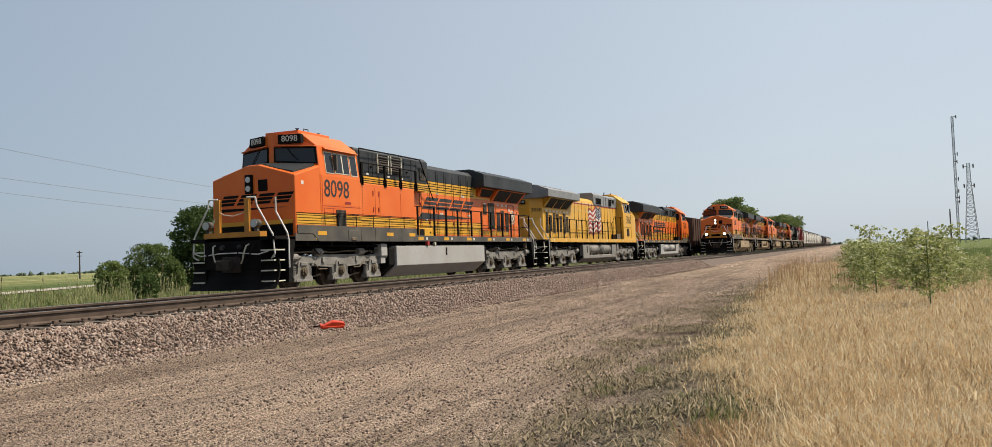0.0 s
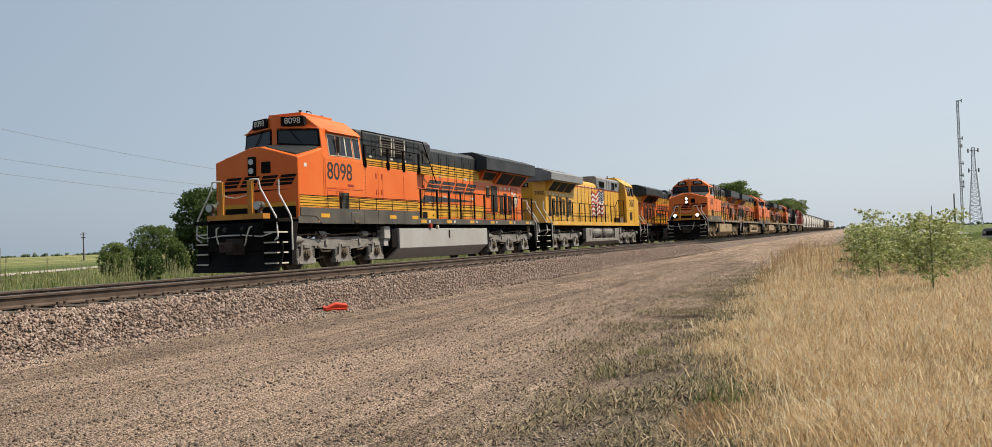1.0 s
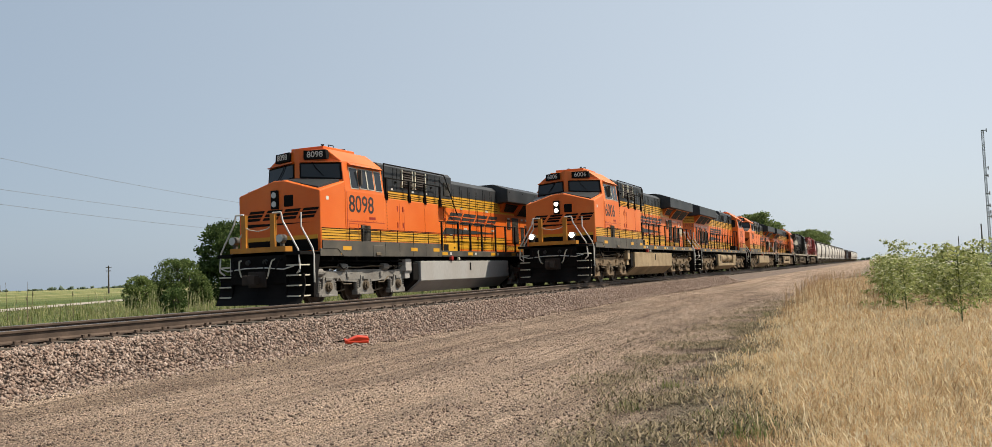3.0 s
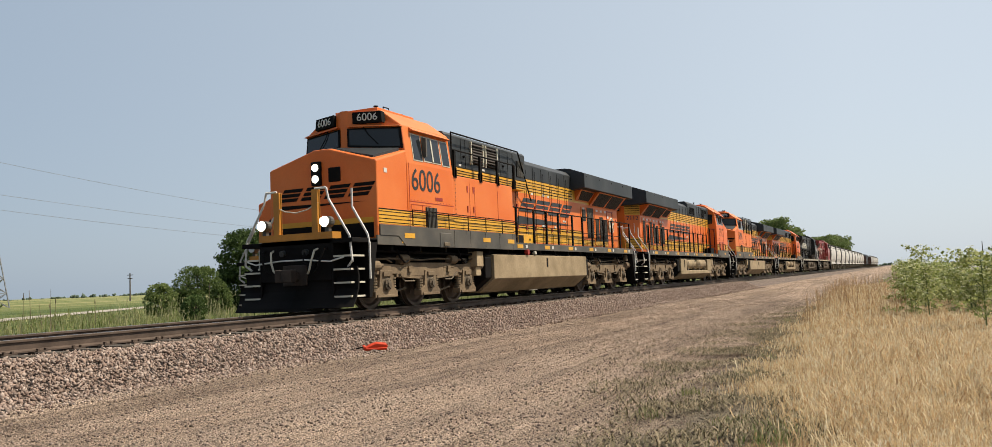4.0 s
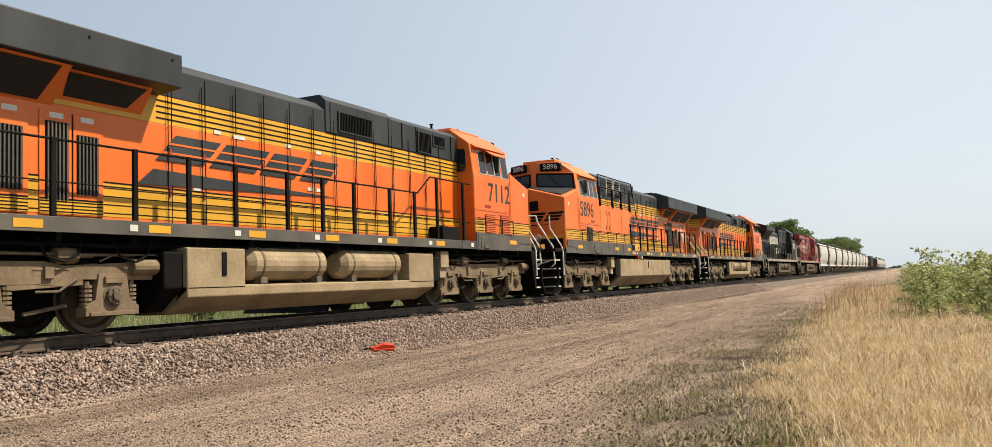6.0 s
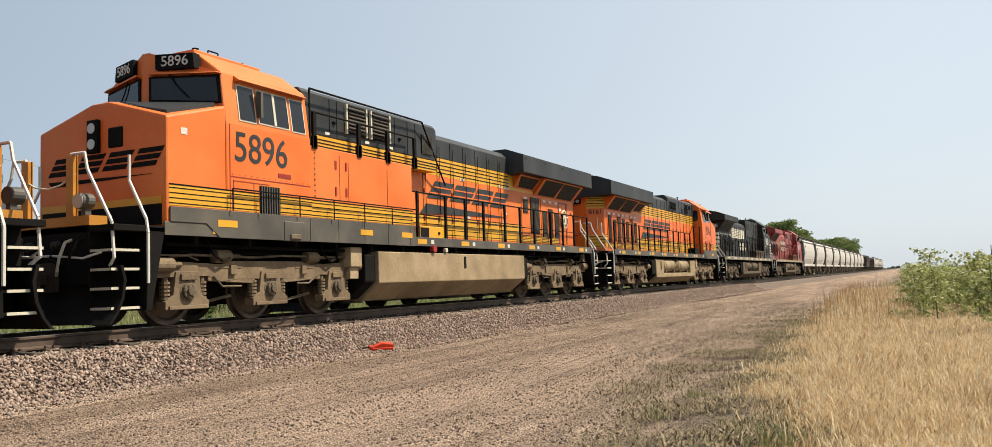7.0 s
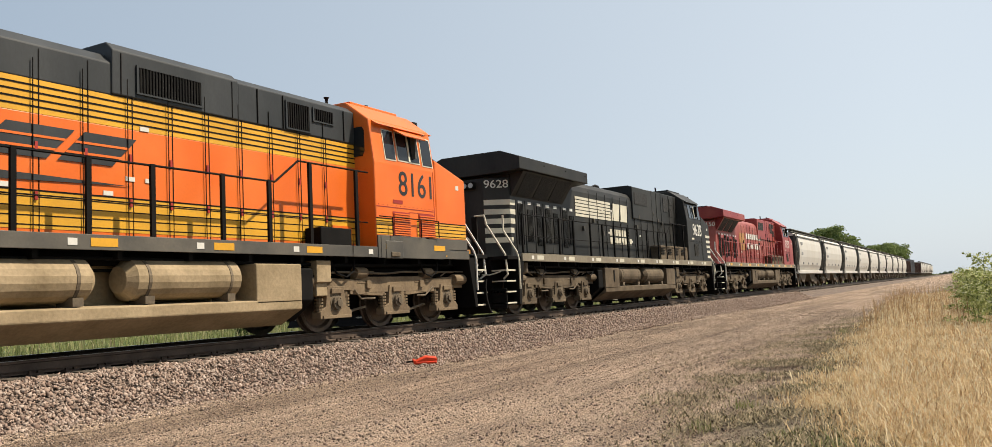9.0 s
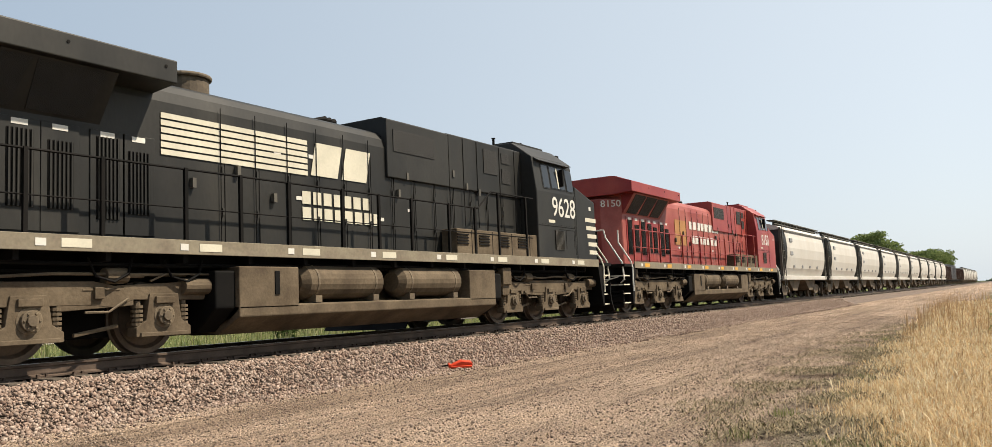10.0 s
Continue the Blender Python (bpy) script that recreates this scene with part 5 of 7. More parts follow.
        part("upper_handrail", g, BLACK, th)
        for xx in (-5.95, -4.45, -3.35, -2.2):
            part("stanchion", Geo().box(xx - 0.045, xx + 0.045, -1.5, -1.44, 3.38, 4.1).box(xx - 0.07, xx + 0.07, -1.5, -1.43, 3.36, 3.62), BLACK, th)
    # long hood
    xh0, xh1 = xr, 9.4
    plan = [(xh0, -1.0), (xh1, -1.0), (9.85, -0.42), (9.85, 0.42), (xh1, 1.0), (xh0, 1.0)]
    if style == "orange":
        hood = part("hood", Geo().prism(plan, "z", 1.62, 3.42), body, th, bevel=0.015)
        part("yellow_hood_band", Geo().prism(plan, "z", 3.42, 3.90), YELLOW, hood, "yellow band with black pinstripes")
        part("hood_roof", Geo().prism(top, "x", xh0, 4.05), roof, hood, bevel=0.02)
        for s in (-1, 1):
            for z in (3.50, 3.60, 3.70, 3.80):
                part("pinstripe", Geo().box(xh0, 4.0, *sorted((s * 1.0, s * 1.006)), z, z + 0.025), BLACK, hood)
            bands(hood, -2.3 if s < 0 else xh0, xh1 - 0.1, s * 1.0, s, 1.80, 2.32)
        bands_end(hood, 1.80, 2.32)
        bands_end(hood, 3.46, 3.88)
        part("rear_face", Geo().box(9.846, 9.858, -0.415, 0.415, 1.63, 3.9), body, hood)
        part("end_grab", Geo().tube([(9.66, 0.78, 2.55), (9.68, 0.80, 2.57), (9.68, 0.80, 3.0), (9.66, 0.78, 3.02)], 0.012), WHITE, hood)
    else:
        pt = [(-1.0, 1.62), (-1.0, 3.92), (-0.96, 4.10), (-0.86, 4.24), (-0.68, 4.32), (0.68, 4.32), (0.86, 4.24), (0.96, 4.10), (1.0, 3.92), (1.0, 1.62)]
        hood = part("hood", Geo().prism(pt, "x", xh0, xh1).prism([(9.3, -0.99), (9.41, -0.99), (9.85, -0.42), (9.85, 0.42), (9.41, 0.99), (9.3, 0.99)], "z", 1.63, 3.9), body if style != "red" else PINKRED, th, bevel=0.02)
        if style == "yellow":
            part("grey_roof", Geo().prism([(-1.012, 3.93), (-0.73, 4.30), (0.73, 4.30), (1.012, 3.93)], "x", xh0, 4.4), SILVER, hood, "pale grey roof panels", bevel=0.01)
            for s in (-1, 1):
                part("red_stripe", Geo().box(xh0, xh1, *sorted((s * 1.0, s * 1.008)), 3.86, 3.92), RED, hood)
    # inverter and blower boxes on top
    if old:
        part("brake_grid_box", Geo().prism([(-1.06, 3.3), (-1.06, 4.56), (-0.9, 4.62), (0.9, 4.62), (1.06, 4.56), (1.06, 3.3)], "x", -2.75, -0.5)
             .prism([(-1.05, 3.3), (-1.05, 4.58), (-0.9, 4.62), (0.9, 4.62), (1.05, 4.58), (1.05, 3.3)], "x", xr, -2.76), body, hood, bevel=0.02)
        for s in (-1, 1):
            part("grid_screen", Geo().box(-2.16, -0.7, *sorted((s * 1.06, s * 1.075)), 3.88, 4.36), SCREEN, hood)
            part("vent", Geo().box(-4.9, -4.25, *sorted((s * 1.05, s * 1.068)), 3.8, 4.42), SCREEN, hood)
            part("vent", Geo().box(-5.5, -5.1, *sorted((s * 1.05, s * 1.068)), 4.15, 4.42), SCREEN, hood)
            part("vent", Geo().box(-5.5, -5.1, *sorted((s * 1.05, s * 1.068)), 3.62, 4.0), SCREEN, hood)
            for xx in (-2.75, -3.35, -3.95, -5.0, -5.75):
                part("door_seam", Geo().box(xx - 0.008, xx + 0.008, *sorted((s * 1.05, s * 1.063)), 2.4, 4.55), BLACK, hood)
            for xx, z in ((-2.95, 3.55), (-3.5, 3.3), (-4.05, 3.2), (-1.2, 3.3), (-0.9, 2.9), (2.6, 2.5), (3.4, 2.9), (4.3, 2.6)):
                part("latch", Geo().box(xx, xx + 0.07, *sorted((s * 1.0, s * 1.075)), z, z + 0.16), SILLGREY, hood)
        part("exhaust_stack", Geo().cyl((3.65, 0, 4.2), (3.65, 0, 4.70), 0.40, 20).cyl((3.65, 0, 4.68), (3.65, 0, 4.76), 0.45, 20), TANDARK, hood, "rust-stained exhaust stack", bevel=0.03)
    else:
        part("hood_box", Geo().prism([(-1.03, 3.92), (-1.03, 4.62), (-0.88, 4.76), (0.88, 4.76), (1.03, 4.62), (1.03, 3.92)], "x", -2.9, -0.4).prism([(-0.9, 3.92), (-0.9, 4.60), (-0.85, 4.73), (0.85, 4.73), (1.02, 4.60), (1.02, 3.92)], "x", xr, -2.9), roof, hood, bevel=0.02)
        for x0, x1, y0, z0, z1 in ((-2.05, -0.85, 1.03, 4.02, 4.42), (-4.7, -4.1, 1.018, 3.98, 4.48), (-5.4, -4.85, 1.018, 4.24, 4.48)):
            gs = part("grid_screen", Geo().box(x0, x1, y0, y0 + 0.014, z0, z1), SCREEN, hood)
            g = Geo()
            slats(g, x0, x1, y0 + 0.014, z0, z1, 1, 0.055)
            tagged(part("screen_bars", g, BLACK, gs), kind="stuff")
            part("screen_frame", Geo().box(x0 - 0.04, x1 + 0.04, y0, y0 + 0.03, z1, z1 + 0.03).box(x0 - 0.04, x1 + 0.04, y0, y0 + 0.03, z0 - 0.03, z0).box(x0 - 0.04, x0, y0, y0 + 0.03, z0, z1).box(x1, x1 + 0.04, y0, y0 + 0.03, z0, z1), roof, gs)
        for xx in (-5.75, -4.0, -3.35, -2.75, -0.55):
            part("panel_seam", Geo().box(xx - 0.007, xx + 0.007, 1.015, 1.04, 3.94, 4.58), BLACK, hood)
        part("exhaust_stack", Geo().box(1.3, 2.3, -0.45, 0.45, 4.5, 4.6), BLACK, hood, bevel=0.02)
    g = Geo()
    for k in range(3):
        g.cyl((-0.1 + 0.16 * k, -0.3, 4.62), (-0.42 + 0.16 * k, -0.3 + 0.02 * k, 4.66), 0.03, 10, 0.085)
    g.box(-0.3, 0.3, -0.34, -0.26, 4.46, 4.64)
    part("air_horn", g, BLACK, th)
    # roof fittings
    for xx, w in ((2.6, 0.5), (0.6, 0.35), (-5.6, 0.4)):
        part("roof_hatch", Geo().box(xx, xx + w, -0.35, 0.35, 4.44 if not old else 4.24, 4.58 if not old else 4.34), roof, hood, bevel=0.02)
    # hood doors
    for s in (-1, 1):
        g, hd = Geo(), Geo()
        xs = [-1.8 + 0.72 * k for k in range(8)] if s < 0 else [-5.2 + 0.74 * k for k in range(13)]
        zt = 3.9 if style == "orange" else 3.7
        for xx in xs:
            g.box(xx - 0.006, xx + 0.006, *sorted((s * 1.0, s * 1.009)), 1.72, zt + 0.45 if style == "orange" else zt)
            g.cyl((xx + 0.1, s * 1.03, 1.75), (xx + 0.1, s * 1.03, zt + 0.3), 0.008, 5)
            for z in (2.2, 2.9):
                hd.box(xx + 0.03, xx + 0.07, *sorted((s * 1.0, s * 1.03)), z, z + 0.12)
        tagged(part("door_seams", g, BLACK, hood), kind="stuff")
        tagged(part("door_latches", hd, RED if style == "orange" else body, hood), kind="stuff")
        for k in range(8):
            xx = random.uniform(-1.5, 4)
            part("notice", Geo().box(xx, xx + 0.16, *sorted((s * 1.0, s * 1.012)), *(lambda z: (z, z + 0.07))(random.choice((2.35, 2.6, 3.4, 3.42)))), WHITE, hood)
    # radiator end
    zf0, zf1, xw0, xw1 = (3.93, 4.48, 3.95, 10.03) if style == "orange" else ((4.08, 4.43, 5.0, 9.75) if old else (3.95, 4.35, 4.2, 9.9))
    wing = part("radiator_wing", Geo().prism([(-1.54, zf0), (-1.54, zf1), (-0.95, zf1 + 0.22), (0.95, zf1 + 0.22), (1.54, zf1), (1.54, zf0), (0.9, zf0 - 0.06), (-0.9, zf0 - 0.06)], "x", xw0, xw1), roof, th,
                "overhanging radiator housing", bevel=0.015)
    part("fan_grille", Geo().box(xw0 + 0.6, xw1 - 0.6, -0.6, 0.6, zf1 + 0.21, zf1 + 0.33), BLACK, wing, bevel=0.03)
    for k in range(int((xw1 - xw0 - 0.3) / 1.5) + 1):
        for s in (-1, 1):
            part("bolt", Geo().cyl((xw0 + 0.2 + 1.5 * k, s * 1.535, zf1 - 0.12), (xw0 + 0.2 + 1.5 * k, s * 1.55, zf1 - 0.12), 0.025, 6), BLACK, wing)
    zr0 = 3.38
    fl = Geo()
    xa = xw0 + (1.9 if style == "orange" else 0.9)
    fl.prism([(-1.0, zr0), (-1.45, zf0 - 0.02), (1.45, zf0 - 0.02), (1.0, zr0)], "x", xa, 9.35)
    if style == "orange":
        fl.prism([(-1.0, 3.5), (-1.28, zf0 - 0.02), (1.28, zf0 - 0.02), (1.0, 3.5)], "x", 4.3, xa)
    flare = part("radiator_flare", fl, body, th)
    n = 3 if style != "orange" else 2
    for s in (-1, 1):
        for k in range(n):
            w = (9.2 - xa - 0.15) / n
            x0 = xa + 0.15 + k * w
            x1 = x0 + w - 0.12
            o = 0.012
            v = [(x0 + 0.1, s * (1.03 + o), zr0 + 0.04), (x1, s * (1.03 + o), zr0 + 0.04), (x1 + 0.05, s * (1.42 + o), zf0 - 0.06), (x0, s * (1.42 + o), zf0 - 0.06)]
            v += [(a, b - s * 0.04, c) for a, b, c in v]
            part("radiator_screen", Geo().add(v, [(0, 1, 2, 3), (7, 6, 5, 4), (0, 4, 5, 1), (1, 5, 6, 2), (2, 6, 7, 3), (3, 7, 4, 0)]), SCREEN, flare, "black mesh radiator screen")
        if style == "orange":
            v = [(4.6, s * 1.035, 3.55), (5.7, s * 1.035, 3.55), (5.75, s * 1.27, 3.86), (4.4, s * 1.27, 3.86)]
            v += [(a, b - s * 0.05, c) for a, b, c in v]
            part("radiator_screen", Geo().add(v, [(0, 1, 2, 3), (7, 6, 5, 4), (0, 4, 5, 1), (1, 5, 6, 2), (2, 6, 7, 3), (3, 7, 4, 0)]), SCREEN, flare)
    # louvred doors below the radiators
    for s in (-1, 1):
        if s > 0 or old:
            doors = [(8.65, 2.0, 3.15), (8.05, 2.1, 3.0), (7.45, 2.0, 3.15), (6.85, 2.1, 3.1), (6.3, 2.1, 3.0), (5.6, 2.0, 3.15), (5.1, 2.1, 3.0)]
        else:
            doors = [(4.95, 2.75, 3.2), (5.5, 2.1, 3.3), (6.5, 2.0, 2.9), (7.0, 2.0, 3.0), (7.55, 2.0, 2.9)]
        for i, (xx, z0, z1) in enumerate(doors):
            wd = 0.36 if not (s < 0 and i == 1 and not old) else 0.72
            if old:
                z0, z1 = z0, z1 + 0.05
            dr = part("louvre_door", Geo().box(xx - 0.09, xx + wd + 0.09, *sorted((s * 1.0, s * 1.02)), 1.78, 3.3), body, hood, bevel=0.006)
            part("louvre", Geo().box(xx, xx + wd, *sorted((s * 1.02, s * 1.03)), z0, z1), BLACK, dr)
            g = Geo()
            slats(g, xx, xx + wd, s * 1.03, z0, z1, s, 0.06)
            tagged(part("louvre_slats", g, SILLGREY if not old else NSBLACK, dr), kind="stuff")
            part("notice", Geo().box(xx + 0.08, xx + 0.3, *sorted((s * 1.02, s * 1.026)), 3.2, 3.28), WHITE, dr)
            if style == "orange":
                bands(dr, xx - 0.08, xx + wd + 0.08, s * 1.02, s, 1.80, 2.0)
    if style == "orange":
        hb = part("hand_brake", Geo().lathe([(0.30, -0.03), (0.34, -0.015), (0.30, 0.0), (0.30, -0.03)], (8.25, -1.10, 2.69), 24).cyl((8.25, -1.0, 2.69), (8.25, -1.15, 2.69), 0.07, 12)
                  .lathe([(0.001, -0.012), (0.19, -0.012), (0.19, 0.012), (0.001, 0.012)], (8.25, -1.10, 2.69), 20), CREAMW, th, "cream hand-brake wheel")
        for k in range(6):
            a = k * 2 * pi / 6 + 0.3
            part("spoke", Geo().tube([(8.25 + 0.17 * cos(a), -1.11, 2.69 + 0.17 * sin(a)), (8.25 + 0.31 * cos(a), -1.11, 2.69 + 0.31 * sin(a))], 0.03), CREAMW, hb)
        dr = part("end_door", Geo().box(7.95, 8.6, -1.02, -1.0, 1.8, 3.25), body, hood, bevel=0.006)
        part("door_frame", Geo().box(7.9, 7.94, -1.03, -1.0, 1.8, 3.29).box(8.61, 8.65, -1.03, -1.0, 1.8, 3.29).box(7.9, 8.65, -1.03, -1.0, 3.26, 3.30), RED, dr)
        part("notice", Geo().box(7.98, 8.16, -1.026, -1.02, 2.98, 3.1), WHITE, dr)
        part("end_panel", Geo().box(8.75, 9.3, -1.015, -1.0, 1.8, 3.3), body, hood, bevel=0.006)
        part("panel_latch", Geo().cyl((9.1, -1.0, 2.95), (9.1, -1.04, 2.95), 0.04, 10), RED, hood)
    if old:
        bx = part("battery_box", Geo().box(-6.1, -2.4, 1.02, 1.44, 1.60, 2.28), NSTRUCK, th, "dusty battery box with louvred lids", bevel=0.02)
        for xx in (-3.0, -3.9, -4.8, -5.7):
            part("lid_seam", Geo().box(xx - 0.008, xx + 0.008, 1.44, 1.447, 1.62, 2.26), BLACK, bx)
            for k in range(4):
                part("louvre_slat", Geo().box(xx + 0.15, xx + 0.6, 1.44, 1.465, 1.92 + 0.07 * k, 1.95 + 0.07 * k), BLACK, bx)
    else:
        part("cab_step_box", Geo().box(-5.4, -4.5, 1.02, 1.42, 1.62, 2.05), BLACK if style != "yellow" else TANDARK, th, bevel=0.02)
    # rear number and lamps
    text(number, 0.27 if not old else 0.32, num_mat, hood, Matrix.Translation((9.64, 0.72, 3.26 if not old else 3.72)) @ Euler((pi / 2, 0, pi / 2 + 0.66)).to_matrix().to_4x4(), "number", 1.1)
    rl = part("rear_lamp", Geo().box(9.85, 9.98, -0.2, 0.2, 3.62, 3.82), BLACK, hood, bevel=0.02)
    for yy in (-0.1, 0.1):
        part("lens", Geo().cyl((9.98, yy, 3.72), (9.99, yy, 3.72), 0.075, 14), LENSOFF, rl)
    if style == "black":
        for i in range(5):
            z = 2.05 + 0.27 * i
            v = [(9.41, 1.01, z), (9.86, 0.43, z), (9.86, 0.43, z + 0.15), (9.41, 1.01, z + 0.15)]
            v += [(a - 0.03, b - 0.02, c) for a, b, c in v]
            q = [(0, 1, 2, 3), (7, 6, 5, 4), (0, 4, 5, 1), (1, 5, 6, 2), (2, 6, 7, 3), (3, 7, 4, 0)]
            part("end_stripe", Geo().add(v, q), CREAMW, hood)
            part("end_stripe", Geo().box(9.0 + 0.07 * (4 - i), 9.4, 0.99, 1.006, z, z + 0.15), CREAMW, hood)
    emblems(hood, style)
    # handrails with posts
    for s in (-1, 1):
        x0 = -2.1 if (s < 0 and style == "orange") else -5.9
        m = BLACK if style != "red" else CPRED
        if style == "yellow":
            m = BLACK
        g = Geo()
        yr = s * 1.44
        if s > 0 or style != "orange":
            g.tube([(9.7, yr, 2.80), (-3.3, yr, 2.80), (-3.9, yr, 3.25), (-5.95, yr, 3.25)], 0.02)
        else:
            g.tube([(9.7, yr, 2.80), (x0, yr, 2.80), (x0 - 0.5, yr, 2.82)], 0.02)
        g.tube([(9.7, yr, 2.2), (x0, yr, 2.2)], 0.012)
        part("handrail", g, m, th)
        xx, k = 9.6, 0
        while xx > x0:
            thick = 0.038 if style == "orange" else 0.028
            part("stanchion", Geo().box(xx - thick, xx + thick, *sorted((s * 1.42, s * 1.47)), 1.6, 2.82 if xx > -3.3 else 3.25), m, th)
            xx -= 1.05 if k % 3 else 1.35
            k += 1
    end_set(th, -1, -9.65, rails, post, lit, True)
    end_set(th, 1, 9.85, rails if style != "black" else CREAMW, post, False, False)
    return th


COUPLER = mat("dark_rusty_coupler", (0.05, 0.035, 0.026), 0.8, 0, 0.3, 4, 30)
mats_post = mat("ochre_painted_post", (0.62, 0.26, 0.03), 0.5, 0, 0.15, 2, 30)


def bands(parent, x0, x1, y, s, z0, z1):
    """Yellow stripe with black pinstripes on a side."""
    b = part("yellow_stripe", Geo().box(x0, x1, *sorted((y, y + 0.005 * s)), z0, z1), YELLOW, parent)
    for z, w in [(z0 + (z1 - z0) * (k + 0.35) / 4, 0.016) for k in range(4)] + [(z1, 0.024)]:
        part("pinstripe", Geo().box(x0, x1, *sorted((y, y + 0.009 * s)), z, z + w), BLACK, b if b.parent.parent is None else parent)


def bands_end(parent, z0, z1):
    for y in (-1, 1):
        v = [(9.408, y * 1.004, z0), (9.856, y * 0.424, z0), (9.856, y * 0.424, z1), (9.408, y * 1.004, z1)]
        v += [(a - 0.03, b - 0.02 * y, c) for a, b, c in v]
        part("yellow_stripe", Geo().add(v, [(0, 1, 2, 3), (7, 6, 5, 4), (0, 4, 5, 1), (1, 5, 6, 2), (2, 6, 7, 3), (3, 7, 4, 0)]), YELLOW, parent)
        for k in range(4):
            g = Geo()
            z = z0 + (z1 - z0) * (k + 0.35) / 4
            v = [(9.412, y * 1.008, z), (9.86, y * 0.428, z), (9.86, y * 0.428, z + 0.025), (9.412, y * 1.008, z + 0.025)]
            v += [(a - 0.03, b - 0.02 * y, c) for a, b, c in v]
            g.add(v, [(0, 1, 2, 3), (7, 6, 5, 4), (0, 4, 5, 1), (1, 5, 6, 2), (2, 6, 7, 3), (3, 7, 4, 0)])
            part("pinstripe", g, BLACK, parent)


def name_row(hood, x, d, n, step, z0, z1, y, s, m):
    """A row of plain upright bars in place of a painted name."""
    for k in range(n):
        a = x + d * step * k
        part("name_bar", Geo().box(*sorted((a, a + d * step * 0.76)), *sorted((y, y + 0.006 * s)), z0, z1), m, hood)


def emblems(hood, style):
    for s in (-1, 1):
        # reading direction: towards +x on the near side of a forward unit, -x on the other side
        d = -s
        y = s * 1.012
        if style == "orange":
            x = -0.90 if s < 0 else 4.02
            for i, w in enumerate((1.02, 1.12, 0.98, 0.86)):
                a = x + d * (0.0, 1.16, 2.42, 3.56)[i]
                part("emblem_block", slanted(Geo(), min(a, a + d * w), max(a, a + d * w), 2.80, 3.26, y, s, 0.42 * d), DARKGREY, hood, "dark grey leaning block of an emblem")
                for z in (2.92, 3.08):
                    lo_, hi_ = sorted((a + d * (z - 2.80) * 0.913, a + d * (w + (z - 2.80) * 0.913)))
                    part("emblem_slot", slanted(Geo(), lo_, hi_, z, z + 0.035, y + 0.007 * s, s, 0.032 * d), ORANGE, hood)
            part("emblem_wedge", Geo().prism([(x - d * 0.38, 2.36), (x - d * 0.05, 2.64), (x + d * 4.75, 2.52)], "y", y, y + 0.006 * s), DARKGREY, hood)
        elif style == "black":
            x = 4.9 if s > 0 else -0.1
            for k in range(6):
                part("white_bar", Geo().box(*sorted((x, x + d * 3.12)), *sorted((y, y + 0.006 * s)), 3.08 + 0.116 * k, 3.165 + 0.116 * k), CREAMW, hood)
            for i in range(2):
                a = x + d * (3.2 + 0.84 * i)
                part("emblem_block", slanted(Geo(), min(a, a + d * 0.72), max(a, a + d * 0.72), 3.10, 3.74, y, s, 0.14 * d), CREAMW, hood)
            name_row(hood, x + d * 2.97, d, 7, 0.278, 2.54, 2.78, y, s, CREAMW)
            name_row(hood, x + d * 2.97, d, 8, 0.284, 2.24, 2.48, y, s, CREAMW)
        elif style == "red":
            x = 2.6 if s > 0 else -2.6
            name_row(hood, x, d, 8, 0.50, 3.20, 3.52, y, s, WHITE)
            name_row(hood, x + d * 0.2, d, 7, 0.50, 2.62, 2.94, y, s, WHITE)
            part("emblem_panel", Geo().box(*sorted((x - d * 0.4, x - d * 1.7)), *sorted((y, y + 0.006 * s)), 2.5, 3.5), GOLD, hood)
        else:
            x = 0.9 if s > 0 else -0.9

            def wavy(u0, u1, z0, z1, out):
                n = 10
                v = []
                for yy in (y + out * s, y - 0.004 * s):
                    for j in range(n + 1):
                        u = u0 + (u1 - u0) * j / n
                        w = 0.11 * math.sin(u * 4.6) + 0.10 * u
                        v += [(x + d * u, yy, z0 + w), (x + d * u, yy, z1 + w)]
                b = 2 * (n + 1)
                f = [(2 * j, 2 * j + 2, 2 * j + 3, 2 * j + 1) for j in range(n)] + [(b + 2 * j + 1, b + 2 * j + 3, b + 2 * j + 2, b + 2 * j) for j in range(n)]
                f += [(2 * j, b + 2 * j, b + 2 * j + 2, 2 * j + 2) for j in range(n)] + [(2 * j + 1, 2 * j + 3, b + 2 * j + 3, b + 2 * j + 1) for j in range(n)]
                return Geo().add(v, f)
            for k in range(11):
                part("emblem_stripe", wavy(0.0, 2.9, 1.95 + 0.148 * k, 2.098 + 0.148 * k, 0.006), (RED, WHITE)[k % 2], hood)
            part("emblem_field", wavy(1.75, 2.9, 2.85, 3.578, 0.010), BLUE, hood)
            for k in range(4):
                part("emblem_dash", wavy(1.85, 2.8, 2.93 + 0.16 * k, 2.965 + 0.16 * k, 0.014), WHITE, hood)


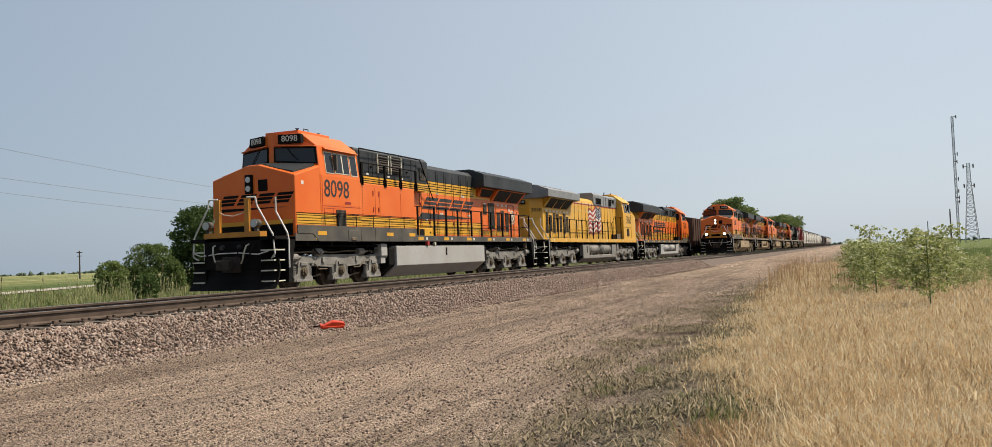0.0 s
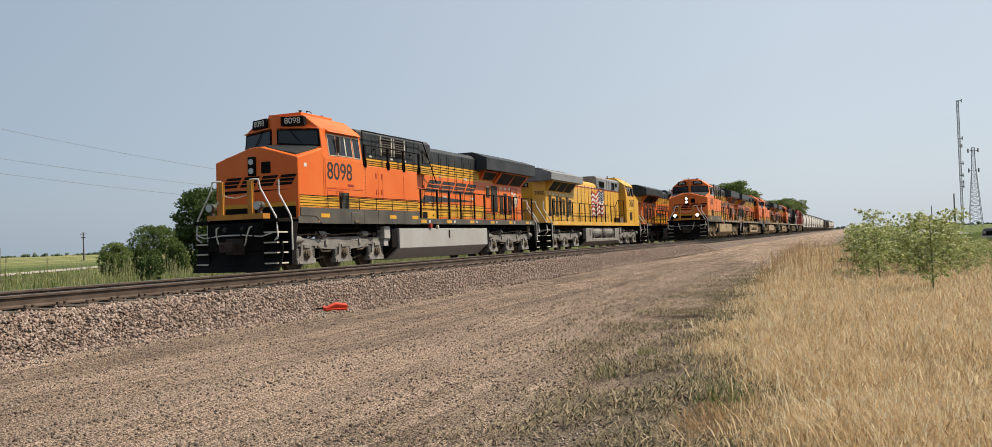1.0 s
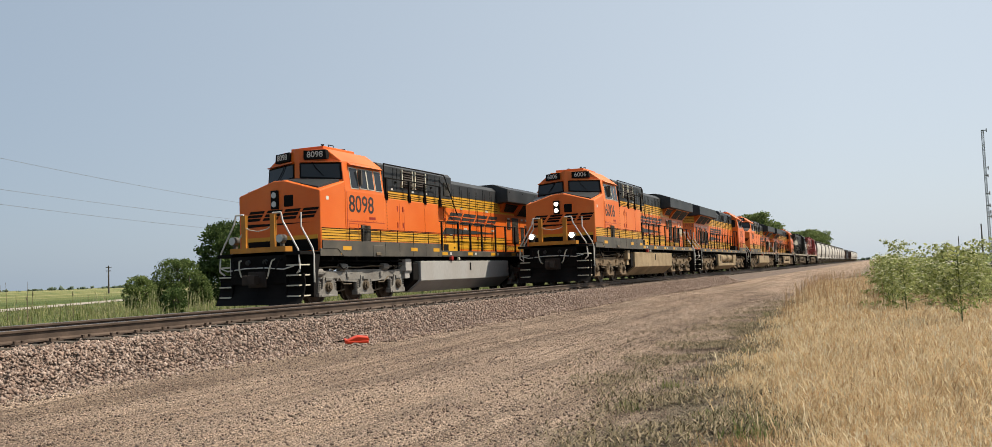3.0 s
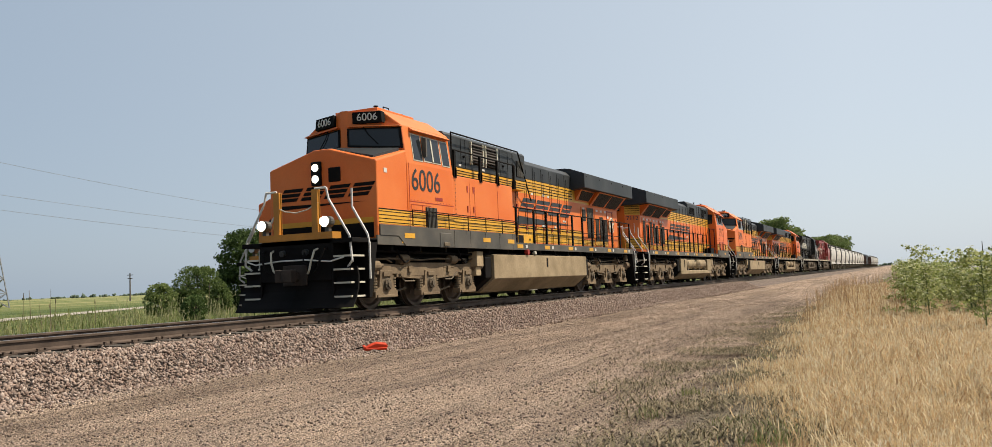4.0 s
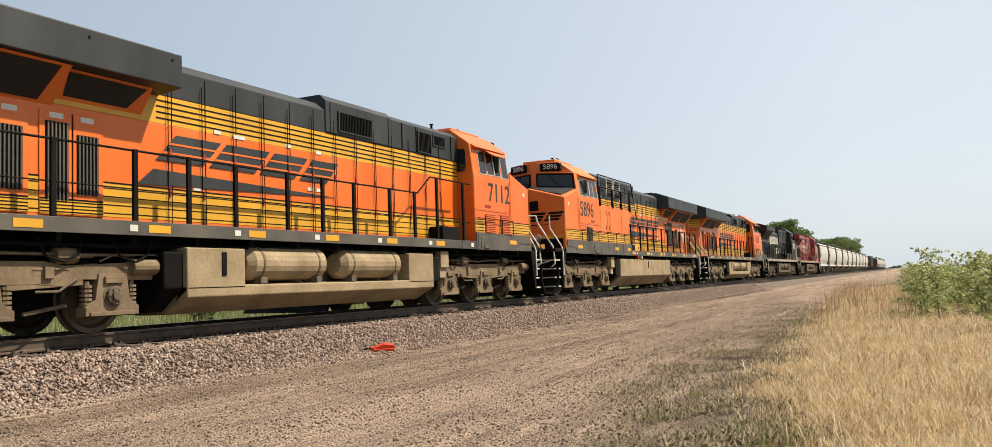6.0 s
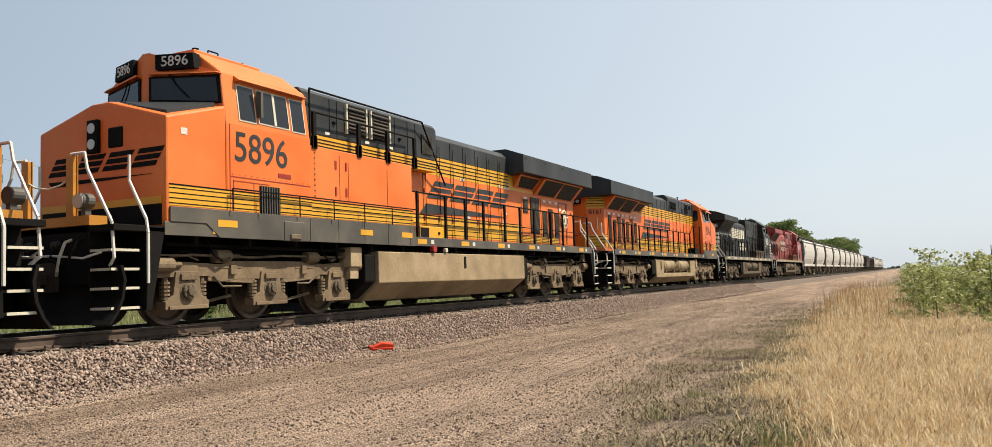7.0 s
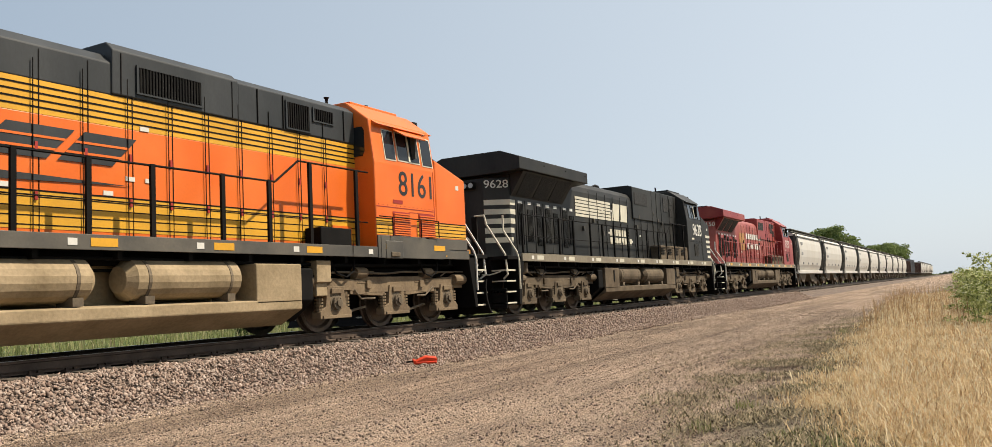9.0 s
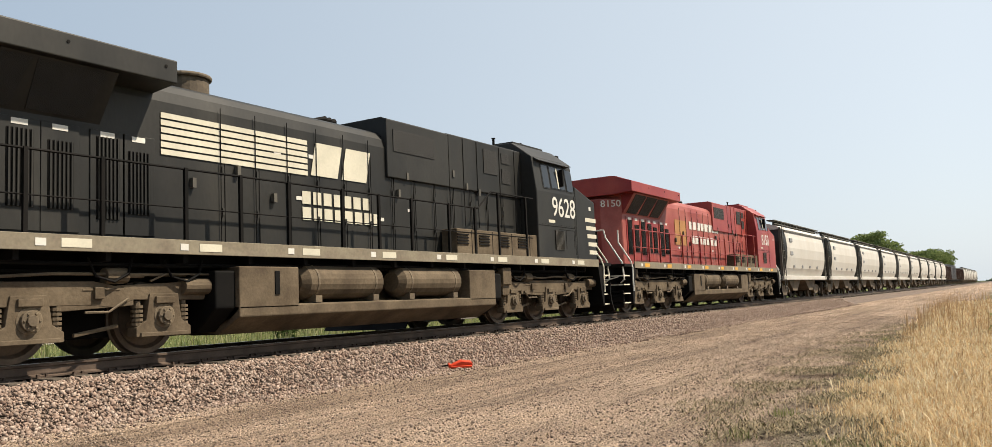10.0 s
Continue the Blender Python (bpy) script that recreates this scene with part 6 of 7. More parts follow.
# ---- freight cars ----
def car_truck_kit():
    g = Geo()
    g.prism([(-1.2, 0.42), (-1.2, 0.6), (-0.5, 0.78), (0.5, 0.78), (1.2, 0.6), (1.2, 0.42), (0.6, 0.36), (0.4, 0.22), (-0.4, 0.22), (-0.6, 0.36)], "y", -1.08, -0.92)
    for ax in (-0.88, 0.88):
        g.cyl((ax, -1.05, 0.46), (ax, -1.14, 0.46), 0.12, 12)
    g.mirror()
    g.box(-0.25, 0.25, -0.95, 0.95, 0.5, 0.85)
    w = Geo()
    prof = [(0.001, -0.08), (0.12, -0.08), (0.36, -0.02), (0.40, -0.06), (0.455, -0.06), (0.46, 0.03), (0.485, 0.06), (0.40, 0.07), (0.001, 0.05)]
    w.lathe(prof, (0, -0.75, 0), 20)
    w.lathe([(r, -y) for r, y in prof], (0, 0.75, 0), 20)
    w.cyl((0, -0.95, 0), (0, 0.95, 0), 0.08, 10)
    return g.mesh("truck", TANDARK, 0.01), w.mesh("wheelset", WHEEL)


CAR_TRUCK, CAR_WHEEL = car_truck_kit()


def car_base(th, half, rolling):
    for x in (-half + 2.0, half - 2.0):
        t = put("truck", CAR_TRUCK, th, pose(x, 0, 0), "two-axle freight truck")
        for ax in (-0.88, 0.88):
            w = put("wheelset", CAR_WHEEL, t, pose(ax, 0, 0.46))
            if rolling:
                ROLLERS.append((w, ax, 0.46, 0.46, 1))
    for s in (-1, 1):
        part("coupler", Geo().box(*sorted((s * (half - 0.4), s * (half + 0.45))), -0.12, 0.12, 0.72, 0.98), TANDARK, th, bevel=0.02)


def hopper(x, y, shade=None, rolling=False):
    """Two-bay covered hopper, 13.5 m over the couplers, sides bowed outwards."""
    th = tagged(new("covered_hopper"), "off-white covered hopper car with bowed sides", "hopper car", "covered hopper cars")
    th.matrix_basis = pose(x, y, 0)
    body_m = shade or HOPPER
    prof = [(-1.28, 1.30), (-1.46, 1.75), (-1.57, 2.35), (-1.60, 2.9), (-1.55, 3.45), (-1.47, 3.86), (-1.30, 4.10), (-0.75, 4.26)]
    prof = prof + [(-q, z) for q, z in prof[::-1]]
    b = part("body", Geo().prism(prof, "x", -5.35, 5.35), body_m, th, bevel=0.02)
    for s in (-1, 1):
        # slanting end sheet under a short roof overhang
        inner = [(q * 0.985, 1.32 + (z - 1.30) * 0.99) for q, z in prof]
        outer = [(q * 0.93, 3.25 + (z - 1.30) * 0.3) for q, z in prof]
        part("end_slope", Geo().prism(inner, "x", s * 5.34, s * 6.05, outer), DARKGREY if shade is None else shade, b)
        part("roof_end", Geo().prism([(-1.42, 3.9), (-1.28, 4.10), (-0.75, 4.25), (0.75, 4.25), (1.28, 4.10), (1.42, 3.9)], "x", s * 5.34, s * 6.1), body_m, b)
        part("end_frame", Geo().box(*sorted((s * 5.95, s * 6.1)), -1.45, -1.33, 1.2, 4.0).box(*sorted((s * 5.95, s * 6.1)), 1.33, 1.45, 1.2, 4.0).box(*sorted((s * 5.3, s * 6.25)), -1.42, 1.42, 1.05, 1.28), SILLGREY, th)
        for yy in (-1.5, 1.5):
            g = Geo()
            g.tube([(s * 6.0, yy, 0.6), (s * 6.0, yy, 4.1)], 0.02)
            g.tube([(s * 5.6, yy, 0.6), (s * 5.6, yy, 4.1)], 0.02)
            for k in range(9):
                g.tube([(s * 5.6, yy, 0.7 + 0.4 * k), (s * 6.0, yy, 0.7 + 0.4 * k)], 0.018)
            part("ladder", g, SILLGREY, th)
        part("side_sill", Geo().box(-6.1, 6.1, *sorted((s * 1.30, s * 1.5)), 1.08, 1.32), body_m, th, bevel=0.02)
        part("roof_seam", Geo().box(-5.35, 5.35, *sorted((s * 1.45, s * 1.53)), 3.80, 3.90), SILLGREY, b)
        for k in range(2):
            part("stencil_bar", Geo().box(-4.6, -4.0, *sorted((s * 1.55, s * 1.61)), 3.25 - 0.75 * k, 3.45 - 0.75 * k), GREYCAR, b)
        for k in range(4):
            part("stencil_bar", Geo().box(-3.6 + 2.2 * k, -3.3 + 2.2 * k, *sorted((s * 1.48, s * 1.52)), 1.8, 1.95), GREYCAR, b)
        g = Geo().box(-6.1, 6.1, *sorted((s * 0.75, s * 1.18)), 4.40, 4.45)
        for k in range(14):
            xx = -5.2 + k * 0.79
            g.box(xx, xx + 0.07, *sorted((s * 0.85, s * 1.15)), 4.08, 4.40)
        part("roof_walk", g, SILLGREY, th, "grey running board on brackets")
        part("hand_bar", Geo().box(-6.1, 6.1, *sorted((s * 1.14, s * 1.18)), 4.22, 4.26), SILLGREY, th)
    for xx in (-2.2, 2.2):
        part("hopper_chute", Geo().prism([(xx - 1.9, 1.30), (xx + 1.9, 1.30), (xx + 0.5, 0.45), (xx - 0.5, 0.45)], "y", -1.2, 1.2), TANDARK, th, bevel=0.02)
    car_base(th, 6.35, rolling)
    return th


def box_car(x, y, m, label, rolling=False, high=4.2):
    th = tagged(new("freight_car"), label, "freight car", "freight cars")
    th.matrix_basis = pose(x, y, -0.23 if y > 14 else 0)
    b = part("body", Geo().prism([(-1.5, 1.1), (-1.5, high - 0.25), (0, high), (1.5, high - 0.25), (1.5, 1.1)], "x", -7.9, 7.9), m, th, bevel=0.03)
    for s in (-1, 1):
        for k in range(12):
            part("side_rib", Geo().box(-7.6 + k * 1.36, -7.5 + k * 1.36, *sorted((s * 1.5, s * 1.56)), 1.15, high - 0.3), m, b)
    part("underframe", Geo().box(-8.1, 8.1, -1.2, 1.2, 0.8, 1.1), BLACK, th)
    car_base(th, 8.3, rolling)
    return th


# ---- trains ----
YB, YA, SPEED = 11.81, 16.2, 16.889
FORWARD = "orange diesel locomotive with grey roof, yellow stripes, cab leading"
BACKWARD = "orange diesel locomotive with grey roof, yellow stripes, hood leading"
B0 = 8.286 + SPEED * 5.0           # middle of the leading unit at the start
MOVERS = []


def make_trains():
    global RISE
    RISE = 0.972
    units = [("6006", "orange", False, "tan", FORWARD, TAN), ("7112", "orange", True, "tan", BACKWARD, TAN), ("5896", "orange", False, "tan", FORWARD, TAN),
             ("8161", "orange", True, "tan", BACKWARD, TAN), ("9628", "black", True, "ns", "weathered black diesel locomotive with white stripes, long hood first", NSTRUCK),
             ("8150", "red", True, "ns", "faded red diesel locomotive with a white sill, long hood first", NSTRUCK)]
    for i, (no, style, rev, kit, label, tm) in enumerate(units):
        xc = B0 + 22.3 * i
        MOVERS.append((locomotive("diesel_locomotive", label, no, style, xc, YB, rev, kit, True, lit=(i == 0), tank_mat=tm, fade=i in (0, 2)), xc, rev))
    x = B0 + 22.3 * 5 + 10.63 + 6.77
    for k in range(10):
        MOVERS.append((hopper(x, YB, None, k < 3), x, False))
        x += 13.54
    x += 2.0
    for k in range(12):
        m, lab = ((BROWNCAR, "dark brown ribbed freight car"), (GREYCAR, "grey ribbed freight car"), (BROWNCAR, "dark brown ribbed freight car"))[k % 3]
        th = box_car(x, YB, m, lab, high=(4.0, 4.5, 3.6)[k % 3]) if k < 4 else hopper(x, YB)
        MOVERS.append((th, x, False))
        x += 17.65 if k < 3 else 15.6 if k == 3 else 13.54
    RISE = 0.99
    locomotive("diesel_locomotive", FORWARD + ", standing", "8098", "orange", 29.75, YA, False, "grey", False, tank_mat=SILVER)
    locomotive("diesel_locomotive", "yellow diesel locomotive with grey roof and a flag emblem, standing", "3050", "yellow", 52.15, YA, True, "grey", False, tank_mat=GREYTRUCK)
    locomotive("diesel_locomotive", BACKWARD + ", standing", "7630", "orange", 74.5, YA, True, "grey", False, tank_mat=SILVER)
    for k in range(4):
        box_car(74.5 + 11.15 + 8.8 + 17.65 * k, YA, BROWNCAR, "dark brown ribbed freight car, standing", high=4.3)


make_trains()
RISE = 1.0


# ---- grass, weeds and small things by the road ----
BLADE_V = [(-1, 0, 0), (1, 0, 0), (-0.8, 0.12, 0.5), (0.8, 0.12, 0.5), (0, 0.42, 1.0)]
BLADE_F = [(0, 1, 2), (1, 3, 2), (2, 3, 4)]


def blades(name, P, H, Wd, lean, material, rng, label, head=0.0):
    """Many bent blades of grass in one mesh; head: share of blades that carry an ear."""
    n = len(P)
    U = np.array(BLADE_V)
    a = rng.uniform(0, 2 * pi, n)
    ln = rng.uniform(0.2, 1.0, n) * lean
    X = U[None, :, 0] * Wd[:, None] * 1.0
    Y = U[None, :, 1] * (H * ln)[:, None] * 2
    Z = U[None, :, 2] * H[:, None]
    ear = rng.uniform(0, 1, n) < head
    X[:, 2:4] *= np.where(ear, 2.3, 1.0)[:, None]
    Z[:, 2:4] = np.where(ear[:, None], H[:, None] * 0.8, Z[:, 2:4])
    Y[:, 2:4] = np.where(ear[:, None], (H * ln)[:, None] * 0.5, Y[:, 2:4])
    V = np.stack([P[:, 0, None] + X * np.cos(a)[:, None] - Y * np.sin(a)[:, None], P[:, 1, None] + X * np.sin(a)[:, None] + Y * np.cos(a)[:, None], P[:, 2, None] + Z], 2)
    F = (np.array(BLADE_F)[None] + (np.arange(n) * 5)[:, None, None]).reshape(-1, 3)
    me = bpy.data.meshes.new(name)
    me.vertices.add(n * 5)
    me.vertices.foreach_set("co", V.reshape(-1))
    me.loops.add(F.size)
    me.loops.foreach_set("vertex_index", F.reshape(-1))
    me.polygons.add(len(F))
    me.polygons.foreach_set("loop_start", np.arange(len(F)) * 3)
    me.polygons.foreach_set("loop_total", np.full(len(F), 3))
    me.update()
    me.materials.append(material)
    return tagged(new(name, me), label, "grass", kind="stuff")


STRAW = stone_material("dry_straw", [(0.62, 0.43, 0.23), (0.90, 0.70, 0.43), (1.0, 0.86, 0.60), (0.80, 0.58, 0.32), (0.42, 0.26, 0.13), (0.95, 0.76, 0.48)], 0.45)
EARS = stone_material("pale_seed_heads", [(0.98, 0.80, 0.50), (1.0, 0.90, 0.66), (0.86, 0.62, 0.34), (0.66, 0.42, 0.21), (1.0, 0.84, 0.55)], 0.45)
BROWNSTRAW = stone_material("reddish_dry_stalks", [(0.46, 0.29, 0.15), (0.60, 0.42, 0.24), (0.40, 0.24, 0.12)], 0.4)
WILDGREEN = stone_material("meadow_grass", [(0.14, 0.18, 0.05), (0.27, 0.30, 0.10), (0.50, 0.46, 0.24), (0.19, 0.24, 0.07), (0.60, 0.54, 0.32)], 0.4)
LITTER = stone_material("grey_green_litter", [(0.075, 0.062, 0.036), (0.19, 0.155, 0.095), (0.44, 0.35, 0.23), (0.11, 0.10, 0.045), (0.28, 0.21, 0.13)])


def make_grass():
    rng = np.random.default_rng(21)
    n = 300000
    x = 4.2 + 60 * rng.uniform(0, 1, n) ** 2.1
    u = rng.uniform(0, 1, n)
    edge = np.interp(x, [0, 5, 6.6, 9, 11, 15.5, 24, 40, 52, 115], [0.1, 0.29, 0.65, 1.37, 1.8, 2.17, 2.58, 3.17, 3.6, 5.1])
    edge = edge + 0.22 * np.sin(x * 1.9) * np.sin(x * 0.7 + 1) - 0.1
    y = edge - (edge + x * 0.24 + 1.0) * u + np.abs(rng.normal(size=n)) * 0.30 * (rng.uniform(0, 1, n) < 0.35)
    z = np.array([ground_z(0, b) for b in y])
    patch = np.array([noise.noise(Vector((a * 0.45, b * 0.45, 7.0))) for a, b in zip(x, y)])
    keep = rng.uniform(0, 1, n) < np.clip(1.0 + patch * 0.9, 0.25, 1)
    x, y, z, patch, u = x[keep], y[keep], z[keep], patch[keep], u[keep]
    h = (0.06 + 0.24 * rng.uniform(0, 1, len(x)) ** 1.5) * (1 + 0.7 * patch) * np.clip(0.4 + 4 * u, 0.4, 1)
    w = 0.0017 + 0.00020 * x
    blades("dry_grass", np.stack([x, y, z], 1), h, w * rng.uniform(0.6, 1.1, len(x)), 1.6, STRAW, rng, "tall golden dry grass along the road", head=0.35)
    # seed heads over the blades, leaning every way
    k = rng.uniform(0, 1, len(x)) < np.clip(0.55 + 0.5 * patch, 0.15, 0.8)
    P = np.stack([x[k] + rng.normal(size=k.sum()) * 0.06, y[k] + rng.normal(size=k.sum()) * 0.06, z[k] + h[k] * rng.uniform(0.75, 1.15, k.sum())], 1)
    ear = [(-0.16, 0.0, -1.0), (0.16, 0.05, -0.9), (0.30, 0.12, 0.1), (0.0, 0.3, 1.0)]
    o = cloud("grass_ears", ear, [(0, 1, 2), (0, 2, 3)], P, (0.010 + 0.0011 * x[k]) * rng.uniform(0.6, 1.4, k.sum()), EARS, rng, tilt=False, stretch=0.4)
    tagged(o, "pale dry seed heads of the grass", "grass", kind="stuff")
    # taller reddish stalks far along the edge
    n = 800
    x = 21 + 48 * rng.uniform(0, 1, n) ** 1.1
    e = np.interp(x, [19, 24, 40, 52, 115], [2.1, 2.45, 3.05, 3.5, 5.1])
    y = e - rng.uniform(0, 1, n) ** 1.5 * 2.6
    blades("tall_dry_stalks", np.stack([x, y, 0 * x - 0.93], 1), rng.uniform(0.35, 1.0, n), 0.004 + 0 * x, 0.5, BROWNSTRAW, rng, "tall reddish-brown dry stalks at the grass edge", head=0.7)
    # flattened litter and short green growth on the verge
    n = 80000
    x = 4.2 + 30 * rng.uniform(0, 1, n) ** 1.7
    e = np.interp(x, [0, 5, 6.6, 9, 11, 15.5, 24, 40], [0.1, 0.29, 0.65, 1.37, 1.8, 2.17, 2.58, 3.17])
    y = e + 1.15 * np.abs(rng.normal(size=n)) * np.clip(1.5 - x * 0.03, 0.4, 1) - 0.5
    keep = np.array([noise.noise(Vector((a * 0.8, b * 1.4, 2.0))) for a, b in zip(x, y)]) > rng.uniform(-0.25, 0.5, n)
    x, y = x[keep], y[keep]
    z = np.array([ground_z(0, b) for b in y])
    # stems pressed flat, mostly along the road
    a = rng.normal(size=len(x)) * 0.45 + 0.1
    le, wi = rng.uniform(0.05, 0.24, len(x)), rng.uniform(0.0025, 0.006, len(x))
    d, q = np.stack([np.cos(a), np.sin(a), 0 * a], 1), np.stack([-np.sin(a), np.cos(a), 0 * a], 1)
    C = np.stack([x, y, z + rng.uniform(0.035, 0.06, len(x))], 1)
    up = np.array([0, 0, 1.0])[None] * rng.uniform(-0.02, 0.05, (len(x), 1))
    V = np.stack([C - d * le[:, None] / 2 - q * wi[:, None], C - d * le[:, None] / 2 + q * wi[:, None], C + up + q * wi[:, None], C + up - q * wi[:, None],
                  C + d * le[:, None] / 2 + q * wi[:, None], C + d * le[:, None] / 2 - q * wi[:, None]], 1)
    F = (np.array([(0, 1, 2, 3), (3, 2, 4, 5)])[None] + (np.arange(len(x)) * 6)[:, None, None]).reshape(-1, 4)
    me = bpy.data.meshes.new("verge_litter")
    me.from_pydata(V.reshape(-1, 3).tolist(), [], F.tolist())
    me.materials.append(LITTER)
    tagged(new("verge_litter", me), "flattened grey-green stems on the road edge", "grass litter", kind="stuff")
    for k in range(9):
        cx = 6.5 + 22 * rng.uniform() ** 1.3
        cy = float(np.interp(cx, [5, 11, 24, 40], [0.5, 1.8, 2.3, 2.6])) + rng.uniform(-0.1, 1.2)
        m = 90
        p = np.stack([cx + rng.normal(size=m) * 0.10, cy + rng.normal(size=m) * 0.09, np.full(m, ground_z(0, cy))], 1)
        tagged(blades("grass_tuft", p, rng.uniform(0.03, 0.13, m), np.full(m, 0.004), 0.9, WILDGREEN, rng, "small green tuft at the road edge"), kind="stuff")
    # one low green patch and one rusty dead plant where the verge meets the grass
    for cx, cy, m, material, label in ((7.9, 1.05, 700, PALEGREEN, "low green growth at the grass edge"), (6.7, 0.95, 900, BROWNSTRAW, "rusty dead growth at the grass edge")):
        p = np.stack([cx + rng.normal(size=m) * 0.45, cy + rng.normal(size=m) * 0.20, np.full(m, ground_z(0, cy))], 1)
        tagged(blades("grass_tuft", p, rng.uniform(0.03, 0.14, m), np.full(m, 0.004), 1.4, material, rng, label), kind="stuff")
    # meadow beyond the far track
    n = 60000
    x = -5 + 110 * rng.uniform(0, 1, n)
    y = 20.2 + 45 * rng.uniform(0, 1, n) ** 1.7
    road = np.interp(x, [-40, 0, 20, 48, 75, 100, 140], [26, 38, 50, 68.5, 86, 103, 128])
    keep = np.abs(y - road) > 3.4
    x, y = x[keep], y[keep]
    z = np.array([ground_z(0, b) for b in y])
    blades("meadow_grass", np.stack([x, y, z], 1), np.where(rng.uniform(0, 1, len(x)) < 0.12, rng.uniform(0.4, 0.8, len(x)), rng.uniform(0.10, 0.30, len(x))), np.full(len(x), 0.012), 0.45, WILDGREEN, rng, "tall green and straw-coloured meadow grass", head=0.3)
    # rough green field behind the weeds
    n = 26000
    x = 36 + 90 * rng.uniform(0, 1, n)
    y = -x * 0.2 * rng.uniform(0, 1.1, n) - 1.5
    blades("field_grass", np.stack([x, y, 0 * x - 1.0], 1), rng.uniform(0.25, 0.6, n), np.full(n, 0.016), 0.4, PALEGREEN, rng, "green grass behind the weeds", head=0.2)


make_grass()
WEEDLEAF = stone_material("yellow_green_weed_leaves", [(0.20, 0.25, 0.065), (0.42, 0.48, 0.15), (0.66, 0.70, 0.30), (0.30, 0.36, 0.10), (0.80, 0.82, 0.42), (0.16, 0.21, 0.05)], 0.4)
UMBEL = stone_material("pale_seed_umbels", [(0.80, 0.84, 0.52), (0.98, 0.97, 0.72), (0.62, 0.68, 0.34)], 0.3)
STALK = mat("green_stalk", (0.14, 0.19, 0.06), 0.7, 0, 0.2)


def weed(seed, height):
    """A branching weed: feathery leaf tiers below, flat pale umbels above, gaps between."""
    rng = np.random.default_rng(seed)
    th = tagged(new("weed_plant"), "branching green weed with pale umbels", "weed", "roadside weeds")
    g = Geo()
    g.cyl((0, 0, -0.05), (0.04, 0.02, height * 0.92), 0.016, 6, 0.007)
    leafp, up = [], []
    for k in range(20):
        z = height * (0.10 + 0.78 * (k / 19) ** 0.8)
        a = k * 2.4 + rng.uniform(-0.5, 0.5)
        reach = (0.62 - 0.34 * z / height) * rng.uniform(0.6, 1.25)
        b = Vector((0.04 * z / height, 0.02 * z / height, z))
        e = b + Vector((cos(a) * reach, sin(a) * reach, reach * rng.uniform(0.25, 0.75)))
        g.cyl(b, e, 0.007, 5, 0.003)
        tips = [e]
        for q in range(3):
            t = rng.uniform(0.45, 0.9)
            f = b + (e - b) * t
            h = f + Vector((rng.normal() * 0.13, rng.normal() * 0.13, rng.uniform(0.05, 0.16)))
            g.cyl(f, h, 0.004, 4, 0.002)
            tips.append(h)
        for f in tips:
            # a drooping leaf spray under each tip
            for q in range(11):
                leafp.append((f.x + rng.normal() * 0.075, f.y + rng.normal() * 0.075, f.z - abs(rng.normal()) * 0.055 - 0.02))
            if f.z > height * 0.38:
                r = rng.uniform(0.035, 0.075)
                for q in range(13):
                    c, w = rng.uniform(0, 2 * pi), r * rng.uniform(0, 1) ** 0.5
                    up.append((f.x + cos(c) * w, f.y + sin(c) * w, f.z + 0.025 - w * 0.25))
    part("stalk", g, STALK, th)
    P = np.array(leafp)
    o = cloud("leaf_spray", LEAF_V, LEAF_F, P, rng.uniform(0.022, 0.062, len(P)), WEEDLEAF, rng)
    o.parent = tagged(o, kind="stuff") and th
    o = cloud("umbel_spray", LEAF_V, LEAF_F, np.array(up), rng.uniform(0.016, 0.034, len(up)), UMBEL, rng, tilt=False)
    o.parent = tagged(o, kind="stuff") and th
    return th


def make_weeds():
    rng = np.random.default_rng(5)
    kinds = [weed(s, h) for s, h in ((1, 1.75), (2, 2.0), (3, 1.5), (4, 1.85))]
    spots = [(19.3, -1.45), (27.0, -0.55), (23.5, -0.55), (25.5, -1.6)]
    for k, o in enumerate(kinds):
        o.matrix_basis = pose(*spots[k], ground_z(0, spots[k][1]))
    for i in range(62):
        x = 24 + 17 * rng.uniform() ** 0.9
        az = rng.uniform(-8.2, 0.0)
        y = x * tan(radians(az))
        # lower plants towards the side road
        size = (0.48 if az < -5.4 else 0.86) * rng.uniform(0.62, 1.15)
        copy_thing(kinds[i % 4], pose(x, y, ground_z(0, y) - 0.03, rng.uniform(-6, 6), rng.uniform(-6, 6), rng.uniform(0, 360)) @ Matrix.Scale(size, 4))


make_weeds()


def marker():
    """The orange-red derail block that lies at the foot of the ballast."""
    x, y = 13.48, 9.1
    th = tagged(new("track_marker"), "orange-red painted metal block lying on ballast", "track marker")
    th.matrix_basis = pose(x, y, -0.66, 8, 0, -48)
    m = mat("signal_red_orange", (0.80, 0.06, 0.015), 0.45, 0, 0.12, 8, 40)
    part("base_plate", Geo().box(-0.22, 0.22, -0.10, 0.10, 0.0, 0.045), m, th, bevel=0.012)
    part("upper_wedge", Geo().prism([(-0.18, 0.045), (0.24, 0.045), (0.22, 0.10), (0.02, 0.13), (-0.10, 0.085)], "y", -0.085, 0.085), m, th, bevel=0.012)
    part("hinge", Geo().cyl((-0.2, -0.1, 0.05), (-0.2, 0.1, 0.05), 0.025, 10), m, th)
    part("handle", Geo().tube([(-0.22, 0.0, 0.05), (-0.45, 0.03, 0.02), (-0.62, 0.05, -0.05)], 0.014), BLACK, th)


marker()


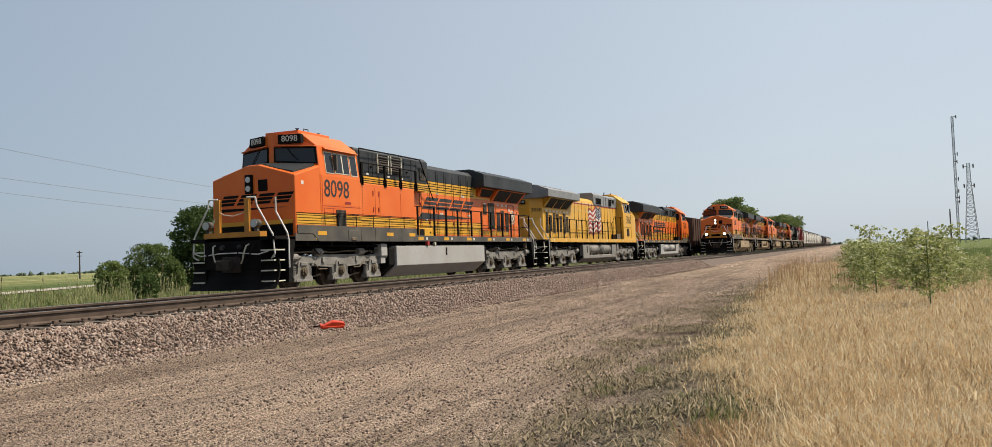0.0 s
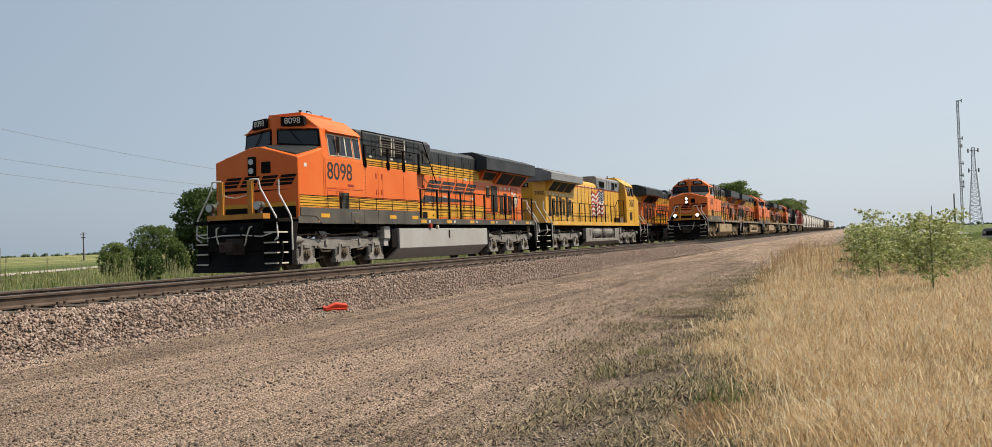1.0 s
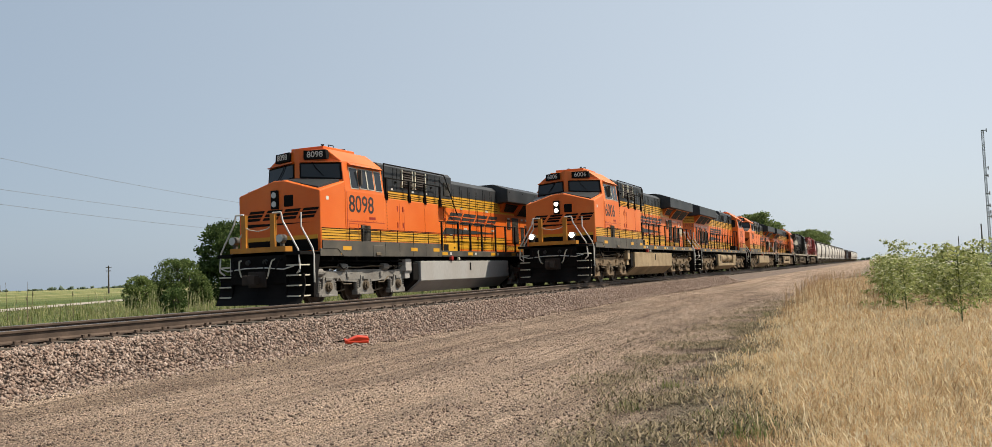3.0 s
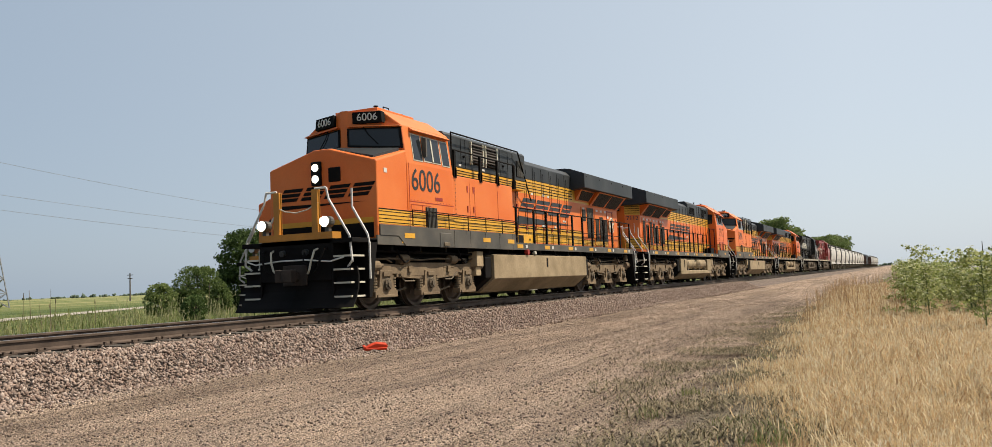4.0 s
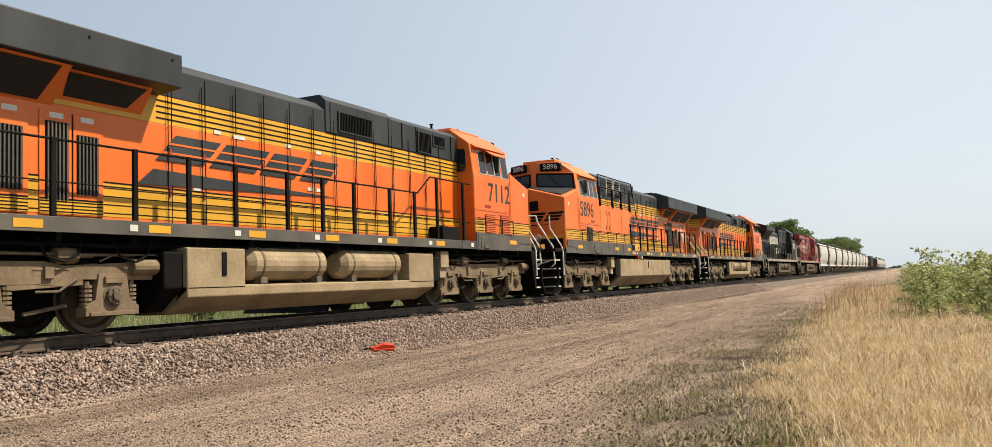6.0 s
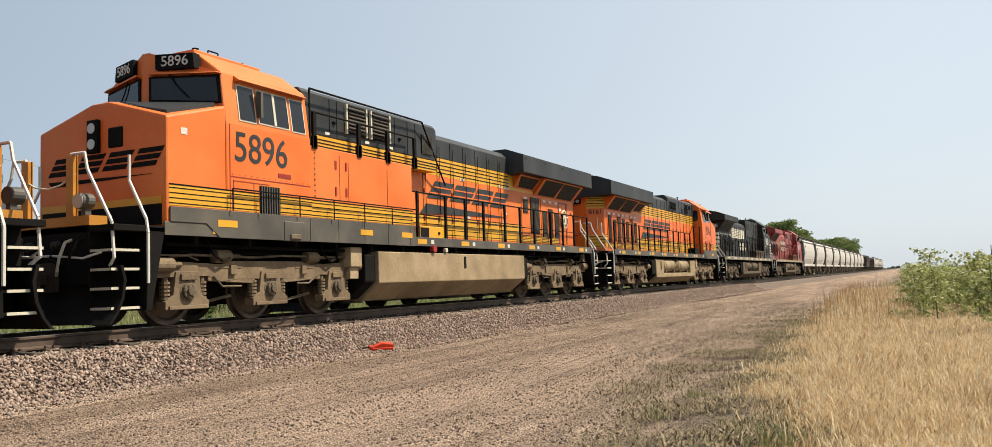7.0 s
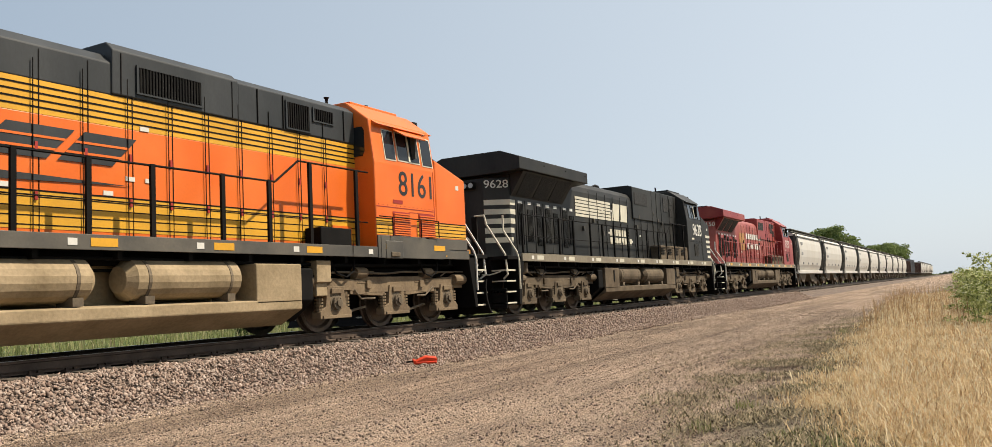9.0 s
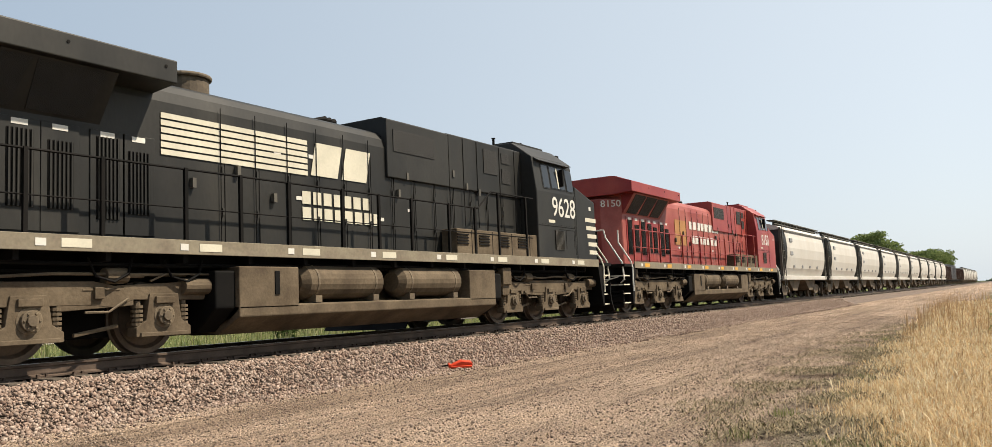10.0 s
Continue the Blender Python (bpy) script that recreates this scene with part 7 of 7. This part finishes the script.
def pickup():
    """Dark pickup truck with a rack, rolling on the side road."""
    th = tagged(new("pickup_truck"), "dark grey pickup truck with a bed rack", "pickup truck")
    m = mat("dark_vehicle_paint", (0.012, 0.013, 0.015), 0.45, 0, 0.1)
    turn = -42.0
    th.matrix_basis = pose(76.2, -12.8, -1.0, 0, 0, turn)
    part("body", Geo().prism([(-2.6, 0.45), (-2.65, 0.95), (-2.4, 1.16), (-1.0, 1.25), (2.7, 1.2), (2.75, 0.5)], "y", -0.95, 0.95), m, th, bevel=0.06)
    cb = part("cab", Geo().prism([(-1.1, 1.2), (-0.5, 2.0), (0.9, 2.04), (1.1, 1.2)], "y", -0.85, 0.85), m, th, bevel=0.06)
    part("windscreen", Geo().add([(-1.06, -0.72, 1.24), (-1.06, 0.72, 1.24), (-0.60, 0.66, 1.92), (-0.60, -0.66, 1.92), (-1.0, -0.72, 1.22), (-1.0, 0.72, 1.22), (-0.54, 0.66, 1.90), (-0.54, -0.66, 1.90)],
                                 [(0, 1, 2, 3), (7, 6, 5, 4), (0, 4, 5, 1), (1, 5, 6, 2), (2, 6, 7, 3), (3, 7, 4, 0)]), GLASS, cb)
    for s in (-1, 1):
        part("side_window", Geo().prism([(-0.75, 1.25), (-0.4, 1.8), (0.75, 1.82), (0.9, 1.25)], "y", s * 0.85, s * 0.858), GLASS, cb)
        part("headlight", Geo().box(-2.67, -2.6, *sorted((s * 0.6, s * 0.88)), 0.78, 0.95), LENSOFF, th)
        part("mirror", Geo().box(-0.85, -0.7, *sorted((s * 0.95, s * 1.18)), 1.2, 1.42), m, th)
    part("grille", Geo().box(-2.68, -2.6, -0.55, 0.55, 0.6, 0.95), BLACK, th)
    part("bumper", Geo().box(-2.8, -2.6, -0.95, 0.95, 0.42, 0.62), LENSOFF, th, bevel=0.03)
    g = Geo()
    for x in (1.15, 2.65):
        g.tube([(x, -0.9, 1.2), (x, -0.9, 2.25), (x, 0.9, 2.25), (x, 0.9, 1.2)], 0.045)
    for y in (-0.9, 0.9):
        g.tube([(-0.6, y, 2.25), (2.7, y, 2.25)], 0.045)
    part("bed_rack", g, BLACK, th)
    wheels = []
    for x in (-1.75, 1.75):
        for y in (-0.85, 0.85):
            w = part("wheel", Geo().lathe([(0.001, -0.12), (0.24, -0.12), (0.38, -0.12), (0.40, -0.08), (0.40, 0.08), (0.38, 0.12), (0.001, 0.12)], (0, 0, 0), 20), BLACK, th)
            w.matrix_basis = pose(x, y, 0.40)
            part("rim", Geo().lathe([(0.001, -0.125), (0.2, -0.125), (0.24, -0.13)], (0, 0, 0), 14).lathe([(0.001, 0.125), (0.2, 0.125), (0.24, 0.13)], (0, 0, 0), 14), GALV, w)
            wheels.append((w, pose(x, y, 0.40)))
    return th, wheels, turn


TRUCK = pickup()


# ---- what moves ----
def motions():
    for th, xc, rev in MOVERS:
        y = th.matrix_basis.translation.y
        rz = 180 if rev else 0
        walk(th, [(t, pose(xc - SPEED * t, y, 0, 0, 0, rz)) for t in (0.0, 5.0, 10.0)])
    for w, ax, z, r, turn in ROLLERS:
        step = -SPEED / FPS / r * turn
        walk(w, [(k / FPS, pose(ax, 0, z, 0, math.degrees(step * k) % 360.0, 0)) for k in range(0, 301)])

    drive = [(0.0, 76.2, -12.8), (1.0, 74.7, -11.4), (2.5, 73.2, -10.1), (4.0, 72.6, -9.6), (10.0, 72.4, -9.4)]
    walk(TRUCK[0], [(t, pose(x, y, -1.0, 0, 0, TRUCK[2])) for t, x, y in drive])
    for w, m in TRUCK[1]:
        rows = []
        for k in range(21):
            t = 0.2 * k if k < 20 else 10.0
            x, y = np.interp(t, [r[0] for r in drive], [r[1] for r in drive]), np.interp(t, [r[0] for r in drive], [r[2] for r in drive])
            rows.append((t, m @ pose(0, 0, 0, 0, -math.degrees(hypot(x - 76.2, y + 12.8) / 0.4), 0)))
        walk(w, rows)


motions()
